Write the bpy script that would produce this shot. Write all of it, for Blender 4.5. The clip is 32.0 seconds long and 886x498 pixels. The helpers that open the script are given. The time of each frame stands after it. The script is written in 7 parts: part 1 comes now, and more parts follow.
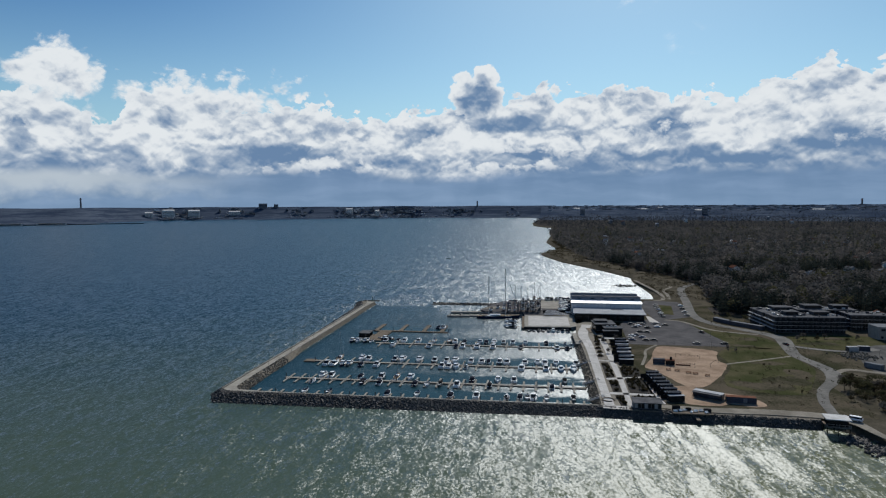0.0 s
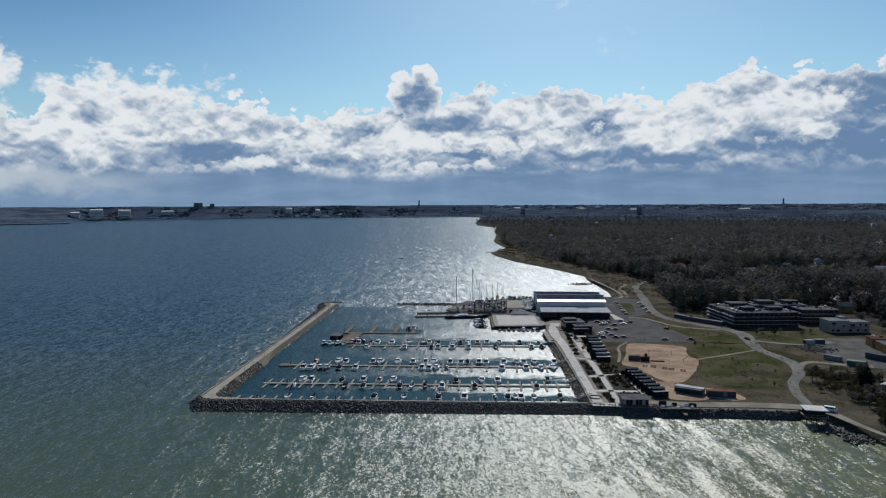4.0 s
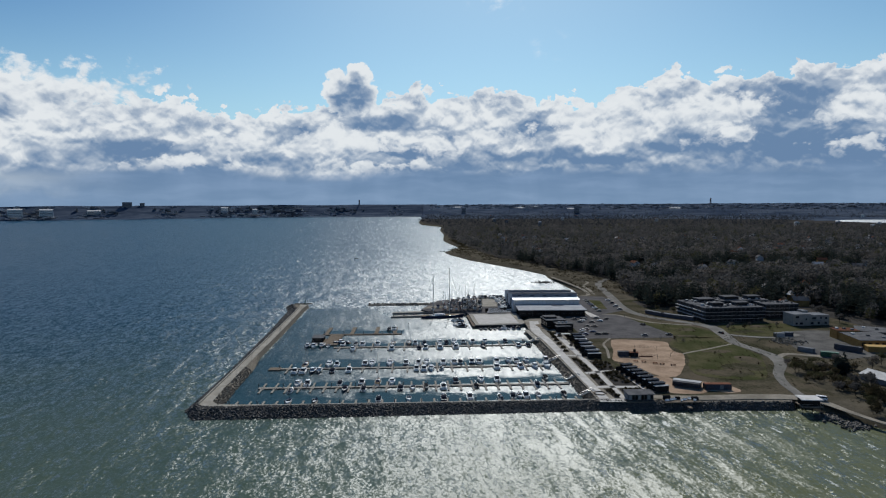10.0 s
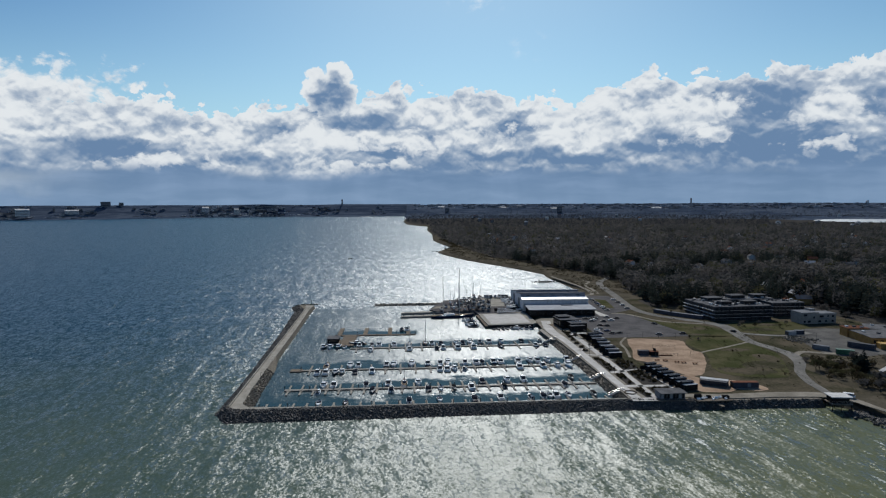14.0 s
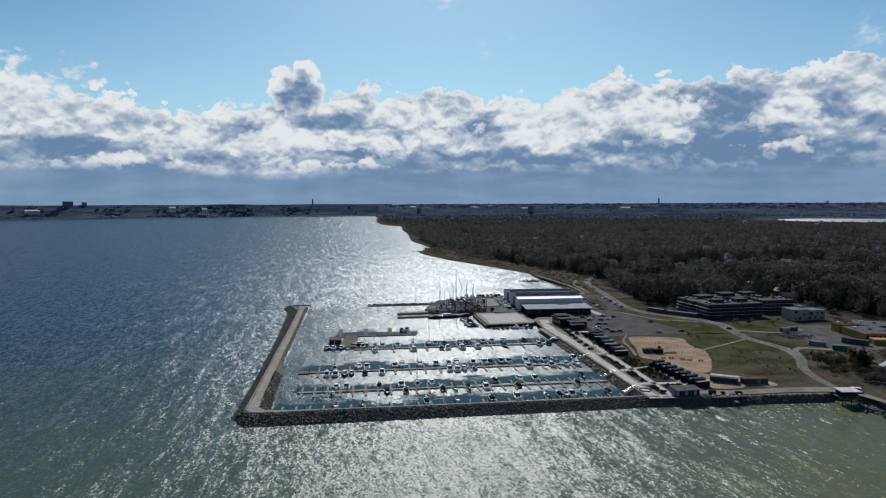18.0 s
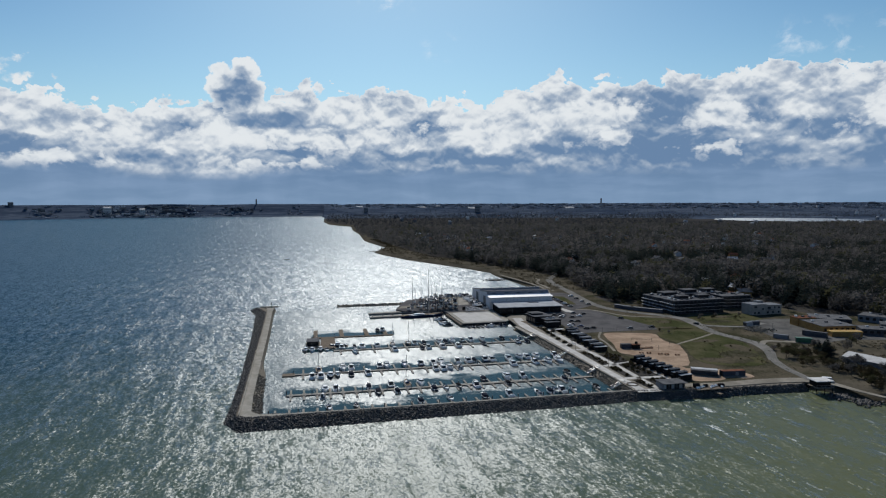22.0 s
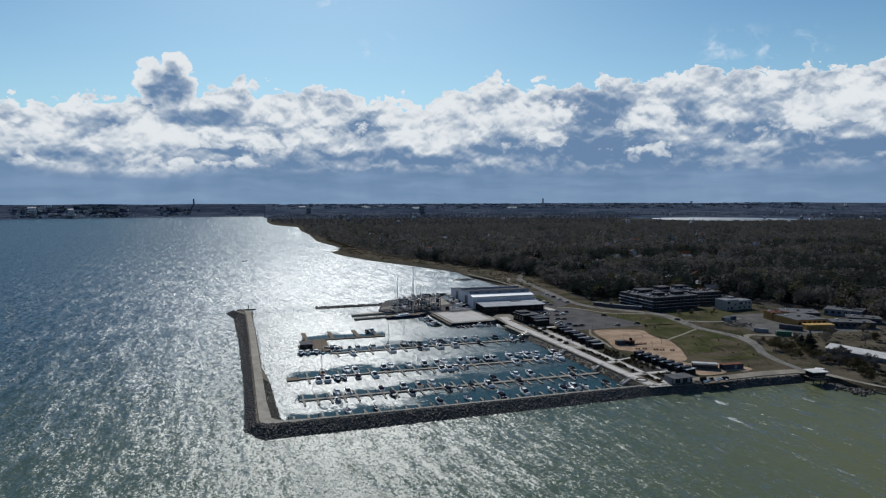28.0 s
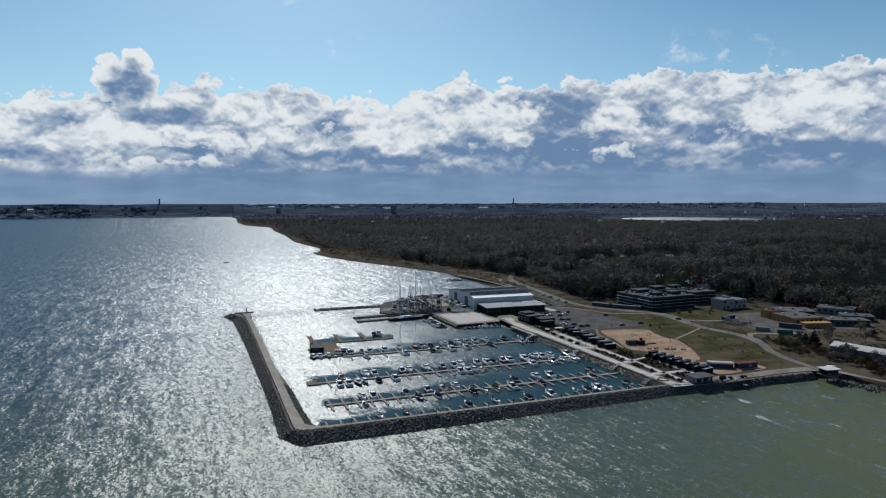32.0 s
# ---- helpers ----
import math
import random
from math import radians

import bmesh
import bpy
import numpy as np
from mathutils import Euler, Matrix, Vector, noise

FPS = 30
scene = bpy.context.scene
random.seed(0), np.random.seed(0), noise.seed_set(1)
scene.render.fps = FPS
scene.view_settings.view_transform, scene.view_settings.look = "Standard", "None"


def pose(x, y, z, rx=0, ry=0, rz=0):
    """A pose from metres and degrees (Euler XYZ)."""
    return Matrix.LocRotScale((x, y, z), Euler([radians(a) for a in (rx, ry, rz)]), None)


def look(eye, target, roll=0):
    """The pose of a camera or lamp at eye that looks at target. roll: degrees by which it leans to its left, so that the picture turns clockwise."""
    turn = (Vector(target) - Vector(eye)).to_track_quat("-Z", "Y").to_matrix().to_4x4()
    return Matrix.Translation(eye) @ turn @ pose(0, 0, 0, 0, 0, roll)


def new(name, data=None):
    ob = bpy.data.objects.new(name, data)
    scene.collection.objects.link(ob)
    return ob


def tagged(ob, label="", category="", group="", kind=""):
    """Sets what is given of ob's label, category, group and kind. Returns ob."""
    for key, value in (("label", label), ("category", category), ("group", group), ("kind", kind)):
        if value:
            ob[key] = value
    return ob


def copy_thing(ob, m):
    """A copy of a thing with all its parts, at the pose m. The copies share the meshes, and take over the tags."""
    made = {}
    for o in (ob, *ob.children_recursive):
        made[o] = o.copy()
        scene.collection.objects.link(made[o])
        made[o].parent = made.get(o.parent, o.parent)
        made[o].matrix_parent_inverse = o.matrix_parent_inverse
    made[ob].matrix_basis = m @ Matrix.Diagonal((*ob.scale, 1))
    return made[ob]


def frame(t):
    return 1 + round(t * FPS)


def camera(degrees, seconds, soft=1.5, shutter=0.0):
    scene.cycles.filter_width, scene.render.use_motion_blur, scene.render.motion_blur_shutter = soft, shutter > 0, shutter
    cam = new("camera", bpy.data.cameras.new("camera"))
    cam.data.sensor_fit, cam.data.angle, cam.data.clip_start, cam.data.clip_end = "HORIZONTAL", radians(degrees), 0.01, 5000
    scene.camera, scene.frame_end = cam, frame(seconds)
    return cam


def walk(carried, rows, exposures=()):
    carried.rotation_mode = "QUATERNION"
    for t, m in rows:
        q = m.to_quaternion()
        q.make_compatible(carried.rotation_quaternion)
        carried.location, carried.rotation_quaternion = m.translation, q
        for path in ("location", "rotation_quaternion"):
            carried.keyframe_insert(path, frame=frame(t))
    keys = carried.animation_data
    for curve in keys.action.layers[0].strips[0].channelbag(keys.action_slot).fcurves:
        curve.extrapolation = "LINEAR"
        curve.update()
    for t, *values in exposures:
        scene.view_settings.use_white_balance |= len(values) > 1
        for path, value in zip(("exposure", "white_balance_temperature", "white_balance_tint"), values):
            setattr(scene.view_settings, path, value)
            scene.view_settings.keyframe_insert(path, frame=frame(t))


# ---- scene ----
# ---------------------------------------------------------------- camera
cam = camera(69.2, 32.0, soft=1.2)
# seconds, x, y, z, yaw, pitch, roll
PATH = [
    (0.0, 47.75, 1.92, 89.01, 10.977, -3.860, 0.300),
    (1.0, 41.68, 1.61, 89.19, 9.930, -3.883, 0.297),
    (2.0, 36.02, 1.29, 89.40, 8.834, -3.907, 0.293),
    (3.0, 30.65, 0.99, 89.57, 7.294, -3.930, 0.290),
    (3.5, 28.06, 0.87, 89.64, 6.436, -3.937, 0.289),
    (5.5, 18.06, 0.64, 89.71, 3.023, -3.965, 0.283),
    (6.0, 15.58, 0.65, 89.69, 2.331, -3.972, 0.282),
    (7.0, 10.55, 0.73, 89.65, 0.942, -3.986, 0.279),
    (8.0, 5.32, 0.87, 89.64, 0.103, -4.000, 0.276),
    (9.0, -0.17, 1.07, 89.70, -0.045, -4.010, 0.274),
    (10.0, -5.86, 1.33, 89.78, -0.105, -4.020, 0.271),
    (11.0, -11.68, 1.66, 89.89, -0.367, -4.030, 0.268),
    (12.0, -17.49, 2.06, 89.97, -0.832, -4.040, 0.265),
    (13.0, -23.25, 2.54, 89.99, -1.369, -4.050, 0.263),
    (14.0, -28.92, 3.09, 89.98, -1.859, -4.060, 0.260),
    (14.5, -31.72, 3.38, 89.97, -2.128, -4.062, 0.258),
    (16.5, -42.73, 4.63, 89.89, -3.430, -4.072, 0.249),
    (17.0, -45.44, 4.95, 89.88, -3.820, -4.075, 0.247),
    (18.0, -50.81, 5.61, 89.85, -4.657, -4.080, 0.242),
    (19.0, -56.19, 6.29, 89.80, -5.617, -4.085, 0.238),
    (20.0, -61.62, 6.99, 89.73, -6.806, -4.090, 0.233),
    (21.0, -67.13, 7.74, 89.60, -8.211, -4.092, 0.229),
    (22.0, -72.69, 8.57, 89.46, -9.638, -4.094, 0.224),
    (23.0, -78.28, 9.57, 89.31, -10.575, -4.096, 0.220),
    (24.0, -83.85, 10.78, 89.19, -11.427, -4.098, 0.216),
    (25.0, -89.40, 12.25, 89.11, -12.271, -4.100, 0.211),
    (25.5, -92.18, 13.08, 89.08, -12.705, -4.101, 0.209),
    (27.5, -103.51, 16.90, 89.14, -14.548, -4.107, 0.200),
    (28.0, -106.43, 17.94, 89.19, -15.018, -4.109, 0.198),
    (29.0, -112.46, 20.10, 89.34, -15.691, -4.111, 0.193),
    (30.0, -118.73, 22.36, 89.55, -16.272, -4.114, 0.189),
    (31.0, -125.25, 24.71, 89.82, -17.019, -4.117, 0.184),
    (32.0, -132.08, 27.12, 90.13, -17.916, -4.120, 0.180),
]


def flight(x, y, z, yaw, pitch, roll):
    return pose(x, y, z, 90 + pitch, 0, yaw) @ pose(0, 0, 0, 0, 0, -roll)


walk(cam, [(r[0], flight(*r[1:])) for r in PATH])

# ---------------------------------------------------------------- world and sun
SUN_AZ, SUN_EL = 5.0, 38.0  # degrees to the right of +y, degrees up
world = bpy.data.worlds.new("world")
scene.world = world
world.use_nodes = True


class Graph:
    """Small helper that adds nodes to a tree and joins them."""

    def __init__(self, tree):
        self.tree = tree
        tree.nodes.clear()

    def add(self, kind, **values):
        node = self.tree.nodes.new(kind)
        for key, value in values.items():
            setattr(node, key, value)
        return node

    def put(self, socket, value):
        if hasattr(value, "is_output"):
            self.tree.links.new(value, socket)
        elif value is not None:
            socket.default_value = value

    def math(self, op, a, b=None, c=None, clamp=False):
        node = self.add("ShaderNodeMath", operation=op, use_clamp=clamp)
        for i, v in enumerate((a, b, c)):
            self.put(node.inputs[i], v)
        return node.outputs[0]

    def vec(self, op, a, b=None, scale=None):
        node = self.add("ShaderNodeVectorMath", operation=op)
        self.put(node.inputs[0], a)
        if b is not None:
            self.put(node.inputs[1], b)
        if scale is not None:
            self.put(node.inputs["Scale"], scale)
        return node.outputs["Value"] if op in ("LENGTH", "DOT_PRODUCT", "DISTANCE") else node.outputs[0]

    def xyz(self, x, y, z=0.0):
        node = self.add("ShaderNodeCombineXYZ")
        for i, v in enumerate((x, y, z)):
            self.put(node.inputs[i], v)
        return node.outputs[0]

    def split(self, v):
        node = self.add("ShaderNodeSeparateXYZ")
        self.put(node.inputs[0], v)
        return node.outputs

    def step(self, value, low, high, to_low=0.0, to_high=1.0):
        node = self.add("ShaderNodeMapRange", interpolation_type="SMOOTHSTEP")
        for i, v in enumerate((value, low, high, to_low, to_high)):
            self.put(node.inputs[i], v)
        return node.outputs[0]

    def noise(self, vector, scale, detail=4.0, rough=0.5, twist=0.0, lac=2.0):
        node = self.add("ShaderNodeTexNoise")
        self.put(node.inputs["Vector"], vector)
        for key, v in (("Scale", scale), ("Detail", detail), ("Roughness", rough), ("Distortion", twist), ("Lacunarity", lac)):
            self.put(node.inputs[key], v)
        return node.outputs[0]

    def billow(self, vector, scale, detail=3.0, rough=0.5, soft=0.35):
        """Rounded heaps with creases between them, 0 to about 1."""
        node = self.add("ShaderNodeTexVoronoi", feature="SMOOTH_F1", voronoi_dimensions="2D")
        self.put(node.inputs["Vector"], vector)
        for key, v in (("Scale", scale), ("Detail", detail), ("Roughness", rough), ("Smoothness", soft)):
            self.put(node.inputs[key], v)
        return self.math("SUBTRACT", 1.0, node.outputs["Distance"])

    def mix(self, fac, a, b, blend="MIX"):
        node = self.add("ShaderNodeMix", data_type="RGBA", blend_type=blend)
        self.put(node.inputs[0], fac)
        self.put(node.inputs[6], (*a, 1) if isinstance(a, tuple) else a)
        self.put(node.inputs[7], (*b, 1) if isinstance(b, tuple) else b)
        return node.outputs[2]

    def ramp(self, value, stops):
        node = self.add("ShaderNodeValToRGB")
        self.put(node.inputs[0], value)
        stops = sorted(stops)
        el = node.color_ramp.elements
        while len(el) < len(stops):
            el.new(0.5)
        for e, (p, v) in zip(el, stops):
            e.position = p
            e.color = (v, v, v, 1)
        return node.outputs[0]


g = Graph(world.node_tree)
sky = g.add("ShaderNodeTexSky", sky_type="NISHITA", sun_disc=False, sun_elevation=radians(SUN_EL), sun_rotation=radians(SUN_AZ),
            air_density=1.0, dust_density=0.4, ozone_density=1.6)
ways = g.add("ShaderNodeTexCoord").outputs["Generated"]
dx, dy, dz = g.split(g.vec("NORMALIZE", ways))
az = g.math("MULTIPLY", g.math("ARCTAN2", dx, dy), 5.7296)      # tens of degrees
el = g.math("MULTIPLY", g.math("ARCSINE", dz), 5.7296)
flat = g.xyz(az, g.math("MULTIPLY", el, 1.35), 0.0)
# height of the cumulus bank along the horizon (tens of degrees)
TOPS = [(-46, 0.90), (-43.5, 0.92), (-40, 0.80), (-38.2, 0.66), (-36.5, 0.90), (-33, 0.96), (-30.7, 0.92), (-29, 0.80), (-26.6, 0.78), (-25.1, 0.87), (-22.8, 0.88),
        (-19.9, 0.78), (-16.6, 0.70), (-15.4, 0.74), (-10.3, 0.82), (-7.5, 0.85), (-5.4, 0.86), (-2.4, 0.95), (-0.4, 0.91), (2.7, 0.89), (5.7, 0.94), (7.2, 0.86), (10.7, 0.83), (14.6, 0.85),
        (16.5, 0.95), (19.7, 1.06), (22, 1.03), (32.2, 1.03), (37.5, 1.06), (42.6, 0.98), (46.9, 1.02), (52, 1.04)]
# patches of the bank that lie in its own shade, and heaps that stand out lit: bearing, height and half sizes in tens of degrees
SHADED = [(-2.53, 0.46, 0.3, 0.11), (-3.16, 0.26, 0.19, 0.06), (-2.03, 0.26, 0.28, 0.06), (-0.4, 0.71, 0.45, 0.07), (-0.29, 0.47, 0.5, 0.07), (-1.27, 0.6, 0.28, 0.09), (0.85, 0.66, 0.27, 0.1), (2.79, 0.84, 0.57, 0.15),
          (2.87, 0.59, 0.56, 0.17), (3.55, 0.74, 0.21, 0.12), (2.13, 0.51, 0.54, 0.1), (3.09, 0.42, 0.65, 0.09), (1.05, 0.4, 0.69, 0.07), (-4.39, 0.57, 0.13, 0.15), (-3.42, 0.8, 0.15, 0.14), (4.14, 0.56, 0.54, 0.09),
          (4.74, 0.42, 0.56, 0.07)]
HEAPS = [(-2.97, 1.02, 0.32, 0.06), (-1.0, 0.58, 0.17, 0.09), (-0.73, 0.51, 0.14, 0.06), (-0.06, 0.51, 0.15, 0.09), (-0.32, 0.51, 0.13, 0.05), (-0.97, 0.35, 0.13, 0.04), (-0.61, 0.32, 0.13, 0.04), (-0.28, 0.33, 0.16, 0.03),
          (-1.78, 0.51, 0.19, 0.1), (-2.34, 0.3, 0.13, 0.05), (-2.08, 0.33, 0.15, 0.05), (2.31, 0.75, 0.27, 0.11), (2.34, 0.56, 0.18, 0.08), (3.25, 0.71, 0.22, 0.1), (3.27, 0.43, 0.1, 0.03), (0.45, 0.58, 0.21, 0.07),
          (1.46, 0.71, 0.34, 0.15), (-4.16, 0.97, 0.24, 0.24), (-4.14, 0.7, 0.23, 0.16), (-3.05, 0.88, 0.49, 0.13), (4.72, 0.73, 0.34, 0.16), (4.49, 0.6, 0.28, 0.07)]
tops = g.ramp(g.math("DIVIDE", g.math("ADD", az, 6.0), 12.0), [((a + 60) / 120, v / 1.5) for a, v in TOPS])
tops = g.math("MULTIPLY", tops, 1.5)
warp = g.add("ShaderNodeTexNoise")
g.put(warp.inputs["Vector"], flat)
for key, v in (("Scale", 3.2), ("Detail", 5.0), ("Roughness", 0.52)):
    warp.inputs[key].default_value = v
shove = g.vec("SCALE", g.vec("SUBTRACT", warp.outputs["Color"], (0.5, 0.5, 0.5)), None, 0.16)
flat = g.vec("ADD", flat, shove)
spot_in_sky = g.vec("ADD", g.xyz(az, el, 0.0), shove)
wide = g.noise(g.vec("ADD", flat, (7.3, 1.9, 3.0)), 1.1, 5.0, 0.5)
heaps = g.billow(flat, 3.6, 4.0, 0.52, 0.3)
small_heaps = g.billow(g.vec("ADD", flat, (3.1, 8.2, 0.0)), 8.5, 4.0, 0.6, 0.2)
fine = g.noise(flat, 7.0, 6.0, 0.54)
# light from above picks out the upper side of every heap
domes = g.vec("ADD", flat, (1.3, 4.1, 0.0))
relief = g.math("ADD", g.math("SUBTRACT", g.billow(domes, 3.0, 2.0, 0.45, 0.5), g.billow(g.vec("ADD", domes, (0.0, 0.09, 0.0)), 3.0, 2.0, 0.45, 0.5)),
                g.math("MULTIPLY", g.math("SUBTRACT", g.billow(domes, 8.0, 2.0, 0.5, 0.4), g.billow(g.vec("ADD", domes, (0.0, 0.035, 0.0)), 8.0, 2.0, 0.5, 0.4)), 0.5))
WHITE, GREY, SHADE, RAIN = (0.76, 0.80, 0.83), (0.37, 0.45, 0.56), (0.14, 0.235, 0.39), (0.14, 0.235, 0.385)
blue = g.mix(1.0, sky.outputs[0], (0.062, 0.081, 0.085), "MULTIPLY")
blue = g.mix(g.math("MULTIPLY", g.step(az, -0.5, -4.6), g.step(el, 0.7, 2.2)), blue, g.mix(1.0, blue, (0.35, 0.56, 0.80), "MULTIPLY"))
blue = g.mix(g.math("MULTIPLY", g.step(az, 1.5, 5.5), g.step(el, 0.8, 2.2)), blue, g.mix(1.0, blue, (0.60, 0.76, 0.90), "MULTIPLY"))
# haze towards the horizon
result = g.mix(g.step(el, 1.3, -0.1, 0.0, 0.40), blue, (0.36, 0.55, 0.70))


def lobe(a, e, ra, re):
    """How deep inside an ellipse of the sky: 1 at its middle, 0 at its edge, negative outside."""
    return g.math("SUBTRACT", 1.0, g.vec("LENGTH", g.vec("MULTIPLY", g.vec("SUBTRACT", spot_in_sky, (a, e, 0.0)), (1 / ra, 1 / re, 0.0))))


def vapour(depth, shade):
    """Colour of cloud: bright where thin or lit, grey-blue in its own shade."""
    body = g.math("ADD", shade, g.math("MULTIPLY", relief, -1.15))
    body = g.math("ADD", body, g.math("MULTIPLY", g.math("SUBTRACT", fine, 0.5), 1.7))
    body = g.math("MULTIPLY", body, g.step(depth, 0.0, 0.14, 0.3, 1.0))
    return g.mix(g.step(body, -0.05, 0.85), WHITE, g.mix(g.step(body, 0.55, 1.6), GREY, SHADE))


rough_edge = g.math("ADD", g.math("MULTIPLY", heaps, 0.15), g.math("ADD", g.math("MULTIPLY", small_heaps, 0.06), g.math("MULTIPLY", g.math("SUBTRACT", fine, 0.5), 0.17)))
bank_depth = g.math("ADD", g.math("SUBTRACT", tops, el), g.math("ADD", rough_edge, g.math("MULTIPLY", g.step(az, -2.5, -1.4, -0.02, 0.04), g.step(az, 1.2, 2.2, 1.0, -0.4))))
shade = g.math("ADD", g.step(el, 0.56, 0.28, 0.38, 0.95), g.math("MULTIPLY", g.math("SUBTRACT", wide, 0.5), 2.0))
shade = g.math("ADD", shade, g.step(az, 1.2, 3.0, 0.0, 0.25))
for a, e, ra, re in SHADED:
    shade = g.math("ADD", shade, g.step(lobe(a, e, ra * 1.25, re * 1.25), 0.0, 0.7, 0.0, 0.85))
result = g.mix(g.step(bank_depth, 0.0, 0.022), result, vapour(bank_depth, shade))
# lone puff above the bank
puff = g.math("MAXIMUM", lobe(-0.79, 0.94, 0.25, 0.17), g.math("MAXIMUM", lobe(-0.89, 0.98, 0.14, 0.14), lobe(-0.70, 1.09, 0.12, 0.11)))
puff = g.math("ADD", g.math("MULTIPLY", puff, 0.2), g.math("MULTIPLY", rough_edge, 0.55))
puff_shade = g.step(lobe(-0.78, 0.89, 0.25, 0.22), -0.2, 0.7, 0.05, 1.7)
result = g.mix(g.step(puff, 0.0, 0.022), result, vapour(puff, puff_shade))
for k, (a, e, ra, re) in enumerate(HEAPS):
    inside = g.math("ADD", g.math("MULTIPLY", lobe(a, e, ra * 1.2, re), 0.7 * re + 0.05), g.math("MULTIPLY", rough_edge, 1.0 if re > 0.07 else 1.5))
    under = g.math("MULTIPLY", g.math("SUBTRACT", e + re * 0.45, el), 0.50 / re)
    result = g.mix(g.step(inside, -0.02, 0.09, 0.0, 1.0 if re > 0.07 else 0.8), result, vapour(g.math("MULTIPLY", inside, 0.7), under))
# rain-grey floor under the bank
floor_el = g.math("ADD", 0.255, g.math("MULTIPLY", g.math("SUBTRACT", wide, 0.5), 0.22))
streak = g.noise(g.vec("MULTIPLY", flat, (1.0, 5.0, 1.0)), 1.5, 5.0, 0.5)
falling = g.noise(g.vec("MULTIPLY", flat, (1.0, 0.22, 1.0)), 2.2, 3.0, 0.5)
rain = g.mix(g.math("ADD", g.math("MULTIPLY", g.step(streak, 0.35, 0.7), 0.6), g.math("MULTIPLY", g.step(falling, 0.42, 0.68), 0.4)), RAIN, (0.215, 0.32, 0.49))
rain = g.mix(g.math("MULTIPLY", g.step(az, -2.4, -4.2), g.step(g.math("ADD", el, g.math("MULTIPLY", heaps, 0.12)), 0.05, 0.24, 0.0, 0.75)), rain, (0.56, 0.62, 0.66))
rain = g.mix(g.step(el, 0.30, 0.0, 0.0, 0.25), rain, (0.26, 0.38, 0.53))
result = g.mix(g.step(el, g.math("ADD", floor_el, 0.07), g.math("SUBTRACT", floor_el, 0.05)), result, rain)
# thin wisps in the clear sky
wisp = g.noise(g.vec("ADD", flat, (40.0, 3.0, 2.0)), 4.0, 8.0, 0.6, 0.4)
for wa, we, wr in ((0.49, 1.70, 0.20), (0.96, 1.33, 0.15), (3.85, 1.22, 0.22), (4.3, 1.16, 0.24)):
    near = g.vec("DISTANCE", g.xyz(g.math("MULTIPLY", az, 0.6), el, 0.0), (wa * 0.6, we, 0.0))
    result = g.mix(g.math("MULTIPLY", g.step(near, wr, 0.02, 0.0, 0.75), g.step(wisp, 0.5, 0.75)), result, (0.80, 0.86, 0.92))
# below the horizon
result = g.mix(g.step(el, 0.0, -0.05), result, (0.12, 0.17, 0.24))
back = g.add("ShaderNodeBackground")
g.put(back.inputs["Color"], result)
back.inputs["Strength"].default_value = 1.0
g.tree.links.new(back.outputs[0], g.add("ShaderNodeOutputWorld").inputs["Surface"])

sun = new("sun", bpy.data.lights.new("sun", "SUN"))
sun.data.energy, sun.data.angle, sun.data.color = 4.0, radians(0.55), (1.0, 0.955, 0.88)
sun_way = Vector((math.sin(radians(SUN_AZ)) * math.cos(radians(SUN_EL)), math.cos(radians(SUN_AZ)) * math.cos(radians(SUN_EL)), math.sin(radians(SUN_EL))))
sun.matrix_world = look(sun_way * 400, (0, 0, 0))

# ---------------------------------------------------------------- materials


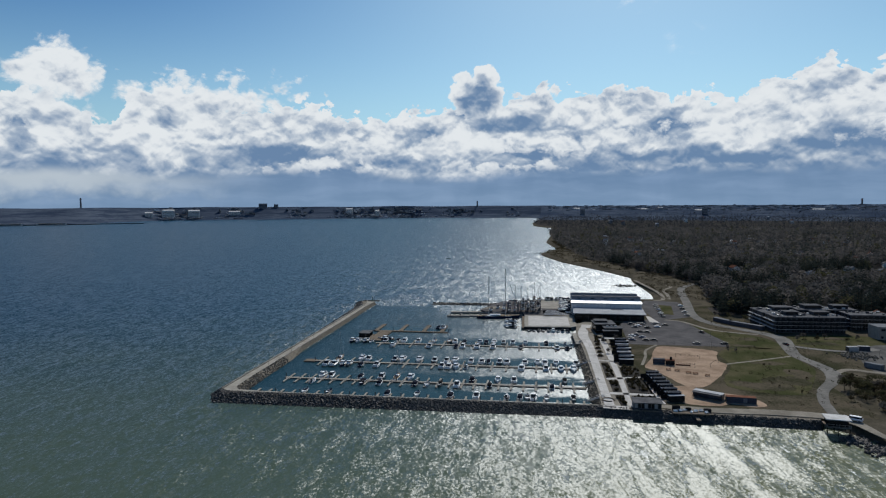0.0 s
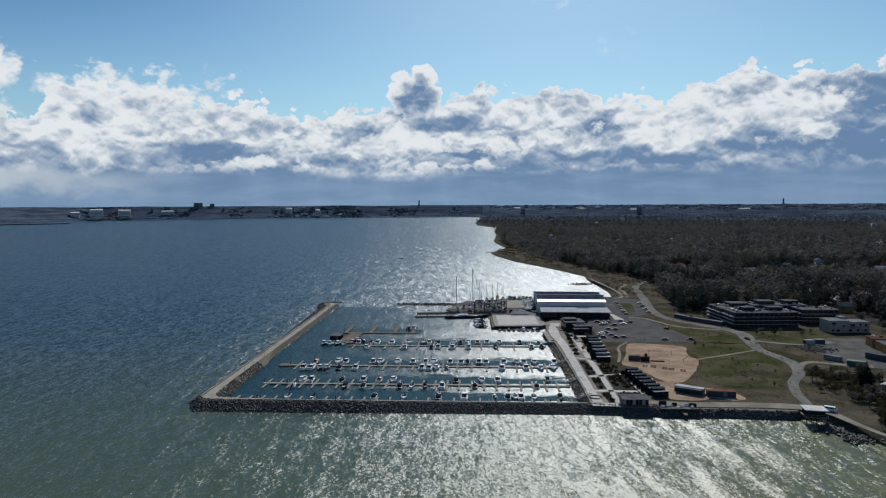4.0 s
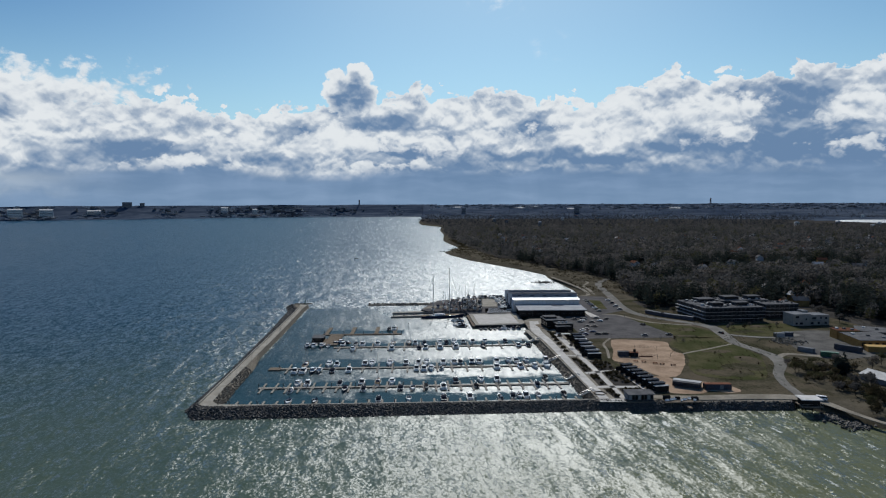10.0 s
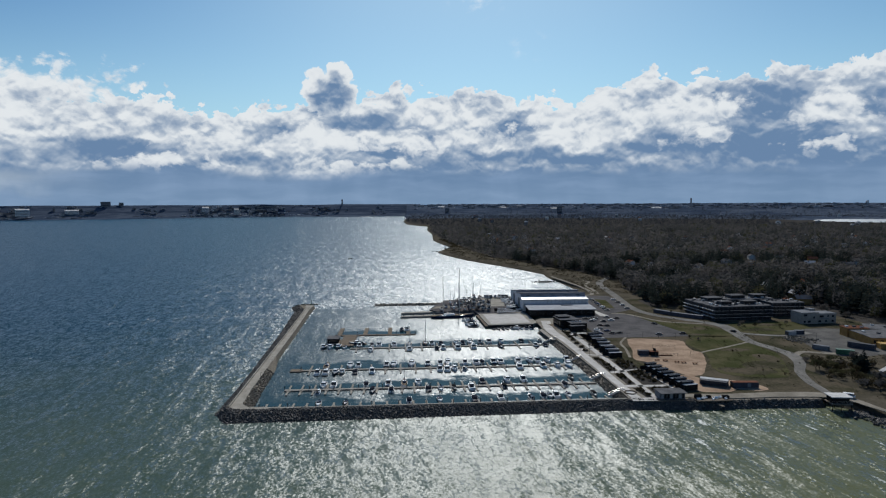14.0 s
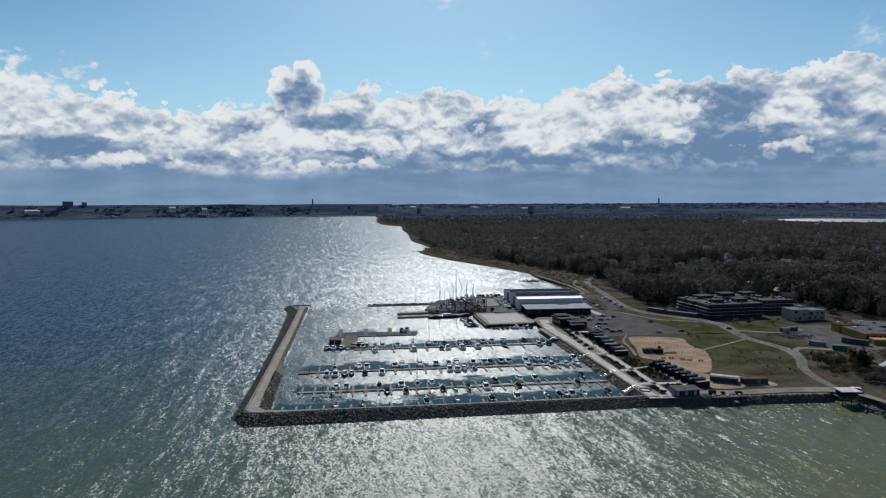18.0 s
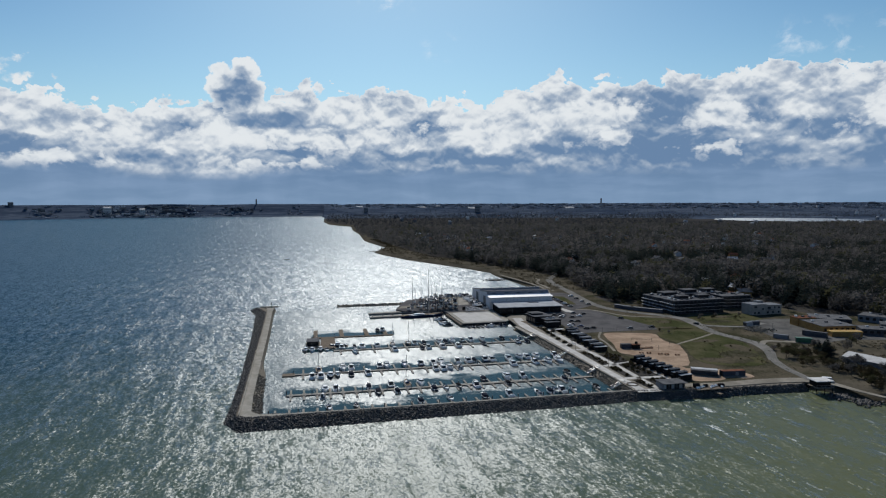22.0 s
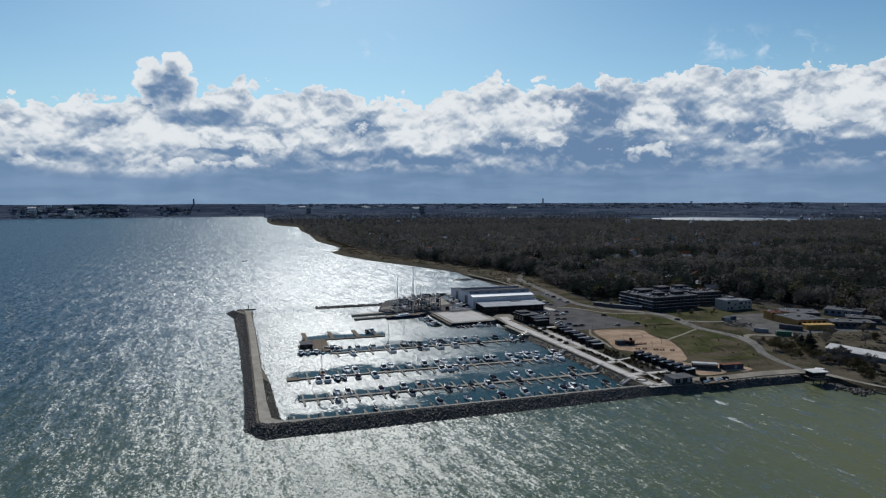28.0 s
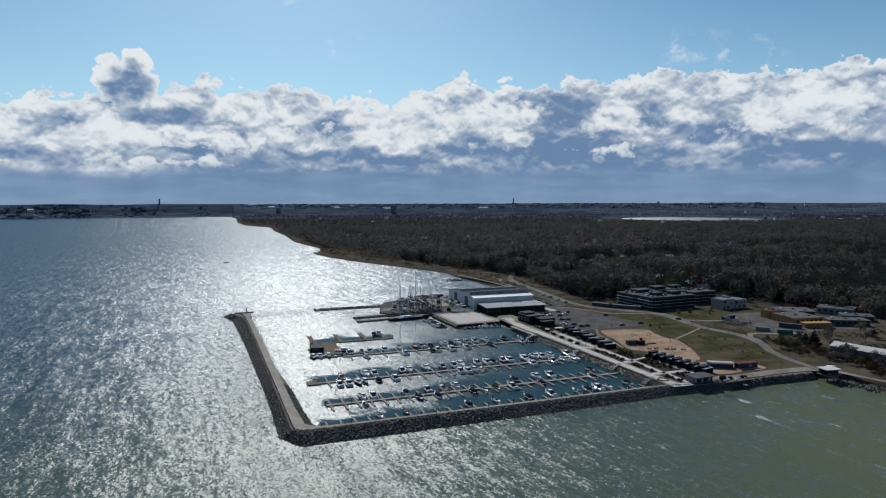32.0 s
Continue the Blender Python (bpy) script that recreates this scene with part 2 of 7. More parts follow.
def surface(name, one, two, size=2.0, rough=0.8, bump=0.0, metal=0.0, fine=9.0, per_object=0.0, island=0.0, spread=(0.35, 0.65), thin=0.0, shine=False, layered=1.0):
    """A weathered surface: two tones mixed at a broad and a fine scale (size in metres), with fine relief."""
    m = bpy.data.materials.new(name)
    m.use_nodes = True
    g = Graph(m.node_tree)
    spot = g.add("ShaderNodeNewGeometry").outputs["Position"]
    if layered != 1.0:  # level bands along a slope
        spot = g.vec("MULTIPLY", spot, (1.0, 1.0, layered))
    broad = g.noise(spot, 1.0 / size, 5.0, 0.6)
    small = g.noise(spot, fine / size, 3.0, 0.6)
    fac = g.step(g.math("ADD", g.math("MULTIPLY", broad, 0.65), g.math("MULTIPLY", small, 0.35)), *spread)
    tone = g.mix(fac, one, two)
    if per_object or island:
        pick = g.add("ShaderNodeObjectInfo").outputs["Random"] if per_object else g.add("ShaderNodeNewGeometry").outputs["Random Per Island"]
        k = per_object or island
        tone = g.mix(1.0, tone, g.ramp(pick, [(0.0, 1.0 - k), (1.0, 1.0)]), "MULTIPLY")
    shader = g.add("ShaderNodeBsdfPrincipled")
    g.put(shader.inputs["Base Color"], tone)
    g.put(shader.inputs["Roughness"], g.step(small, 0.2, 0.8, max(rough - 0.12, 0.03), min(rough + 0.1, 1.0)))
    shader.inputs["Metallic"].default_value = metal
    if rough >= 0.55 and not metal and not shine:
        shader.inputs["Specular IOR Level"].default_value = 0.0
    if name.endswith("_paint") and rough > 0.4:
        shader.inputs["Specular IOR Level"].default_value = 0.15
    if name == "tinted_glass":
        shader.inputs["Specular IOR Level"].default_value = 0.3
    if bump:
        b = g.add("ShaderNodeBump")
        b.inputs["Strength"].default_value = 0.6
        b.inputs["Distance"].default_value = bump
        g.put(b.inputs["Height"], small)
        g.tree.links.new(b.outputs[0], shader.inputs["Normal"])
    out = shader.outputs[0]
    if thin:  # light passes through thin leaves and twigs
        leaf = g.add("ShaderNodeBsdfTranslucent")
        g.put(leaf.inputs["Color"], tone)
        blend = g.add("ShaderNodeMixShader")
        blend.inputs[0].default_value = thin
        g.tree.links.new(out, blend.inputs[1])
        g.tree.links.new(leaf.outputs[0], blend.inputs[2])
        out = blend.outputs[0]
    g.tree.links.new(out, g.add("ShaderNodeOutputMaterial").inputs["Surface"])
    return m


def water(name, shallow, deep, waves, rough, foam=False, turn=83.0, swell=(8.0, 0.11), lee=()):
    """Wind-ruffled water. swell: length and steepness of the long crests; waves: (length, steepness) of the chop.
    lee: lines (x, y, slope, first x, last x) whose far side lies sheltered from the wind."""
    m = bpy.data.materials.new(name)
    m.use_nodes = True
    g = Graph(m.node_tree)
    spot = g.add("ShaderNodeNewGeometry").outputs["Position"]
    turned = g.add("ShaderNodeMapping")
    turned.inputs["Rotation"].default_value = (0, 0, radians(turn))
    g.put(turned.inputs["Vector"], spot)
    x, y, z = g.split(spot)
    gusts = g.noise(spot, 1 / 60.0, 4.0, 0.55)
    # long crests, and the slopes at right angles to them
    roll = g.noise(g.vec("MULTIPLY", turned.outputs[0], (0.20, 1.0, 1.0)), 1.0 / swell[0], 3.0, 0.5, 0.3)
    tilt_x, tilt_y = math.sin(radians(turn)), math.cos(radians(turn))
    slope = g.vec("SCALE", (tilt_x, tilt_y, 0.0), None, g.math("MULTIPLY", g.math("SUBTRACT", roll, 0.5), swell[1] * 4.0))
    chop = None
    for i, (length, high) in enumerate(waves):
        source = g.vec("MULTIPLY", turned.outputs[0], (0.4 if i == 0 else 0.65, 1.0, 1.0))
        node = g.add("ShaderNodeTexNoise")
        g.put(node.inputs["Vector"], g.vec("ADD", source, (i * 31.0, i * 17.0, 0)))
        for key, v in (("Scale", 1.0 / length), ("Detail", 2.5), ("Roughness", 0.6), ("Distortion", 0.3)):
            node.inputs[key].default_value = v
        n = g.vec("MULTIPLY", g.vec("SUBTRACT", node.outputs["Color"], (0.5, 0.5, 0.5)), (high, high, 0.0))
        chop = n if chop is None else g.vec("ADD", chop, n)
    strength = g.math("MULTIPLY", g.step(gusts, 0.3, 0.7, 0.92, 1.08), g.step(roll, 0.36, 0.66, 0.84, 1.18))
    calm = None
    for lx, ly, ls, x0, x1 in lee:
        past = g.math("SUBTRACT", g.math("SUBTRACT", y, ly), g.math("MULTIPLY", g.math("SUBTRACT", x, lx), ls))
        ragged = g.math("ADD", g.noise(g.vec("ADD", g.vec("MULTIPLY", spot, (0.55, 1.0, 1.0)), (ly, 0.0, 0.0)), 1 / 11.0, 5.0, 0.65), g.math("MULTIPLY", g.noise(spot, 1 / 45.0, 2.0, 0.5), 0.6))
        reach = g.math("ADD", 7.0, g.math("MULTIPLY", g.math("SUBTRACT", ragged, 0.8), 42.0))
        shade = g.math("MULTIPLY", g.step(past, -0.8, 0.4), g.step(past, g.math("ADD", reach, 11.0), g.math("SUBTRACT", reach, 6.0)))
        ends = g.math("MULTIPLY", g.step(x, x0 - 2.0, x0 + 3.0), g.step(x, x1 + 3.0, x1 - 2.0))
        shade = g.math("MULTIPLY", shade, ends)
        calm = shade if calm is None else g.math("MAXIMUM", calm, shade)
    if foam:
        # steeper, confused chop thrown back by the outer face of the breakwater
        off = g.math("SUBTRACT", g.math("SUBTRACT", -114.0, g.math("MULTIPLY", g.math("SUBTRACT", y, 283.0), 0.066)), x)
        throw = g.math("MULTIPLY", g.step(off, 42.0, 4.0), g.math("MULTIPLY", g.step(y, 270.0, 300.0), g.step(y, 600.0, 560.0)))
        strength = g.math("MULTIPLY", strength, g.math("ADD", 1.0, g.math("MULTIPLY", throw, 0.5)))
        # smoother water between the crests where it shoals before the shore
        shoal = g.math("MULTIPLY", g.step(y, 310.0, 270.0), g.step(x, 0.0, 90.0))
        line = g.step(g.math("ABSOLUTE", g.math("SUBTRACT", roll, 0.5)), 0.045, 0.004, -0.32, 0.95)
        strength = g.math("MULTIPLY", strength, g.math("ADD", 1.0, g.math("MULTIPLY", shoal, line)))
        slope = g.vec("SCALE", slope, None, g.math("ADD", 1.0, g.math("MULTIPLY", shoal, 0.6)))
    micro = g.step(gusts, 0.3, 0.7, rough - 0.008, rough + 0.008)
    # the wind is weaker under the far shore
    micro = g.math("SUBTRACT", micro, g.step(y, 300.0, 1500.0, -0.012, 0.040))
    if calm is not None:
        strength = g.math("MULTIPLY", strength, g.math("SUBTRACT", 1.0, g.math("MULTIPLY", calm, 0.75)))
        micro = g.math("SUBTRACT", micro, g.math("MULTIPLY", calm, rough * 0.55))
    slope = g.vec("ADD", slope, g.vec("SCALE", chop, None, strength))
    tilt = g.vec("NORMALIZE", g.vec("ADD", slope, (0.0, 0.0, 1.0)))
    patch = g.math("MULTIPLY", g.math("SUBTRACT", gusts, 0.5), 260.0)
    sandy = tuple(c * k for c, k in zip(shallow, (1.80, 1.36, 0.98)))
    shallow = g.mix(g.step(g.math("ADD", g.math("SUBTRACT", x, g.math("MULTIPLY", y, 0.5)), g.math("MULTIPLY", patch, 0.25)), -140.0, 20.0), shallow, sandy)
    tone = g.mix(g.step(g.math("ADD", g.math("SUBTRACT", y, g.math("MULTIPLY", x, 0.35)), patch), 180.0, 640.0), shallow, deep)
    if foam:
        # broken crests where the water shoals
        lace = g.noise(spot, 1.1, 5.0, 0.7)
        where = g.noise(g.vec("ADD", spot, (31.0, 12.0, 0.0)), 1 / 26.0, 3.0, 0.6)
        inshore = g.math("MULTIPLY", g.math("MULTIPLY", g.step(y, 292.0, 266.0), g.step(x, 0.0, 100.0)), g.step(where, 0.38, 0.58))
        cut = g.math("SUBTRACT", 0.82, g.math("MULTIPLY", inshore, 0.18))
        white = g.step(g.math("ADD", roll, g.math("MULTIPLY", g.math("SUBTRACT", lace, 0.5), 0.30)), cut, g.math("ADD", cut, 0.05))
        tone = g.mix(g.math("MULTIPLY", white, 0.7), tone, (0.60, 0.63, 0.60))
        micro = g.math("ADD", micro, g.math("MULTIPLY", white, 0.3))
    body = g.add("ShaderNodeBsdfDiffuse")
    g.put(body.inputs["Color"], tone)
    gloss = g.add("ShaderNodeBsdfGlossy", distribution="BECKMANN")
    gloss.inputs["Color"].default_value = (0.40, 0.425, 0.45, 1)  # the rest goes down between the ripples
    g.put(gloss.inputs["Roughness"], micro)
    g.put(gloss.inputs["Normal"], tilt)
    fresnel = g.add("ShaderNodeFresnel")
    fresnel.inputs["IOR"].default_value = 1.333
    g.put(fresnel.inputs["Normal"], tilt)
    both = g.add("ShaderNodeMixShader")
    g.put(both.inputs[0], fresnel.outputs[0])
    g.tree.links.new(body.outputs[0], both.inputs[1])
    g.tree.links.new(gloss.outputs[0], both.inputs[2])
    g.tree.links.new(both.outputs[0], g.add("ShaderNodeOutputMaterial").inputs["Surface"])
    return m


M = {}
M["sea"] = water("sea_water", (0.058, 0.085, 0.062), (0.006, 0.039, 0.064), ((2.6, 0.80), (1.0, 1.10), (0.4, 0.9)), 0.394, True)
M["basin"] = water("basin_water", (0.010, 0.040, 0.052), (0.008, 0.034, 0.046), ((1.5, 0.30), (0.65, 0.58), (0.3, 0.5)), 0.381, swell=(5.0, 0.04),
                   lee=((-22, 287.3, 0.067, -102, 60), (-20, 315.5, 0.070, -97, 58), (-20, 352.2, 0.069, -99, 56), (-12, 404.2, 0.082, -92, 53), (-60, 440.8, 0.068, -88, -34)))
M["lake"] = water("lake_water", (0.05, 0.07, 0.09), (0.05, 0.07, 0.09), ((3.0, 0.5), (1.0, 0.8)), 0.70)
M["grass"] = surface("dry_spring_grass", (0.036, 0.038, 0.023), (0.094, 0.080, 0.060), 22.0, 0.95, 0.05, fine=24.0, spread=(0.40, 0.60))
M["lawn"] = surface("green_lawn", (0.042, 0.049, 0.022), (0.082, 0.076, 0.044), 16.0, 0.95, 0.04, fine=20.0, spread=(0.40, 0.60))
M["scrub"] = surface("rough_bank_scrub", (0.052, 0.048, 0.036), (0.105, 0.093, 0.072), 12.0, 0.95, 0.2, fine=14.0)
M["litter"] = surface("woodland_floor", (0.034, 0.034, 0.033), (0.062, 0.058, 0.054), 30.0, 0.95, 0.2)
# distance haze is painted into these colours as a blue-grey tint
M["far"] = surface("hazed_far_land", (0.034, 0.049, 0.078), (0.078, 0.098, 0.132), 240.0, 0.95, 0.0, fine=5.0, spread=(0.42, 0.60), layered=22.0)
# bluer version of the twig tone; the cast stands for distance haze
M["hazed_wood"] = surface("distant_woodland", (0.028, 0.034, 0.044), (0.056, 0.060, 0.068), 160.0, 0.95, island=0.4, thin=0.4)
M["town"] = surface("distant_town_roofs", (0.16, 0.18, 0.21), (0.70, 0.71, 0.73), 40.0, 0.8, island=0.85)
M["asphalt"] = surface("asphalt", (0.072, 0.071, 0.074), (0.120, 0.117, 0.118), 9.0, 0.85, 0.01)
M["gravel"] = surface("compacted_gravel", (0.16, 0.148, 0.125), (0.26, 0.24, 0.205), 8.0, 0.9, 0.02)
M["road"] = surface("pale_worn_road", (0.12, 0.118, 0.112), (0.20, 0.195, 0.182), 10.0, 0.88, 0.01)
M["sand"] = surface("court_sand", (0.215, 0.155, 0.112), (0.36, 0.27, 0.20), 9.0, 0.95, 0.03, fine=14.0)
M["concrete"] = surface("weathered_concrete", (0.22, 0.208, 0.182), (0.34, 0.325, 0.29), 6.0, 0.85, 0.01)
M["paving"] = surface("pale_paving", (0.42, 0.41, 0.39), (0.55, 0.54, 0.52), 4.0, 0.8, 0.01, per_object=0.12)
M["stone"] = surface("dark_granite_boulder", (0.024, 0.0235, 0.024), (0.105, 0.10, 0.096), 1.4, 0.78, 0.08, island=0.6, shine=True)
M["stone_one"] = surface("granite_boulder", (0.024, 0.0235, 0.024), (0.105, 0.10, 0.096), 1.4, 0.78, 0.08, per_object=0.6, shine=True)
M["rubble"] = surface("brown_rubble", (0.13, 0.118, 0.098), (0.27, 0.245, 0.205), 1.2, 0.9, 0.05, island=0.4)
M["timber"] = surface("weathered_decking", (0.135, 0.113, 0.09), (0.22, 0.187, 0.152), 1.5, 0.85, 0.01, per_object=0.15)
M["pontoon"] = surface("pale_pontoon_concrete", (0.22, 0.205, 0.18), (0.33, 0.315, 0.285), 2.5, 0.85, 0.01)
M["rubber"] = surface("black_rubber", (0.012, 0.012, 0.013), (0.03, 0.03, 0.032), 0.6, 0.8)
M["gelcoat"] = surface("white_gelcoat", (0.70, 0.71, 0.72), (0.80, 0.80, 0.79), 2.0, 0.25)
M["navy"] = surface("navy_gelcoat", (0.012, 0.018, 0.045), (0.022, 0.03, 0.06), 2.0, 0.25)
M["grey_hull"] = surface("grey_hull_paint", (0.10, 0.105, 0.11), (0.16, 0.165, 0.17), 2.0, 0.4)
M["canvas"] = surface("dark_canvas_cover", (0.012, 0.014, 0.022), (0.035, 0.038, 0.05), 1.0, 0.9)
M["teak"] = surface("teak_deck", (0.17, 0.13, 0.09), (0.26, 0.205, 0.15), 0.8, 0.7)
M["dark_glass"] = surface("tinted_glass", (0.008, 0.010, 0.013), (0.020, 0.023, 0.027), 3.0, 0.22)
M["steel"] = surface("galvanised_steel", (0.35, 0.36, 0.37), (0.50, 0.51, 0.52), 1.0, 0.4, metal=0.8)
M["dark_steel"] = surface("dark_steel", (0.03, 0.032, 0.035), (0.07, 0.072, 0.075), 1.0, 0.5, metal=0.4)
M["sheet"] = surface("pale_metal_sheet", (0.46, 0.47, 0.48), (0.58, 0.585, 0.59), 7.0, 0.42, metal=0.15)
M["white_sheet"] = surface("white_roof_sheet", (0.68, 0.69, 0.70), (0.78, 0.78, 0.78), 8.0, 0.5)
M["roof_plain"] = surface("light_grey_roof_felt", (0.34, 0.35, 0.365), (0.46, 0.47, 0.48), 4.0, 0.8, 0.01)
M["hangar"] = surface("pale_hangar_cladding", (0.52, 0.52, 0.53), (0.62, 0.62, 0.63), 7.0, 0.65)
M["band"] = surface("grey_hangar_panels", (0.20, 0.19, 0.20), (0.28, 0.27, 0.28), 5.0, 0.7)
M["tent"] = surface("dirty_white_sheeting", (0.42, 0.42, 0.41), (0.58, 0.58, 0.57), 3.0, 0.6)
M["sheet_wall"] = surface("grey_cladding", (0.30, 0.315, 0.335), (0.40, 0.415, 0.435), 6.0, 0.6)
M["white_wall"] = surface("off_white_render", (0.55, 0.54, 0.52), (0.68, 0.67, 0.65), 5.0, 0.8, 0.005)
M["black_wood"] = surface("black_stained_timber", (0.012, 0.012, 0.013), (0.032, 0.031, 0.030), 1.2, 0.75, 0.01, per_object=0.25)
M["roof_grey"] = surface("grey_bitumen_roof", (0.085, 0.088, 0.095), (0.16, 0.163, 0.17), 4.0, 0.8, 0.01, per_object=0.2)
M["villa"] = surface("cream_render", (0.22, 0.21, 0.195), (0.30, 0.29, 0.27), 4.0, 0.85)
M["yard"] = surface("bare_grey_yard", (0.075, 0.075, 0.074), (0.135, 0.132, 0.126), 9.0, 0.9, 0.02)
M["facade"] = surface("dark_grey_facade", (0.040, 0.044, 0.052), (0.075, 0.080, 0.09), 4.0, 0.7)
M["slab"] = surface("pale_balcony_slab", (0.13, 0.14, 0.155), (0.21, 0.22, 0.235), 3.0, 0.7)
M["ochre"] = surface("ochre_cladding", (0.22, 0.13, 0.05), (0.31, 0.195, 0.08), 4.0, 0.75)
M["navy_steel"] = surface("navy_container_steel", (0.014, 0.022, 0.042), (0.03, 0.042, 0.07), 2.0, 0.5)
M["green_steel"] = surface("green_container_steel", (0.015, 0.085, 0.045), (0.03, 0.13, 0.07), 2.0, 0.5)
M["rust"] = surface("rust_red_roof", (0.13, 0.06, 0.042), (0.20, 0.105, 0.075), 3.0, 0.8, per_object=0.3)
M["bark"] = surface("bark", (0.035, 0.028, 0.022), (0.085, 0.072, 0.06), 0.8, 0.95, 0.02)
M["twig"] = surface("bare_brown_twigs", (0.062, 0.066, 0.070), (0.130, 0.122, 0.116), 70.0, 0.95, island=0.3, thin=0.5)
M["needle"] = surface("dark_conifer_needles", (0.020, 0.029, 0.028), (0.044, 0.055, 0.049), 60.0, 0.9, island=0.3, thin=0.4)
M["budding"] = surface("budding_spring_leaves", (0.046, 0.050, 0.028), (0.082, 0.080, 0.046), 40.0, 0.9, island=0.3, thin=0.5)
M["shrub"] = surface("dark_shrub_leaves", (0.030, 0.030, 0.017), (0.072, 0.060, 0.038), 4.0, 0.95, island=0.4, thin=0.4)
M["red"] = surface("red_paint", (0.32, 0.03, 0.025), (0.42, 0.05, 0.04), 1.0, 0.45)
M["blue_cloth"] = surface("blue_cloth", (0.022, 0.034, 0.07), (0.035, 0.05, 0.10), 1.0, 0.85)
M["yellow"] = surface("yellow_paint", (0.34, 0.205, 0.05), (0.44, 0.28, 0.08), 1.0, 0.5)
for key, tone in (("car_white", (0.70, 0.71, 0.72)), ("car_black", (0.012, 0.012, 0.014)), ("car_grey", (0.16, 0.165, 0.17)), ("car_silver", (0.42, 0.43, 0.44)), ("car_blue", (0.03, 0.06, 0.14))):
    M[key] = surface(key + "_paint", tone, tuple(min(c * 1.12 + 0.004, 1) for c in tone), 1.5, 0.45)

# ---------------------------------------------------------------- building helpers


def thing(name, label, category, group="", m=Matrix(), kind=""):
    ob = new(name)
    ob.empty_display_size = 0.2
    ob.matrix_basis = m
    return tagged(ob, label, category, group, kind)


def part(name, bm, material, parent=None, label=""):
    """One mesh object from a bmesh (in the parent's own space)."""
    me = bpy.data.meshes.new(name)
    bm.to_mesh(me)
    bm.free()
    me.materials.append(M[material])
    ob = new(name, me)
    ob.parent = parent
    if label:
        ob["label"] = label
    return ob


def box(bm, x, y, z, sx, sy, sz, turn=0.0, bevel=0.0, taper=1.0):
    """A box whose base centre is x, y, z. taper: size of its top against its base."""
    made = bmesh.ops.create_cube(bm, size=1.0)["verts"]
    for v in made:
        k = taper if v.co.z > 0 else 1.0
        v.co = Vector((v.co.x * sx * k, v.co.y * sy * k, (v.co.z + 0.5) * sz))
    if bevel:
        edges = list({e for v in made for e in v.link_edges})
        made = bmesh.ops.bevel(bm, geom=edges, offset=bevel, segments=1, affect="EDGES")["verts"]
        made = list({v for v in made})
    bmesh.ops.transform(bm, matrix=pose(x, y, z, 0, 0, turn), verts=made)
    return made


def tube(bm, a, b, r1, r2=None, sides=8):
    a, b = Vector(a), Vector(b)
    r2 = r1 if r2 is None else r2
    made = bmesh.ops.create_cone(bm, cap_ends=True, segments=sides, radius1=r1, radius2=r2, depth=(b - a).length)["verts"]
    turn = (b - a).to_track_quat("Z", "Y").to_matrix().to_4x4()
    bmesh.ops.transform(bm, matrix=Matrix.Translation((a + b) / 2) @ turn, verts=made)
    return made


def boxed(name, material, parent, *size, label="", **more):
    bm = bmesh.new()
    box(bm, *size, **more)
    return part(name, bm, material, parent, label)


def tubed(name, material, parent, a, b, r1, r2=None, sides=8, label=""):
    bm = bmesh.new()
    tube(bm, a, b, r1, r2, sides)
    return part(name, bm, material, parent, label)


def plate(name, outline, z, thick, material, parent=None, label="", kind=""):
    """A slab with that outline (x, y), its top at z."""
    bm = bmesh.new()
    top = [bm.verts.new((x, y, z)) for x, y in outline]
    face = bm.faces.new(top)
    face.normal_update()
    if face.normal.z < 0:
        face.normal_flip()
    low = bmesh.ops.extrude_face_region(bm, geom=[face])
    for v in low["geom"]:
        if isinstance(v, bmesh.types.BMVert):
            v.co.z -= thick
    bmesh.ops.recalc_face_normals(bm, faces=bm.faces)
    bmesh.ops.triangulate(bm, faces=[f for f in bm.faces if len(f.verts) > 4])
    ob = part(name, bm, material, parent)
    return tagged(ob, label, "", "", kind)


def smooth_line(points, steps=6):
    pts = [Vector(p) for p in points]
    pts = [pts[0] * 2 - pts[1], *pts, pts[-1] * 2 - pts[-2]]
    out = []
    for i in range(1, len(pts) - 2):
        for s in range(steps):
            t = s / steps
            p0, p1, p2, p3 = pts[i - 1:i + 3]
            out.append(0.5 * (2 * p1 + (p2 - p0) * t + (2 * p0 - 5 * p1 + 4 * p2 - p3) * t * t + (3 * p1 - p0 - 3 * p2 + p3) * t ** 3))
    return out + [pts[-2]]


def soft(points, wobble=0.8, seed=1):
    """A rounded, slightly ragged closed outline through those corners."""
    pts = [Vector(p) for p in points]
    n = len(pts)
    out = []
    for i in range(n):
        p0, p1, p2, p3 = (pts[(i + k) % n] for k in (-1, 0, 1, 2))
        for s in range(6):
            t = s / 6
            p = 0.5 * (2 * p1 + (p2 - p0) * t + (2 * p0 - 5 * p1 + 4 * p2 - p3) * t * t + (3 * p1 - p0 - 3 * p2 + p3) * t ** 3)
            out.append((p.x + wobble * noise.noise((p.x / 3, p.y / 3, seed)), p.y + wobble * noise.noise((p.x / 3, p.y / 3, seed + 9))))
    return out


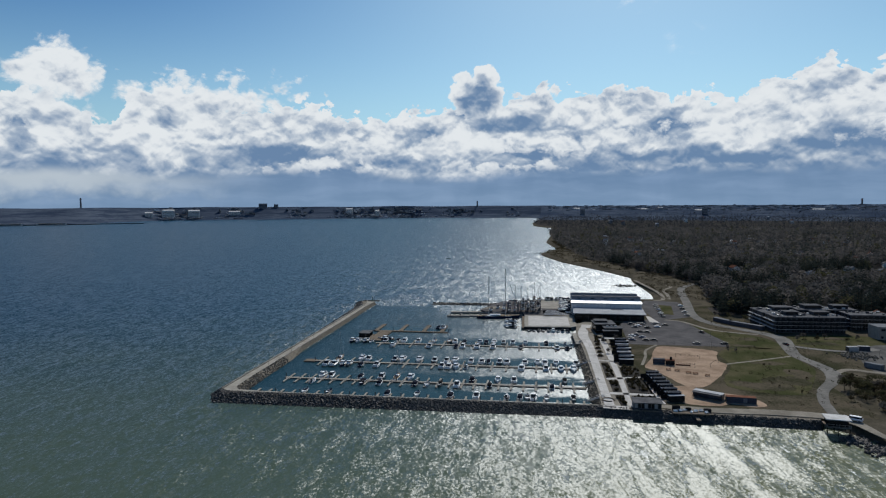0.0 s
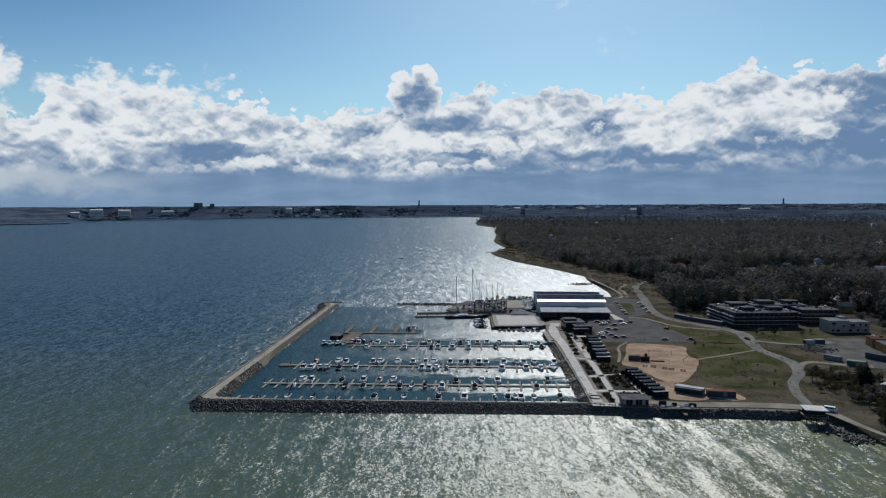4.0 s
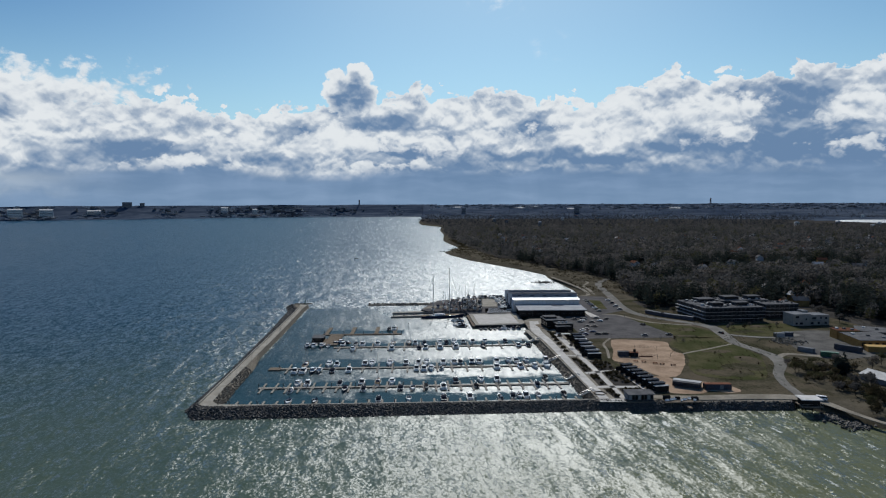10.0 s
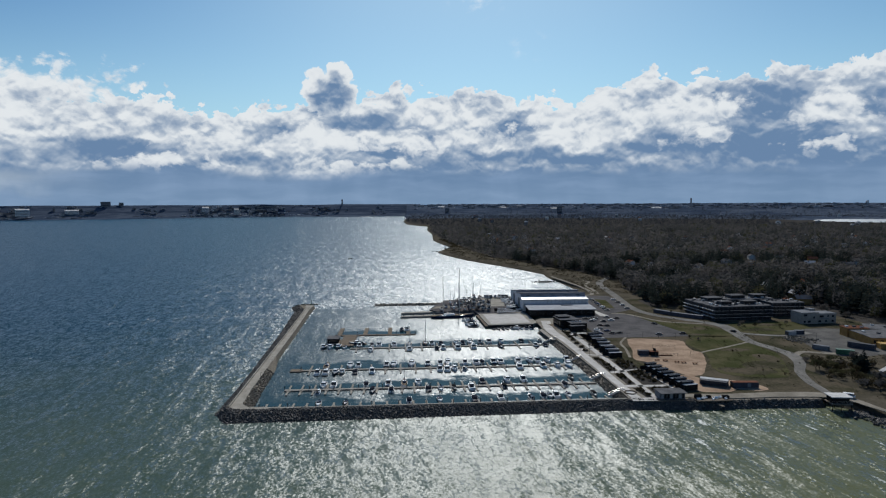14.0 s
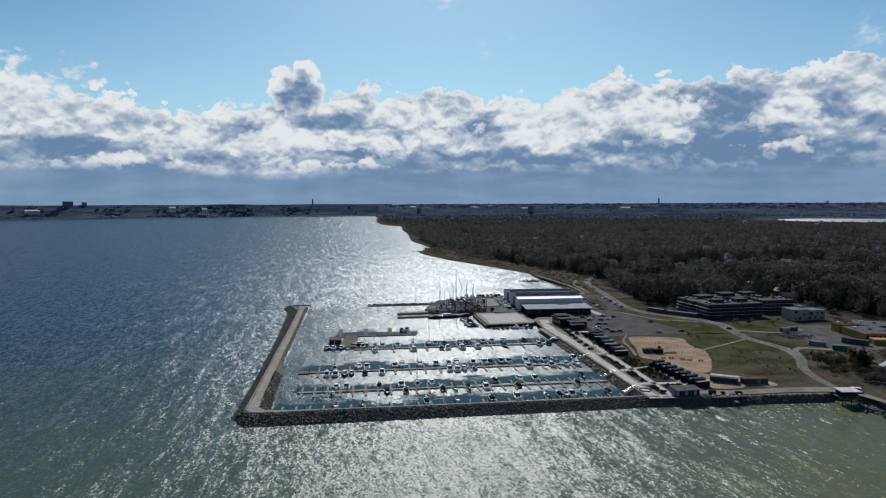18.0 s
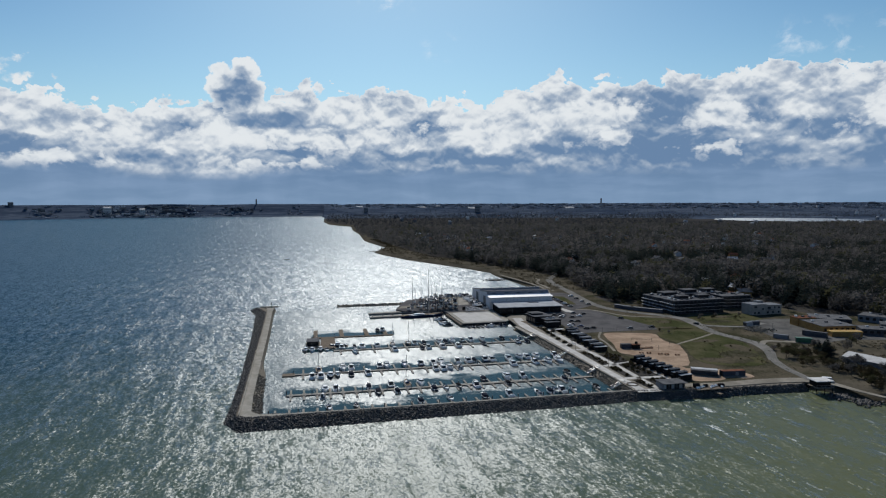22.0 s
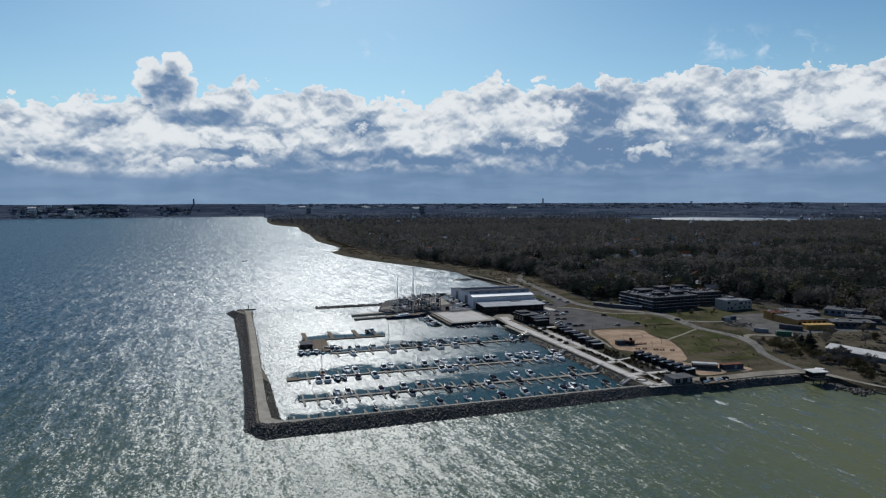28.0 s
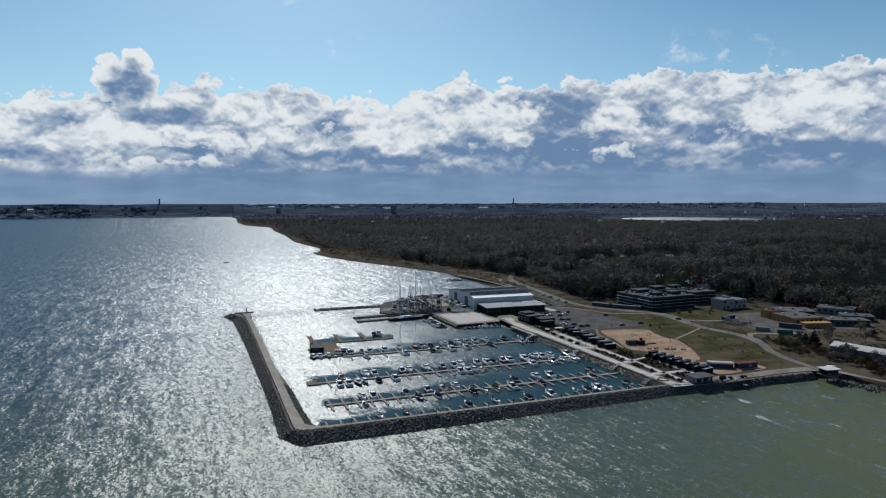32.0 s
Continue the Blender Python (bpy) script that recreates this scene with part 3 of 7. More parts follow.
def ribbon(name, points, wide, z, material, label, thick=0.25, parent=None, kind="structure"):
    """A road or path along a smoothed line. wide: one width or one for each point."""
    wides = wide if isinstance(wide, (list, tuple)) else [wide] * len(points)
    line = smooth_line([(x, y, w) for (x, y), w in zip(points, wides)])
    left, right = [], []
    for i, p in enumerate(line):
        q = line[min(i + 1, len(line) - 1)] - line[max(i - 1, 0)]
        side = Vector((-q.y, q.x)).normalized() * p.z / 2
        left.append((p.x + side.x, p.y + side.y))
        right.append((p.x - side.x, p.y - side.y))
    n = len(line)
    verts = [(x, y, z) for x, y in left + right] + [(x, y, z - thick) for x, y in left + right]
    faces = []
    for i in range(n - 1):
        faces += [(i, i + n, i + n + 1, i + 1), (i, i + 1, i + 1 + 2 * n, i + 2 * n), (i + n, i + 3 * n, i + 3 * n + 1, i + n + 1)]
    faces += [(0, 2 * n, 3 * n, n), (n - 1, 2 * n - 1, 4 * n - 1, 3 * n - 1)]
    return mesh(name, verts, faces, material, parent, label, kind)


def mesh(name, verts, faces, material, parent=None, label="", kind="", smooth=False):
    me = bpy.data.meshes.new(name)
    me.from_pydata([tuple(v) for v in verts], [], faces)
    me.materials.append(M[material])
    if smooth:
        me.shade_smooth()
    me.update()
    ob = new(name, me)
    ob.parent = parent
    return tagged(ob, label, "", "", kind)


rnd = random.Random(7)


def bank(points, y):
    """Linear interpolation in a list of (y, x)."""
    for (y0, x0), (y1, x1) in zip(points, points[1:]):
        if y0 <= y <= y1:
            return x0 + (x1 - x0) * (y - y0) / max(y1 - y0, 1e-6)
    return points[0][1] if y < points[0][0] else points[-1][1]


def ease(v, a, b):
    t = min(max((v - a) / (b - a), 0.0), 1.0)
    return t * t * (3 - 2 * t)


# ---------------------------------------------------------------- sea, land and distance
RIM = 4925.0
bm = bmesh.new()
rings = [40, 120, 250, 400, 600, 900, 1400, 2200, 3400, RIM]
n = 96
verts, faces = [(-40, 10, 0)], []
for r in rings:
    verts += [(-40 + r * math.cos(2 * math.pi * i / n), 10 + r * math.sin(2 * math.pi * i / n), 0) for i in range(n)]
for i in range(n):
    faces.append((0, 1 + i, 1 + (i + 1) % n))
    for k in range(len(rings) - 1):
        a, b = 1 + k * n, 1 + (k + 1) * n
        faces.append((a + i, b + i, b + (i + 1) % n, a + (i + 1) % n))
bm.free()
tagged(mesh("water", verts, faces, "sea", None, "wind-ruffled grey-green sea with glitter and few whitecaps"), "", "sea", "", "structure")

COAST = [(-4700, 4900), (-300, 1500), (0, 520), (100, 340), (200, 205), (235, 170), (250, 159), (262, 154), (271, 146), (276.9, 146), (277.1, 64), (300, 64), (380, 60), (440, 58),
         (500, 54), (594, 56), (601, 122), (650, 125), (700, 122), (759, 117), (792, 119), (872, 92), (1002, 38), (1120, 6), (1179, -4), (1235, 14), (1305, 27), (1420, 10), (1554, -5),
         (1886, -2), (2140, -14), (2490, -9), (2600, -50), (2770, -96), (3190, -124), (4100, -130), (4300, -150), (4900, -160)]
LAKE = (2120.0, 2820.0)


def lie(x, y):
    """Height of the land."""
    r = math.hypot(x + 40, y - 10)
    z = 3.0 + 2.5 * ease(r, 700, 1500)
    z += 1.2 * noise.noise((x / 160, y / 160, 0)) * ease(r, 560, 800)
    lake = math.hypot(x - LAKE[0], y - LAKE[1])
    z -= 5.0 * (1 - ease(lake, 400, 560))
    z += (77.0 + 4 * noise.noise((x / 700, y / 700, 3))) * ease(r, 4250, RIM) ** 1.2
    return z


rows = [-4700, -2000, -800, -300, 0, 100, 160, 200, 220, 235, 245, 255, 262, 268, 272, 276.9, 277.1] + list(range(280, 600, 6)) + [601] + list(range(610, 1200, 14)) + list(range(1200, 2600, 50)) + list(range(2600, 4900, 60))
cols = [0.0, 3.0, 7.0, 14.0, 22.0, 32.0] + [32 + 5000 * (i / 74) ** 1.8 for i in range(1, 75)]
verts, faces = [], []
for y in rows:
    x0 = bank(COAST, y)
    reach = math.sqrt(max(RIM ** 2 - (y - 10) ** 2, 100.0)) - 40
    for i, c in enumerate(cols):
        x = min(x0 + c, max(reach, x0 + i * 0.01))
        h = lie(x, y) if i > 2 else (-1.5, 0.7, 2.2)[i]
        if 277 <= y <= 600 and i < 3:
            h = (-1.5, 2.4, 2.9)[i]
        verts.append((x, y, h))
w = len(cols)
for j in range(len(rows) - 1):
    for i in range(w - 1):
        a = j * w + i
        faces.append((a, a + 1, a + w + 1, a + w))
ground = tagged(mesh("ground", verts, faces, "grass", None, "flat coastal land with dry spring grass and woodland floor", smooth=True), "", "ground", "", "structure")
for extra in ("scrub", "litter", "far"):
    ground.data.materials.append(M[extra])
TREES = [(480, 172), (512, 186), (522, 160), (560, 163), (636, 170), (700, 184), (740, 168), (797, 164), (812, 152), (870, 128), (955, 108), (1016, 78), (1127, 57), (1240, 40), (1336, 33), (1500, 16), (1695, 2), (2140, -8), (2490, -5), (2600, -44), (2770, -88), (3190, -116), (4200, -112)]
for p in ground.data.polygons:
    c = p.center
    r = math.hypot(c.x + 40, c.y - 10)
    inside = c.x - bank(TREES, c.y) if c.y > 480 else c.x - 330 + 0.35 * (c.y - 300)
    # index 3: land past 3600 m, its haze painted into the colour
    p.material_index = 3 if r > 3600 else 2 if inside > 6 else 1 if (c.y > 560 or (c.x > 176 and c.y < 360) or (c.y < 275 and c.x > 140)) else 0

# far shore across the bay
verts, faces = [], []
arcs = [(-68 + 0.8 * i) for i in range(86)]
for a in arcs:
    shore = 4560 + 40 * math.sin(a * 0.31) + 30 * math.sin(a * 1.3) - 640 * ease(-a, 33, 40)
    for k, (dr, h) in enumerate(((-6, -1.0), (8, 1.5), (60, 4.0), (140, 14.0), (230, 40.0), (300, 72.0), (RIM - 4560, 86.0))):
        r = min(shore + dr * (1 + 0.8 * ease(-a, 32, 40)), RIM)
        hill = h + (4.0 * noise.noise((a * 0.25, k, 0)) if k > 2 else 0)
        verts.append((-40 + r * math.sin(radians(a)), 10 + r * math.cos(radians(a)), hill))
for j in range(len(arcs) - 1):
    for i in range(6):
        b = j * 7 + i
        faces.append((b, b + 1, b + 8, b + 7))
tagged(mesh("far_shore", verts, faces, "far", None, "far wooded shore across the bay, tinted with painted haze", smooth=True), "", "land", "", "structure")

bm = bmesh.new()
bmesh.ops.create_circle(bm, cap_ends=True, segments=48, radius=1.0)
lake_pose = Matrix.Translation((LAKE[0], LAKE[1], 2.6)) @ pose(0, 0, 0, 0, 0, -38) @ Matrix.Diagonal((340, 320, 1, 1))
bmesh.ops.transform(bm, matrix=lake_pose, verts=bm.verts)
tagged(part("lake", bm, "lake"), "distant pale lake beyond the woods", "lake", "", "structure")

# ---------------------------------------------------------------- harbour basin and breakwater
plate("basin_water", [(-110, 279), (60, 281), (60, 300), (53, 436), (48, 452), (12, 455), (8, 500), (-46, 503), (-70, 556), (-122, 556), (-111, 345), (-111.5, 362), (-113, 374)], 0.02, 0.3, "basin", None, "calm dark teal harbour water", "structure")

breakwater = thing("breakwater", "long harbour breakwater of dark boulders with a pale concrete walkway", "breakwater", kind="structure")
# cross-sections run from the outer toe over the crest to the inner toe
ARM = [  # outer toe, outer crest, walkway outer, walkway inner, inner toe
    [(-146, 570), (-139, 566), (-132.0, 562), (-124.2, 560), (-122.8, 560)],
    [(-138.5, 541), (-129.4, 541), (-128.2, 541), (-124.4, 541), (-123.0, 541)],
    [(-130.6, 455), (-124.1, 455), (-123.0, 455), (-119.1, 455), (-117.8, 455)],
    [(-125, 374), (-120, 374), (-118.9, 374), (-115.0, 374), (-113.8, 374)],
    [(-123, 345), (-118.4, 345), (-117.3, 345), (-113.4, 345), (-109.3, 346)],
    [(-121, 305), (-116.5, 306), (-115.4, 307), (-111.4, 307), (-106.6, 306)],
    [(-120.3, 279), (-115.2, 277.5), (-113.8, 277.5), (-109.4, 283.0), (-105.0, 288.5)],
    [(-113, 266), (-110.5, 272.5), (-109, 275.2), (-105.5, 278.4), (-101, 282)],
    [(-98, 266.0), (-97, 273.0), (-96, 275.4), (-95, 277.6), (-94, 281.5)],
    [(-79, 266.3), (-79, 273.2), (-79, 275.6), (-79, 277.4), (-79, 281.5)],
    [(-27, 268.0), (-27, 274.3), (-27, 276.3), (-27, 278.0), (-27, 282)],
    [(22, 269.3), (22, 275.3), (22, 277.0), (22, 278.8), (22, 283)],
    [(60, 270.6), (60, 276.0), (60, 277.6), (60, 279.5), (60, 284)],
    [(90, 269.0), (90, 273.4), (90, 275.5), (90, 277.5), (90, 279)],
    [(118, 269.0), (118, 273.2), (118, 275.2), (118, 277.2), (118, 279)],
    [(144, 268.0), (144, 272.0), (145, 274.0), (146, 276.0), (146, 278)],
]
HEIGHTS = (-0.6, 2.7, 2.75, 2.75, -0.6)
verts = [(x, y, h) for row in ARM for (x, y), h in zip(row, HEIGHTS)]
faces = [(j * 5 + i, j * 5 + i + 1, j * 5 + i + 6, j * 5 + i + 5) for j in range(len(ARM) - 1) for i in range(4)]
faces.append((0, 1, 2, 3, 4))
mesh("core", verts, faces, "rubble", breakwater, "rubble core")
walkway = ARM[:9]
outline = [r[2] for r in walkway] + [(-70, 275.9), (-70, 277.0)] + [r[3] for r in reversed(walkway)]
plate("walkway", outline, 2.98, 0.5, "concrete", breakwater, "pale concrete walkway")
# low sea wall on the outer side of the arm and a narrow wall on the front
ribbon("sea_wall", [r[2] for r in ARM[:7]], 0.5, 3.75, "concrete", "low concrete sea wall", 0.9, breakwater, "")
ribbon("crest_wall", [r[2] for r in ARM[8:13]], 0.9, 3.3, "concrete", "narrow concrete crest wall", 0.8, breakwater, "")
boxed("head_cap", "concrete", breakwater, -129, 565, 2.4, 15, 1.2, 1.1)

STONES = []
for k in range(6):
    bm = bmesh.new()
    made = bmesh.ops.create_icosphere(bm, subdivisions=1, radius=0.5)["verts"]
    for v in bm.verts:
        v.co *= rnd.uniform(0.72, 1.15)
        v.co.z *= 0.8
    STONES.append(([v.co.copy() for v in bm.verts], [[v.index for v in f.verts] for f in bm.faces]))
    bm.verts.ensure_lookup_table()
    bm.free()
stone_meshes = []
for co, fa in STONES:
    me = bpy.data.meshes.new("stone")
    me.from_pydata([tuple(c) for c in co], [], fa)
    me.materials.append(M["stone_one"])
    stone_meshes.append(me)


def stone_spots(count, sides, rows_range, size, seed):
    """Spots on the slopes of the breakwater between cross-section rows."""
    r = random.Random(seed)
    lengths = [(Vector(ARM[j + 1][2]) - Vector(ARM[j][2])).length + 6 for j in range(*rows_range)]
    for _ in range(count):
        j = r.choices(range(*rows_range), weights=lengths)[0]
        t = r.random()
        i = r.choice(sides)
        s = r.random()
        a = Vector(ARM[j][i]).lerp(Vector(ARM[j + 1][i]), t)
        b = Vector(ARM[j][i + 1]).lerp(Vector(ARM[j + 1][i + 1]), t)
        p = a.lerp(b, s)
        z = HEIGHTS[i] + (HEIGHTS[i + 1] - HEIGHTS[i]) * s
        yield p.x, p.y, z, size * r.uniform(0.7, 1.35), r


def stone_heap(name, spots, material, parent, label):
    verts, faces = [], []
    for x, y, z, size, r in spots:
        co, fa = STONES[r.randrange(6)]
        turn = Euler((r.uniform(0, 6), r.uniform(0, 6), r.uniform(0, 6))).to_matrix() * size
        n = len(verts)
        verts += [(turn @ c) + Vector((x, y, z + 0.1)) for c in co]
        faces += [[n + i for i in f] for f in fa]
    return mesh(name, verts, faces, material, parent, label, "stuff")


stone_heap("boulders", stone_spots(9500, [0], (0, 15), 1.02, 3), "stone", breakwater, "dark granite boulders on the outer slope")
stone_heap("crest_boulders", stone_spots(2300, [0, 1], (6, 13), 1.0, 4), "stone", breakwater, "dark granite boulders along the crest")
stone_heap("inner_boulders", stone_spots(900, [3], (4, 9), 0.9, 5), "rubble", breakwater, "brown rubble on the inner slope")
for x, y, z, size, r in stone_spots(280, [0], (6, 10), 1.3, 6):
    ob = new("stone", r.choice(stone_meshes))
    ob.parent = breakwater
    ob.matrix_basis = pose(x, y, z + 0.3, r.uniform(0, 360), r.uniform(0, 360), r.uniform(0, 360)) @ Matrix.Diagonal((size, size, size, 1))

# far harbour mole
mole = thing("rock_mole", "low dark rock mole at the harbour mouth", "breakwater", kind="structure")
verts, faces = [], []
LINE = [(-72, 569), (-60, 570), (-40, 571), (-20, 570), (-8, 566)]
for x, y in LINE:
    verts += [(x, y - 5, -0.6), (x, y - 1.5, 1.2), (x, y + 1.5, 1.2), (x, y + 5, -0.6)]
faces = [(j * 4 + i, j * 4 + i + 1, j * 4 + i + 5, j * 4 + i + 4) for j in range(4) for i in range(3)] + [(0, 1, 2, 3)]
mesh("core", verts, faces, "rubble", mole)


def mole_spots():
    r = random.Random(9)
    for _ in range(420):
        x = r.uniform(-72, -8)
        s = r.uniform(-5, 5)
        yield x, 570 + s, 1.3 - abs(s) * 0.36, r.uniform(0.9, 1.7), r


stone_heap("boulders", mole_spots(), "stone", mole, "dark boulders")

# stony spits along the beach
for sx, sy, sw in ((108, 718, 9), (28, 1460, 16), (14, 1195, 14), (6, 2560, 24), (152, 258, 5), (156, 249, 5)):
    def spit_spots(sx=sx, sy=sy, sw=sw):
        r = random.Random(int(sy))
        for _ in range(150):
            yield sx + r.gauss(0, sw * 0.55), sy + r.gauss(0, sw * 0.45), 0.1, r.uniform(0.8, 2.0) * max(1, sw / 12), r
    tagged(stone_heap("shore_rocks", spit_spots(), "stone", None, "scattered dark rocks at the water's edge"), "", "rocks")

# ---------------------------------------------------------------- quay, promenade and yard
# stone revetment below the promenade
verts, faces = [], []
QUAY = [(279, 57.5, 62.5), (300, 56.5, 62), (345, 54.2, 60), (395, 51.5, 57), (438, 48.8, 54)]
for y, xw, xt in QUAY:
    verts += [(xw, y, -0.6), (xt, y, 2.9), (xt + 1, y, 2.9)]
for j in range(4):
    faces += [(j * 3 + i, j * 3 + i + 1, j * 3 + i + 4, j * 3 + i + 3) for i in range(2)]
revetment = tagged(mesh("revetment", verts, faces, "rubble", None, "sloping stone revetment below the promenade"), "", "revetment", "", "structure")


def quay_spots():
    r = random.Random(12)
    for _ in range(1300):
        j = r.randrange(4)
        t, s = r.random(), r.random()
        y = QUAY[j][0] + (QUAY[j + 1][0] - QUAY[j][0]) * t
        xw = QUAY[j][1] + (QUAY[j + 1][1] - QUAY[j][1]) * t
        xt = QUAY[j][2] + (QUAY[j + 1][2] - QUAY[j][2]) * t
        yield xw + (xt - xw) * s, y, -0.5 + 3.3 * s, r.uniform(0.5, 1.0), r


stone_heap("revetment_stones", quay_spots(), "rubble", revetment, "grey-brown revetment stones")

promenade = thing("promenade", "pale paved harbour promenade with planted beds", "promenade", kind="structure")
plate("base", [(53.6, 470), (60, 478), (90, 476), (86, 466), (80, 425), (75, 405), (74, 350), (84, 327), (88, 284), (87, 276), (74, 273.8), (60.5, 276), (61.5, 280), (61, 300), (58.6, 345), (55.8, 395), (52.8, 438)], 3.0, 0.4, "gravel", promenade, "gravelly margin of the promenade")


def paved(points, wide, step, name="paving"):
    """Slabs laid side by side along a line; each a piece of its own."""
    line = smooth_line([(x, y, wd) for (x, y), wd in zip(points, wide)], 8)
    run, last = 0.0, line[0]
    marks = [line[0]]
    for p in line[1:]:
        run += (p.xy - last.xy).length
        last = p
        if run >= step:
            marks.append(p)
            run = 0.0
    marks.append(line[-1])
    for a, b in zip(marks, marks[1:]):
        q = (b.xy - a.xy).normalized()
        side = Vector((-q.y, q.x))
        for lane in (-1, 1):
            ins, out = 0.004, 0.5 - 0.004
            c = [a.xy + q * 0.04 + side * lane * ins * a.z, b.xy - q * 0.04 + side * lane * ins * b.z, b.xy - q * 0.04 + side * lane * out * b.z, a.xy + q * 0.04 + side * lane * out * a.z]
            plate(name, [tuple(v) for v in c], 3.07, 0.06, "paving", promenade)


paved([(60.5, 466), (57.2, 432), (60.2, 395), (62.2, 345), (63.8, 300), (65, 279)], [6.5, 6.5, 5.0, 4.4, 4.0, 4.2], 5.0)
paved([(68, 424), (70, 392), (71.6, 346), (72.8, 313), (73.4, 278)], [3.6, 3.6, 3.0, 2.6, 2.4], 5.0)
for a, b, wd in (((66, 321.5), (84, 326.5), 3.2), ((66, 297), (85, 296.5), 3.0), ((62, 276.6), (73, 276.2), 4.4), ((84.2, 327), (87.5, 284), 1.9), ((62.5, 372), (68, 376), 2.5), ((64, 360), (72, 358), 2.2)):
    paved([a, ((a[0] + b[0]) / 2, (a[1] + b[1]) / 2), b], [wd] * 3, 4.5)

# planted beds
BEDS = [[(65.0, 354), (68.6, 355), (70.2, 325), (66.0, 323)], [(73.8, 346), (83, 345), (83, 330), (74, 326)], [(74.8, 323.5), (82.5, 325), (84.2, 299), (75, 299)], [(67.0, 318), (71.0, 319), (71.6, 300), (67.6, 299)],
        [(68.2, 294), (71.8, 294), (72, 280), (69.6, 279)], [(75.2, 294), (84.8, 294), (86, 285), (75.2, 281)], [(64.5, 450), (68, 455), (72, 440), (66, 432)], [(64, 428), (66.2, 428), (66.8, 405), (65.2, 400)]]
CLUMPS = []


def leaf_clump(count, radius, seed, size, squash=0.75):
    """Small leaf blades scattered through an uneven ball."""
    r = random.Random(seed)
    out = []
    for _ in range(count):
        d = Vector((r.gauss(0, 1), r.gauss(0, 1), r.gauss(0, 1))).normalized() * radius * r.uniform(0.45, 1.0)
        d.z = d.z * squash + radius * squash
        t = Euler((r.uniform(0, 6), r.uniform(0, 6), r.uniform(0, 6))).to_matrix()
        s = size * r.uniform(0.6, 1.4)
        out.append([d + t @ Vector(c) * s for c in ((-0.5, -0.35, 0), (0.5, -0.3, 0.1), (0.1, 0.6, -0.05))])
    return out


def leaf_mesh(name, tris, material, parent=None, label="", kind=""):
    verts = [v for t in tris for v in t]
    faces = [(3 * i, 3 * i + 1, 3 * i + 2) for i in range(len(tris))]
    return mesh(name, verts, faces, material, parent, label, kind)


for k, outline in enumerate(BEDS):
    bed = thing("planted_bed", "dark planted bed of low leafless shrubs in the promenade", "flower bed", "promenade beds")
    plate("soil", outline, 3.14, 0.2, "litter", bed)
    r = random.Random(50 + k)
    cx = [p[0] for p in outline]
    cy = [p[1] for p in outline]
    for i in range(int(6 + (max(cx) - min(cx)) * (max(cy) - min(cy)) / 8)):
        u, v = r.uniform(0.06, 0.94), r.uniform(0.06, 0.94)
        p = Vector(outline[0]).lerp(Vector(outline[1]), u).lerp(Vector(outline[3]).lerp(Vector(outline[2]), u), v)
        if len(CLUMPS) < 6:
            bush = leaf_mesh("shrub", leaf_clump(30, 0.65, i, 0.5), "shrub", bed)
            CLUMPS.append(bush.data)
        else:
            bush = new("shrub", r.choice(CLUMPS))
            bush.parent = bed
        k2 = r.uniform(0.7, 1.4)
        bush.matrix_basis = pose(p.x, p.y, 3.14, 0, 0, r.uniform(0, 360)) @ Matrix.Diagonal((k2, k2, k2, 1))

# rough brown patches in the grass
for k, (x, y, sx, sy) in enumerate(((150, 330, 12, 9), (139, 318, 11, 7), (160, 345, 6, 10), (146, 300, 9, 5), (152, 365, 8, 4), (150, 408, 7, 4), (196, 420, 12, 5), (212, 436, 8, 4), (128, 322, 6, 5), (158, 428, 6, 5))):
    ring_ = [(x + sx * math.cos(i * 0.785) * (0.8 + 0.3 * ((i * 7 + k) % 3) / 2), y + sy * math.sin(i * 0.785) * (0.8 + 0.3 * ((i * 5 + k) % 3) / 2)) for i in range(8)]
    plate("dry_patch", soft(ring_, 2.0, k), 3.052 + 0.004 * (k % 3), 0.02, "grass", ground, "dry brown scrubby grass")

# deck-like quay in front of the hangar, and the travel-lift slip
quay = thing("quay_deck", "broad pale concrete quay deck beside the hangar", "quay", kind="structure")
plate("deck", [(14.5, 503), (52, 507), (53, 476), (55, 464), (50, 458), (17.5, 456.5), (16, 475)], 2.6, 3.0, "concrete", quay)
plate("top_slab", [(17.5, 500), (47, 503), (49, 462), (20, 460)], 2.72, 0.1, "paving", quay, "pale slab")
ribbon("fender_beam", [(17, 456.2), (34, 456.9), (50, 457.6)], 0.5, 2.2, "rubber", "black fender beam", 1.6, quay, "")
plate("side_jetty", [(12.5, 503), (14.4, 503), (17.4, 456), (15.4, 456)], 1.9, 1.9, "timber", quay, "dark timber side jetty")
boxed("quay_ramp", "concrete", None, 53.6, 420, 2.2, 5.0, 34, 0.5, turn=4, bevel=0.1)
tagged(bpy.data.objects["quay_ramp"], "pale flat ramp beside the promenade above the water", "ramp", "", "structure")

yard = thing("boat_yard", "gravelled boat yard behind the quay", "yard", kind="structure")
plate("surface", [(-24, 530), (-20, 546), (-10, 578), (30, 596), (58, 596), (56, 507), (14.5, 503), (12, 518), (-18, 519)], 2.4, 3.0, "asphalt", yard)
plate("gravel_patch", [(-22, 533), (-18, 545), (-4, 547), (2, 536)], 2.5, 0.1, "gravel", yard, "sandy patch")
plate("concrete_patch", [(22, 540), (24, 585), (44, 590), (40, 540)], 2.5, 0.1, "concrete", yard, "pale concrete patch")
north_jetty = thing("north_jetty", "dark double concrete jetty with yachts alongside", "jetty", kind="structure")
plate("jetty_deck", [(-47, 503), (-47, 507.5), (12, 515), (12, 510)], 1.3, 1.0, "concrete", north_jetty)
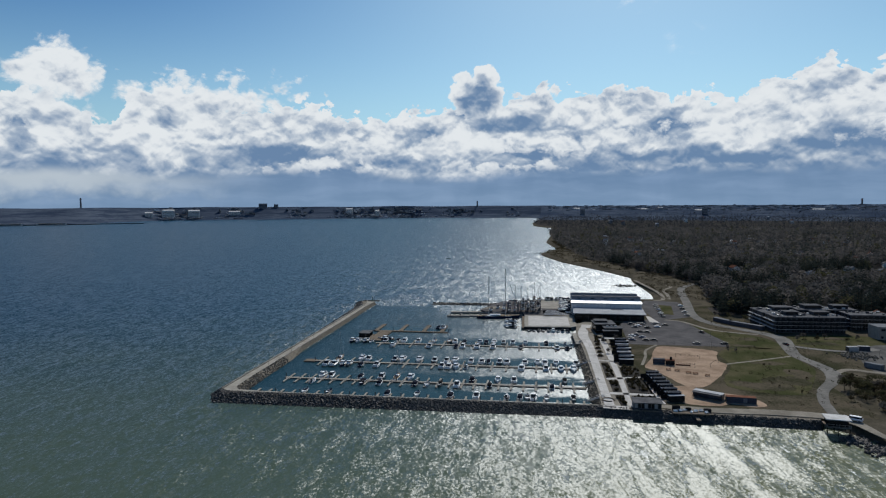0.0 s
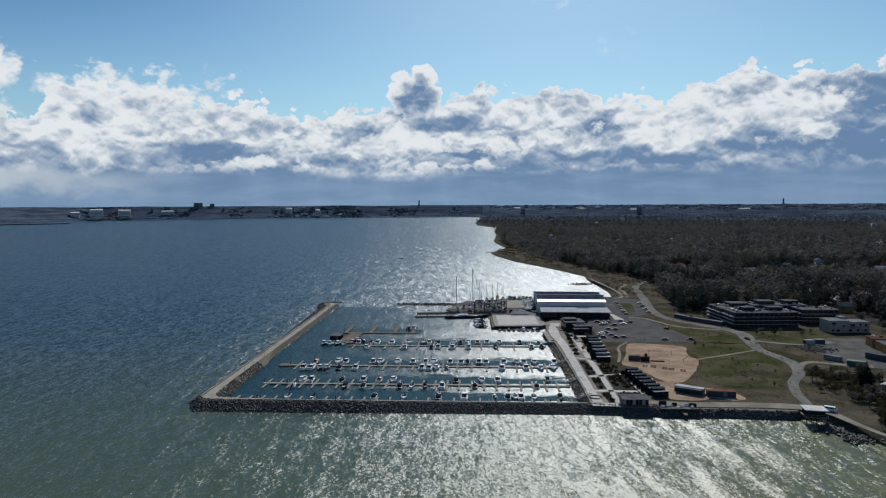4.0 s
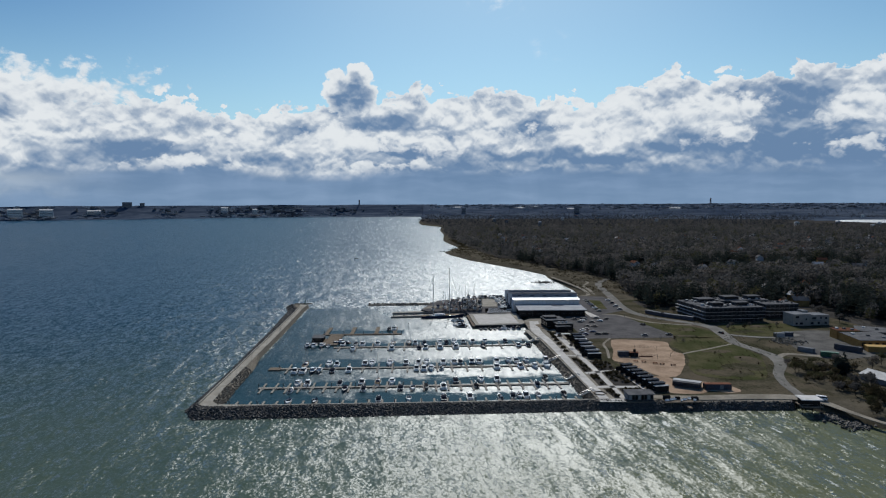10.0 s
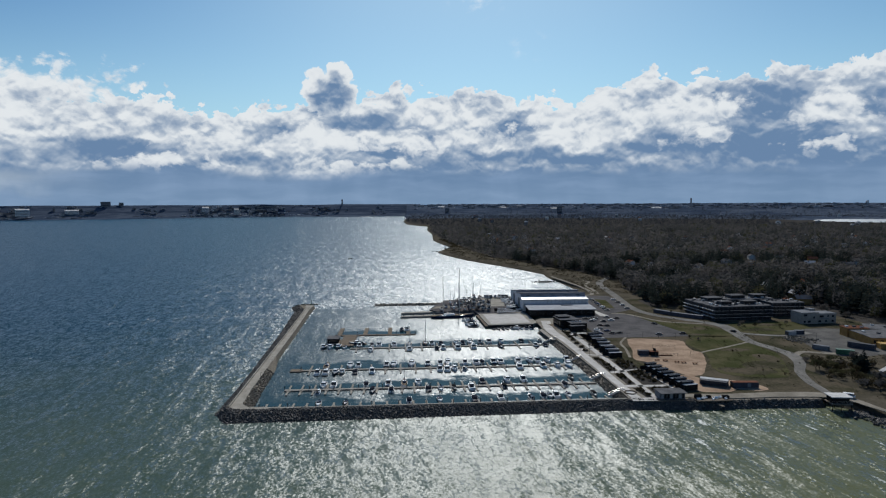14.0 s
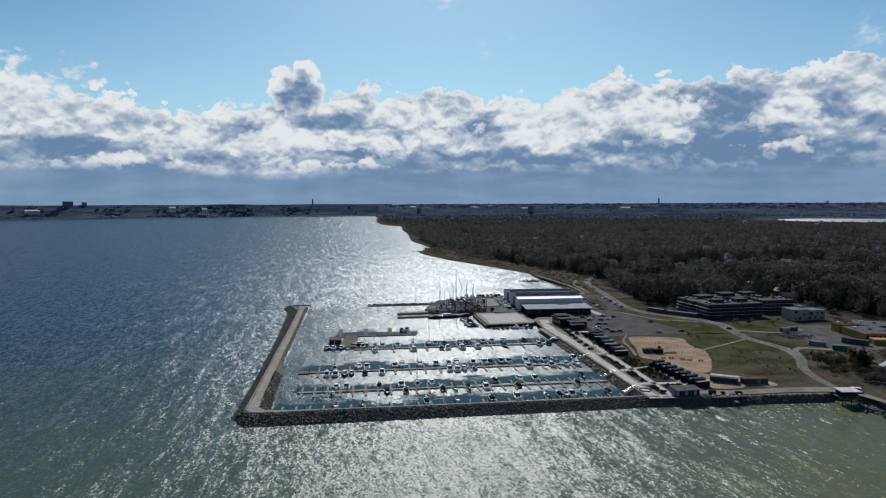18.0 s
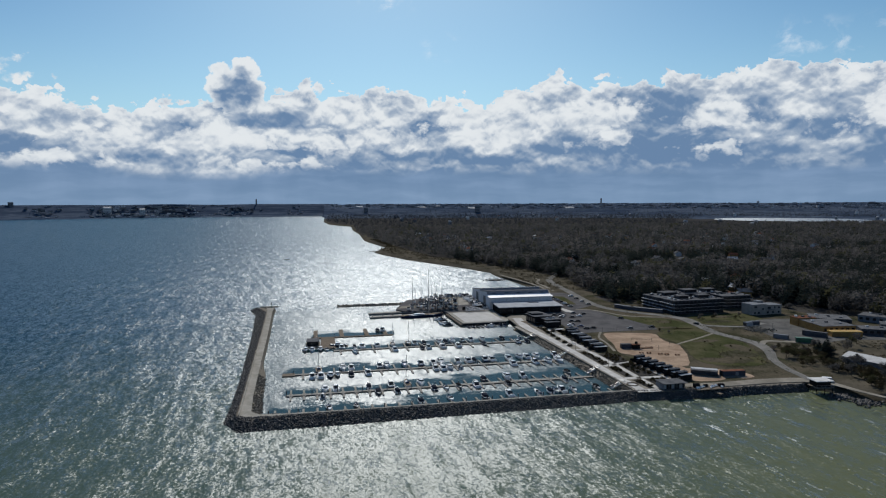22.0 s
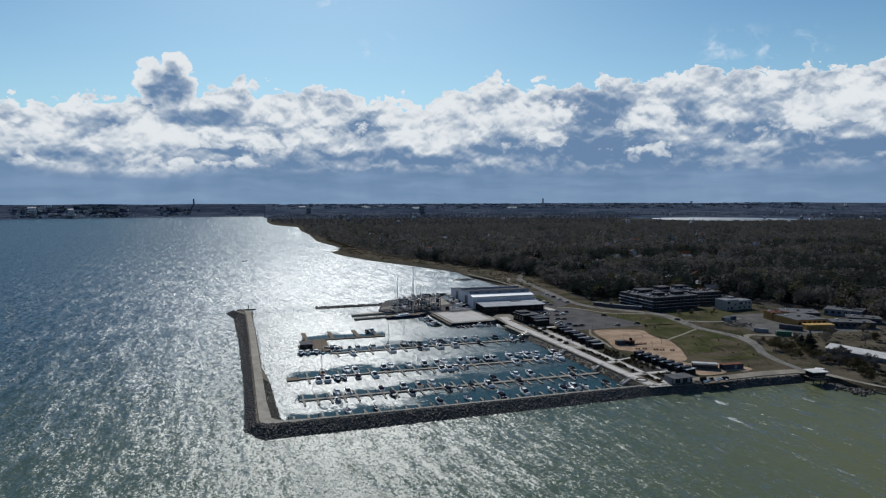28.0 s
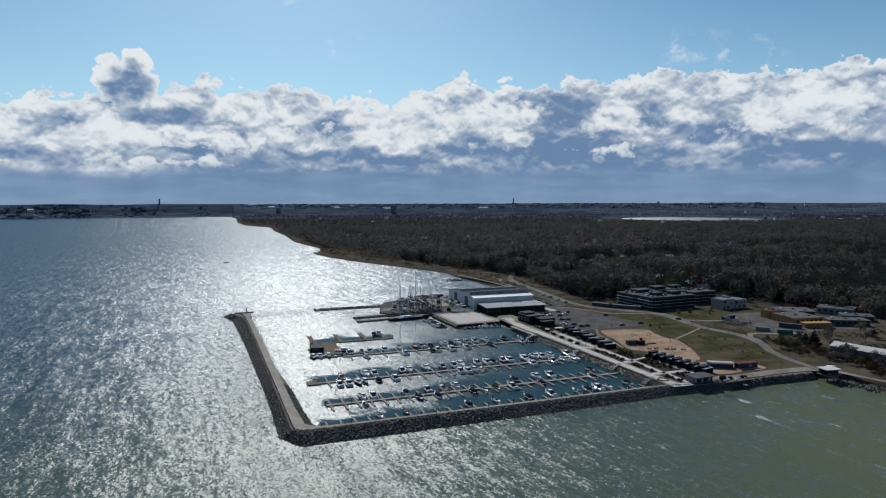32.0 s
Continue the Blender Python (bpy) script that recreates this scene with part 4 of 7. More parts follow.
plate("inner_deck", [(-47, 519), (-47, 524), (-18, 528), (-17, 522)], 1.5, 1.2, "concrete", north_jetty)
for k in range(8):
    tubed("pile", "dark_steel", north_jetty, (-45 + 8 * k, 506.2 + k * 0.9, -1), (-45 + 8 * k, 506.2 + k * 0.9, 2.6), 0.3)

# ---------------------------------------------------------------- roads, parking, sand courts
ribbon("road", [(195, 745), (176, 712), (162, 686), (155, 655), (148, 585), (141, 515), (148, 480), (166, 456), (178, 440)], [6, 6, 7, 7, 7, 7, 6.5, 7, 8], 3.10, "road", "pale worn asphalt road past the car park")
ribbon("road", [(170, 452), (178, 435), (175, 410), (171.5, 386), (175, 367.5), (176.5, 350), (171, 333), (160.5, 315), (154.8, 298.5), (153, 288), (151, 274)], [8, 9, 8, 6.5, 6.5, 7.5, 6, 4.8, 4.4, 4.2, 4], 3.12, "road", "pale worn track bending down to the shore")
ribbon("path", [(117, 492), (128, 487), (140, 460), (152, 450), (168, 444)], 2.8, 3.14, "gravel", "pale gravel path beside the car park")
ribbon("path", [(152, 764), (148, 742), (146, 712), (151, 690), (140, 662), (139, 630), (136, 600)], 3.0, 3.08, "gravel", "pale winding path above the beach")
ribbon("path", [(121, 745), (128, 690), (133, 640), (131, 600), (122, 590)], 3.4, 3.06, "gravel", "pale shore path")
ribbon("path", [(110, 358), (122, 356), (136, 364), (150, 372), (172, 386)], 1.8, 3.06, "gravel", "thin worn path across the grass")
ribbon("road", [(177, 410), (192, 402), (206, 400), (222, 408)], [5, 4, 4, 6], 3.15, "road", "pale side road to the yard buildings")
ribbon("path", [(86, 352), (90, 372), (92, 388), (100, 404)], 1.5, 3.08, "gravel", "narrow pale footpath")
ribbon("path", [(172, 342), (186, 356), (198, 352), (214, 348)], [3.5, 4, 4, 5], 3.09, "gravel", "worn gravel patch beside the track")
ribbon("path", [(84, 281), (105, 278.5), (130, 279), (148, 277), (156, 270), (160, 255), (168, 238), (200, 204)], [5, 6.5, 7, 7, 5, 3, 2.5, 2.5], 3.07, "gravel", "gravel track along the sea edge")
plate("car_park", [(84, 404), (141, 404), (143, 414), (129, 488), (115, 492), (90, 492), (84, 470)], 3.05, 0.3, "asphalt", None, "dark asphalt car park beside the hangar", "structure")
plate("car_park", [(110, 492), (119, 493), (137, 507), (142, 575), (138, 592), (114, 590), (106, 560)], 3.03, 0.3, "asphalt", None, "small asphalt car park behind the hangar", "structure")
plate("pad", [(105.5, 482), (112, 480), (108, 506), (105.5, 507)], 3.12, 0.2, "paving", None, "pale concrete pad beside the workshop", "structure")
plate("verge", [(119, 520), (127, 515), (132, 560), (122, 566)], 3.09, 0.1, "lawn", None, "grass island in the car park", "structure")
plate("sand_court", soft([(97, 390), (102, 400), (118, 397), (131, 391), (128.5, 378), (127.5, 366), (129.5, 358), (125, 344), (119, 330), (110, 314), (102, 313), (96, 328), (90.5, 342), (87, 348), (92, 366)], 0.5), 3.10, 0.3, "sand", None, "sandy beach-volleyball ground", "structure")
plate("sand_court", soft([(94, 311), (104, 313), (106.5, 307.5), (120, 302.5), (128, 295), (129, 287), (122, 285), (117, 289), (109, 284), (97, 286), (95, 297)], 0.5), 3.11, 0.3, "sand", None, "sandy patch beside the huts", "structure")
plate("lawn", soft([(131, 384), (144, 402), (168, 400), (170, 372), (170, 352), (160, 326), (148, 306), (124, 312), (121, 326), (131, 357)]), 3.05, 0.2, "lawn", None, "rough green lawn", "structure")
plate("lawn", soft([(143, 415), (133, 470), (141, 456), (164, 440), (172, 420), (168, 402), (144, 404)]), 3.05, 0.2, "lawn", None, "green lawn beside the car park", "structure")
plate("lawn", soft([(184, 440), (218, 448), (236, 440), (228, 415), (206, 404), (182, 412)]), 3.05, 0.2, "lawn", None, "grass below the apartment block", "structure")
plate("lawn", soft([(86, 340), (90, 332), (96, 318), (92, 306), (88, 330)]), 3.06, 0.2, "lawn", None, "strip of grass behind the huts", "structure")
plate("works_yard", soft([(203, 384), (212, 406), (228, 420), (250, 418), (268, 410), (286, 352), (262, 344), (236, 348), (212, 344), (198, 352)]), 3.06, 0.2, "yard", None, "pale bare yard of the depot", "structure")

# ---------------------------------------------------------------- hangars
def sheets(parent, x0, x1, y0, z0, y1, z1, material, count, thick=0.25, name="roof_sheet"):
    """A row of equal plates between two level edges, with fine joints."""
    step = (x1 - x0) / count
    bm = bmesh.new()
    lower = [(0, y0, z0), (step - 0.06, y0, z0), (step - 0.06, y1, z1), (0, y1, z1)]
    length = math.hypot(y1 - y0, z1 - z0)
    ny, nz = -(z1 - z0) / length * thick, (y1 - y0) / length * thick
    v = [bm.verts.new(p) for p in lower] + [bm.verts.new((x, y + ny, z + nz)) for x, y, z in lower]
    for q in ((0, 1, 2, 3), (4, 5, 6, 7), (0, 1, 5, 4), (1, 2, 6, 5), (2, 3, 7, 6), (3, 0, 4, 7)):
        bm.faces.new([v[j] for j in q])
    bmesh.ops.recalc_face_normals(bm, faces=bm.faces)
    one = part(name, bm, material, parent)
    one.location.x = x0
    for i in range(1, count):
        more = new(name, one.data)
        more.parent = parent
        more.location.x = x0 + step * i


def profile_wall(name, material, parent, x, thick, outline):
    """An upright wall across x whose outline is given in y and z."""
    bm = bmesh.new()
    a = [bm.verts.new((x, y, z)) for y, z in outline]
    b = [bm.verts.new((x + thick, y, z)) for y, z in outline]
    bm.faces.new(a)
    bm.faces.new(b[::-1])
    n = len(outline)
    for i in range(n):
        bm.faces.new((a[i], b[i], b[(i + 1) % n], a[(i + 1) % n]))
    bmesh.ops.recalc_face_normals(bm, faces=bm.faces)
    return part(name, bm, material, parent)


hangar = thing("boat_hangar", "huge pale grey metal boat hangar with stepped white and grey roofs", "hangar", m=pose(50.4, 509, 3, 0, 0, 0.6))
W = 53.0
boxed("front_wall", "hangar", hangar, W / 2, 0.15, 0, W, 0.3, 9.3)
boxed("back_wall", "hangar", hangar, W / 2, 63.8, 0, W, 0.3, 8.7)
outline = [(0.32, 0), (63.6, 0), (63.6, 8.6), (33.2, 12.4), (32.0, 10.8), (10.1, 13.1), (8.3, 10.5), (0.32, 9.4)]
profile_wall("gable_wall", "hangar", hangar, 0, 0.3, outline)
profile_wall("gable_wall", "hangar", hangar, W - 0.3, 0.3, outline)
sheets(hangar, -0.5, W + 0.5, -0.7, 9.3, 8.2, 10.55, "white_sheet", 14)
sheets(hangar, -0.1, W + 0.1, 8.2, 10.6, 9.9, 13.1, "band", 14, 0.15, "cladding_panel")
sheets(hangar, -0.5, W + 0.5, 9.7, 13.2, 32.0, 10.9, "roof_grey", 14)
sheets(hangar, -0.1, W + 0.1, 32.0, 11.0, 33.0, 12.5, "band", 14, 0.15, "cladding_panel")
sheets(hangar, -0.5, W + 0.5, 32.8, 12.55, 64.4, 8.75, "roof_grey", 14)
boxed("ridge_cap", "band", hangar, W / 2, 9.8, 13.35, W + 1.0, 0.5, 0.2)
boxed("ridge_cap", "white_sheet", hangar, W / 2, 32.9, 12.75, W + 1.0, 0.5, 0.2)
boxed("gutter", "sheet_wall", hangar, W / 2, -0.85, 9.1, W + 1.0, 0.25, 0.25)
for k in range(5):
    boxed("clerestory_window", "dark_glass", hangar, 6 + 10.2 * k, 8.75, 11.1, 2.6, 0.3, 0.9)
for y in (18, 44):
    door = boxed("door", "dark_steel", hangar, -0.1, y, 0, 0.2, 7.4, 8.6, label="tall dark hangar door")
    for k in range(4):
        boxed("door_rail", "sheet_wall", door, -0.22, y, 8.6 * (k + 0.5) / 4, 0.06, 7.4, 0.12)
for k in range(17):
    boxed("cladding_rib", "sheet_wall", hangar, W * (k + 0.5) / 17, -0.05, 0, 0.16, 0.1, 9.1)
for k in range(3):
    boxed("roof_vent", "roof_grey", hangar, 10 + 16 * k, 22, 11.9, 1.6, 1.6, 1.0, bevel=0.06)

annex = thing("hangar_annex", "black timber workshop with a wide pale grey overhanging roof", "workshop", m=Matrix.Translation((51.5, 486, 3)))
boxed("wall", "black_wood", annex, 26.2, 11.4, 0, 50, 22, 4.9)
sheets(annex, 0, 52.6, -1.6, 4.95, 22.6, 5.6, "sheet_wall", 12, 0.35)
boxed("roof_edge", "slab", annex, 26.3, -1.7, 4.75, 52.7, 0.12, 0.55)
for k in range(8):
    win = boxed("window", "dark_glass", annex, 4 + 6.2 * k, 0.36, 0.7, 4.6, 0.1, 3.1)
    boxed("window_frame", "dark_steel", win, 4 + 6.2 * k, 0.32, 2.4, 4.7, 0.08, 0.1)
boxed("roof_hatch", "roof_grey", annex, 33, 16, 5.55, 9, 3, 0.5)
for k in range(6):
    boxed("post", "dark_steel", annex, 1 + 10 * k, -1.3, 0, 0.2, 0.2, 4.85)

# ---------------------------------------------------------------- harbour building and huts


def flat_building(name, label, category, outline_box, base, high, wall, roof, turn=0.0, windows=0, group="", overhang=0.3, storeys=1):
    """A flat-roofed building with parapet, windows and a door."""
    x, y, sx, sy = outline_box
    b = thing(name, label, category, group, pose(x, y, base, 0, 0, turn))
    boxed("wall", wall, b, 0, 0, 0, sx, sy, high)
    boxed("roof", roof, b, 0, 0, high, sx + 2 * overhang, sy + 2 * overhang, 0.28, bevel=0.05)
    for s in range(storeys):
        z = high * s / storeys + high / storeys * 0.28
        h = high / storeys * 0.5
        for k in range(windows):
            wx = sx * ((k + 0.5) / windows - 0.5)
            win = boxed("window", "dark_glass", b, wx, -sy / 2 - 0.02, z, sx / windows * 0.6, 0.1, h)
            boxed("sill", "slab", win, wx, -sy / 2 - 0.1, z - 0.12, sx / windows * 0.66, 0.2, 0.1)
        for k in range(max(1, int(windows * sy / sx))):
            n = max(1, int(windows * sy / sx))
            wy = sy * ((k + 0.5) / n - 0.5)
            boxed("window", "dark_glass", b, -sx / 2 - 0.02, wy, z, 0.1, sy / n * 0.55, h)
    return b


harbour_house = flat_building("harbour_building", "black timber harbour building with three stepped dark grey flat roofs", "building", (71, 446, 13, 15), 3, 5.6, "black_wood", "roof_grey", 8, 4, overhang=0.6)
for name, x, y, sx, sy, h in (("lower_wing", 3.5, -12.3, 11, 9, 4.6), ("front_wing", 1.0, -19.0, 9, 4, 3.6)):
    wing = boxed(name, "black_wood", harbour_house, x, y, 0, sx, sy, h)
    boxed("wing_roof", "roof_grey", wing, x, y, h + 0.02, sx + 1.2, sy + 0.6, 0.3, bevel=0.05)
    for k in range(3):
        boxed("window", "dark_glass", wing, x - sx / 2 + sx * (k + 0.5) / 3, y - sy / 2 - 0.03, 0.8, sx / 3 * 0.65, 0.1, 2.0)
boxed("upper_storey", "black_wood", harbour_house, -1.5, 2.5, 5.9, 8, 7, 0.9)
boxed("upper_roof", "roof_grey", harbour_house, -1.5, 2.5, 6.82, 9.4, 8.4, 0.25, bevel=0.05)
boxed("terrace", "timber", harbour_house, -8.6, 0, 0, 4, 15, 0.35)
for k in range(3):
    boxed("roof_unit", "sheet_wall", harbour_house, 0.5 + 2.6 * k, -12, 4.92, 1.4, 1.2, 0.8, bevel=0.05)


def hut(label, w, d, h):
    b = thing("black_hut", label, "hut", "rows of huts along the promenade")
    boxed("wall", "black_wood", b, 0, 0, 0, w, d, h)
    boxed("front_roof", "roof_plain", b, 0, -d * 0.26, h, w + 0.5, d * 0.5, 0.18, bevel=0.04, label="pale metal lean-to roof")
    boxed("high_wall", "black_wood", b, -0.3, d * 0.24, h, w - 0.8, d * 0.5, 1.0)
    boxed("high_roof", "facade", b, -0.3, d * 0.25, h + 1.0, w - 0.3, d * 0.56, 0.16, bevel=0.04)
    boxed("roof_edge", "slab", b, -0.3, d * 0.25 - d * 0.285, h + 0.98, w - 0.3, 0.1, 0.22, label="pale metal roof edge")
    boxed("clerestory", "dark_glass", b, 0.2, -0.04, h + 0.35, w * 0.5, 0.1, 0.5)
    boxed("deck", "timber", b, -w / 2 - 1.2, 0, 0, 2.3, d * 0.9, 0.25)
    door = boxed("door", "dark_glass", b, -w / 2 - 0.03, -d * 0.2, 0.25, 0.1, 1.4, 2.1)
    boxed("handle", "steel", door, -w / 2 - 0.1, -d * 0.2 + 0.5, 1.2, 0.06, 0.06, 0.4)
    boxed("window", "dark_glass", b, -w / 2 - 0.03, d * 0.22, 0.8, 0.1, 1.4, 1.4)
    boxed("screen", "black_wood", b, -w / 2 - 1.2, d / 2 - 0.05, 0, 2.4, 0.1, 2.2)
    boxed("stove_pipe", "steel", b, w / 4, d / 4, h + 1.1, 0.25, 0.25, 0.7)
    return b


first = hut("small black timber harbour hut with a stepped pale-edged roof", 6.6, 4.4, 2.6)
spots = [(88.4 + 0.78 * k, 324.5 - 5.75 * k) for k in range(7)]
first.matrix_basis = pose(*spots[0], 3, 0, 0, 14)
for x, y in spots[1:]:
    copy_thing(first, pose(x, y, 3, 0, 0, 14))
second = hut("small black timber cafe hut with a stepped pale-edged roof", 7.2, 5.2, 2.6)
spots = [(79.4, 402.0), (78.8, 393.5), (79.2, 382.5), (78.2, 373.5), (78.8, 364.0), (78.0, 355.0)]
second.matrix_basis = pose(*spots[0], 3, 0, 0, 12)
for k, (x, y) in enumerate(spots[1:]):
    copy_thing(second, pose(x, y, 3, 0, 0, (4, 14, 8, 13, 6)[k]))

pavilion = thing("glass_pavilion", "low grey pavilion with a glazed sea front and flat roof", "pavilion", m=pose(80, 277.6, 3, 0, 0, 2))
boxed("wall", "slab", pavilion, 0, 1.6, 0, 11.2, 6.0, 2.8)
boxed("roof", "roof_grey", pavilion, 0, 0.8, 2.85, 12.2, 8.6, 0.25, bevel=0.05)
for k in range(9):
    boxed("post", "slab", pavilion, -5.4 + 1.35 * k, -2.0, 0, 0.12, 0.12, 2.85)
for k in range(8):
    boxed("pane", "dark_glass" if k % 3 else "sheet_wall", pavilion, -4.72 + 1.35 * k, -1.6, 0.3, 1.2, 0.06, 2.3)
boxed("terrace", "timber", pavilion, 0, -3.0, -0.2, 12.5, 2.4, 0.3)

deck = thing("shore_deck", "timber shore deck with tables, white furniture and a green tarpaulin", "deck", m=pose(97, 274.2, 3, 0, 0, 2))
boxed("platform", "timber", deck, 0, 0, -0.1, 16, 5.5, 0.4)
for k in range(7):
    boxed("leg", "black_wood", deck, -7.2 + 2.4 * k, -2.4, -2.4, 0.2, 0.2, 2.4)
boxed("pier", "timber", deck, 1.5, -4.6, -1.2, 1.6, 4.4, 0.2)
for k, (x, y, sx, sy, h, m) in enumerate(((-6, 1.4, 3.0, 1.6, 1.9, "black_wood"), (6.4, 0.8, 2.8, 1.8, 1.2, "rubber"), (-1.0, 1.8, 2.2, 1.0, 1.1, "black_wood"))):
    boxed("shed_box", m, deck, x, y, 0.3, sx, sy, h, bevel=0.15)
for k in range(7):
    lounger = thing("white_lounger", "white outdoor sofa on the timber shore deck", "sofa", "white deck furniture", pose(90.6 + 2.0 * k + 0.3 * (k % 2), 273.2 + 1.0 * (k % 3), 3.32, 0, 0, 20 * (k % 4)))
    boxed("seat", "gelcoat", lounger, 0, 0, 0.1, 1.7, 0.8, 0.35, bevel=0.08)
    boxed("backrest", "gelcoat", lounger, 0, 0.35, 0.4, 1.7, 0.2, 0.45, bevel=0.06)
    boxed("base", "rubber", lounger, 0, 0, 0, 1.5, 0.6, 0.1)

canopy = thing("slatted_canopy", "low canopy of pale slats beside the hangar", "canopy", m=pose(30, 506, 2.7))
for k in range(9):
    boxed("slat", "sheet_wall", canopy, 9 - 0.55 * k, -4.0 + 1.35 * k, 1.2 + 0.16 * k, 21 - 1.7 * k, 0.75, 0.12, turn=7)
for sx in (2, 10, 18):
    for sy in (-3.5, 2.5, 6.0):
        tubed("post", "dark_steel", canopy, (sx, sy, 0), (sx, sy, 1.6 + 0.08 * sy), 0.1, sides=6)
boxed("rear_screen", "black_wood", canopy, 9, 8.2, 0, 22, 0.2, 2.6, turn=9)

# ---------------------------------------------------------------- apartment blocks and depot


def apartment(name, label, x0, y0, w, d, high, storeys, turn, penthouse):
    b = thing(name, label, "apartment building", m=pose(x0, y0, 3, 0, 0, turn))
    boxed("wall", "facade", b, w / 2, d / 2, 0, w, d, high)
    boxed("roof", "roof_grey", b, w / 2, d / 2, high + 0.002, w + 0.6, d + 0.6, 0.35, bevel=0.05)
    step = high / storeys
    for s in range(storeys):
        if s:
            boxed("balcony", "roof_plain", b, w / 2, -0.8, s * step - 0.12, w + 1.0, 1.7, 0.22)
            boxed("balcony", "roof_plain", b, -0.8, d / 2, s * step - 0.12, 1.6, d, 0.22)
            boxed("railing", "dark_glass", b, w / 2, -1.6, s * step + 0.1, w + 1.0, 0.06, 0.95)
        n = int(w / 3.4)
        for k in range(n):
            wx = w * (k + 0.5) / n
            win = boxed("window", "dark_glass", b, wx, -0.03, s * step + 0.35, w / n * 0.7, 0.1, step * 0.68)
            if s < 3:
                boxed("window_frame", "slab", win, wx + w / n * 0.1, -0.07, s * step + 0.35, 0.1, 0.1, step * 0.68)
        n = int(d / 4)
        for k in range(n):
            boxed("window", "dark_glass", b, -0.03, d * (k + 0.5) / n, s * step + 0.35, 0.1, d / n * 0.6, step * 0.66)
    for px, py, pw, pd in penthouse:
        pw, pd = pw * 0.85, pd * 0.9
        boxed("penthouse", "facade", b, px, py, high + 0.35, pw, pd, 2.2)
        boxed("penthouse_roof", "roof_grey", b, px, py, high + 2.55, pw + 1.0, pd + 1.0, 0.25, bevel=0.05)
        boxed("penthouse_glazing", "dark_glass", b, px, py - pd / 2 - 0.05, high + 0.6, pw * 0.9, 0.1, 1.7)
    r = random.Random(int(x0))
    for k in range(int(w * d / 24)):
        boxed("roof_unit", r.choice(("sheet", "dark_steel", "facade")), b, r.uniform(2, w - 2), r.uniform(2, d - 2), high + 0.35, r.uniform(0.6, 1.8), r.uniform(0.6, 1.6), r.uniform(0.5, 1.2))
    return b


apartment("apartment_block", "dark grey four-storey apartment block with pale balcony bands", 180.5, 453, 45, 17, 10.2, 4, 6, [(14, 11, 10, 7), (33, 11, 12, 7)])
apartment("apartment_block", "dark grey apartment wing with a set-back top floor", 178.5, 472, 26, 22, 10.0, 4, 8, [(17, 13, 15, 10)])
apartment("apartment_block", "dark grey apartment block with a stepped roof", 204, 484, 40, 16, 10.6, 4, 6, [(12, 8, 14, 9), (31, 8, 12, 8)])
apartment("apartment_block", "dark grey apartment block with pale balcony bands beside the road", 231, 468, 26, 16, 10.0, 4, 4, [])

villa = thing("white_villa", "cream-white stepped three-storey villa with few windows", "house", m=pose(234, 436, 3, 0, 0, 4))
for name, x, y, w, d, h in (("main_wall", 6.5, 6, 13, 12, 8.0), ("wing_wall", 20.1, 6.5, 14, 11, 7.0), ("stair_wall", 13.5, 10.5, 4, 6, 9.2)):
    boxed(name, "villa", villa, x, y, 0, w, d, h)
    boxed("parapet_roof", "slab", villa, x, y, h, w + 0.3, d + 0.3, 0.25)
for x, y, z, w in ((2.5, -0.03, 1.0, 1.4), (6.0, -0.03, 1.0, 2.2), (9.6, -0.03, 3.9, 1.2), (3.0, -0.03, 5.6, 2.4), (14.5, 0.97, 1.0, 2.2), (19.5, 0.97, 1.0, 1.4), (16.0, 0.97, 4.4, 3.0), (21.0, 0.97, 4.6, 1.0), (24.6, 0.97, 1.0, 1.6), (24.8, 0.97, 4.4, 1.6)):
    win = boxed("window", "dark_glass", villa, x, y, z, w, 0.1, 1.4)
    boxed("sill", "slab", win, x, y - 0.08, z - 0.1, w + 0.2, 0.2, 0.1)
boxed("balcony", "slab", villa, 17.5, 0.3, 3.6, 6.0, 1.4, 0.2)
boxed("scaffold_deck", "timber", villa, 27.7, 7, 3.0, 1.0, 8, 0.12)

bluewall = thing("retaining_wall", "long dark blue retaining wall beside the apartment gardens", "wall")
ribbon("wall_body", [(152, 494), (158, 483), (166, 472), (176, 461)], 3.0, 5.6, "navy_steel", "", 2.8, bluewall, "")
ribbon("coping", [(151.8, 494), (157.8, 483), (165.8, 472), (175.8, 461)], 3.3, 5.75, "slab", "", 0.14, bluewall, "")

depot = thing("depot", "ochre-clad depot hall with flat grey roofs and low side halls", "depot", m=pose(0, 0, 3))


def depot_hall(name, x, y, sx, sy, high, wall, roof, turn):
    """A low flat-roofed hall with a parapet, roof units and a strip of windows."""
    hall = boxed(name, wall, depot, x, y, 0, sx, sy, high, turn=turn)
    boxed("hall_roof", roof, hall, x, y, high, sx + 0.5, sy + 0.5, 0.22, turn=turn)
    c, q = math.cos(radians(turn)), math.sin(radians(turn))
    for k in range(int(sx / 3.5)):
        u = sx * ((k + 0.5) / int(sx / 3.5) - 0.5)
        boxed("window", "dark_glass", hall, x + u * c + (sy / 2 + 0.02) * q, y + u * q - (sy / 2 + 0.02) * c, high * 0.35, 2.0, 0.1, high * 0.4, turn=turn)
    for k in range(3):
        u, v = sx * (0.28 * k - 0.3), sy * (0.2 - 0.2 * k)
        boxed("roof_unit", ("sheet", "roof_grey", "slab")[k], hall, x + u * c - v * q, y + u * q + v * c, high + 0.22, 1.8, 1.4, 0.8, turn=turn)


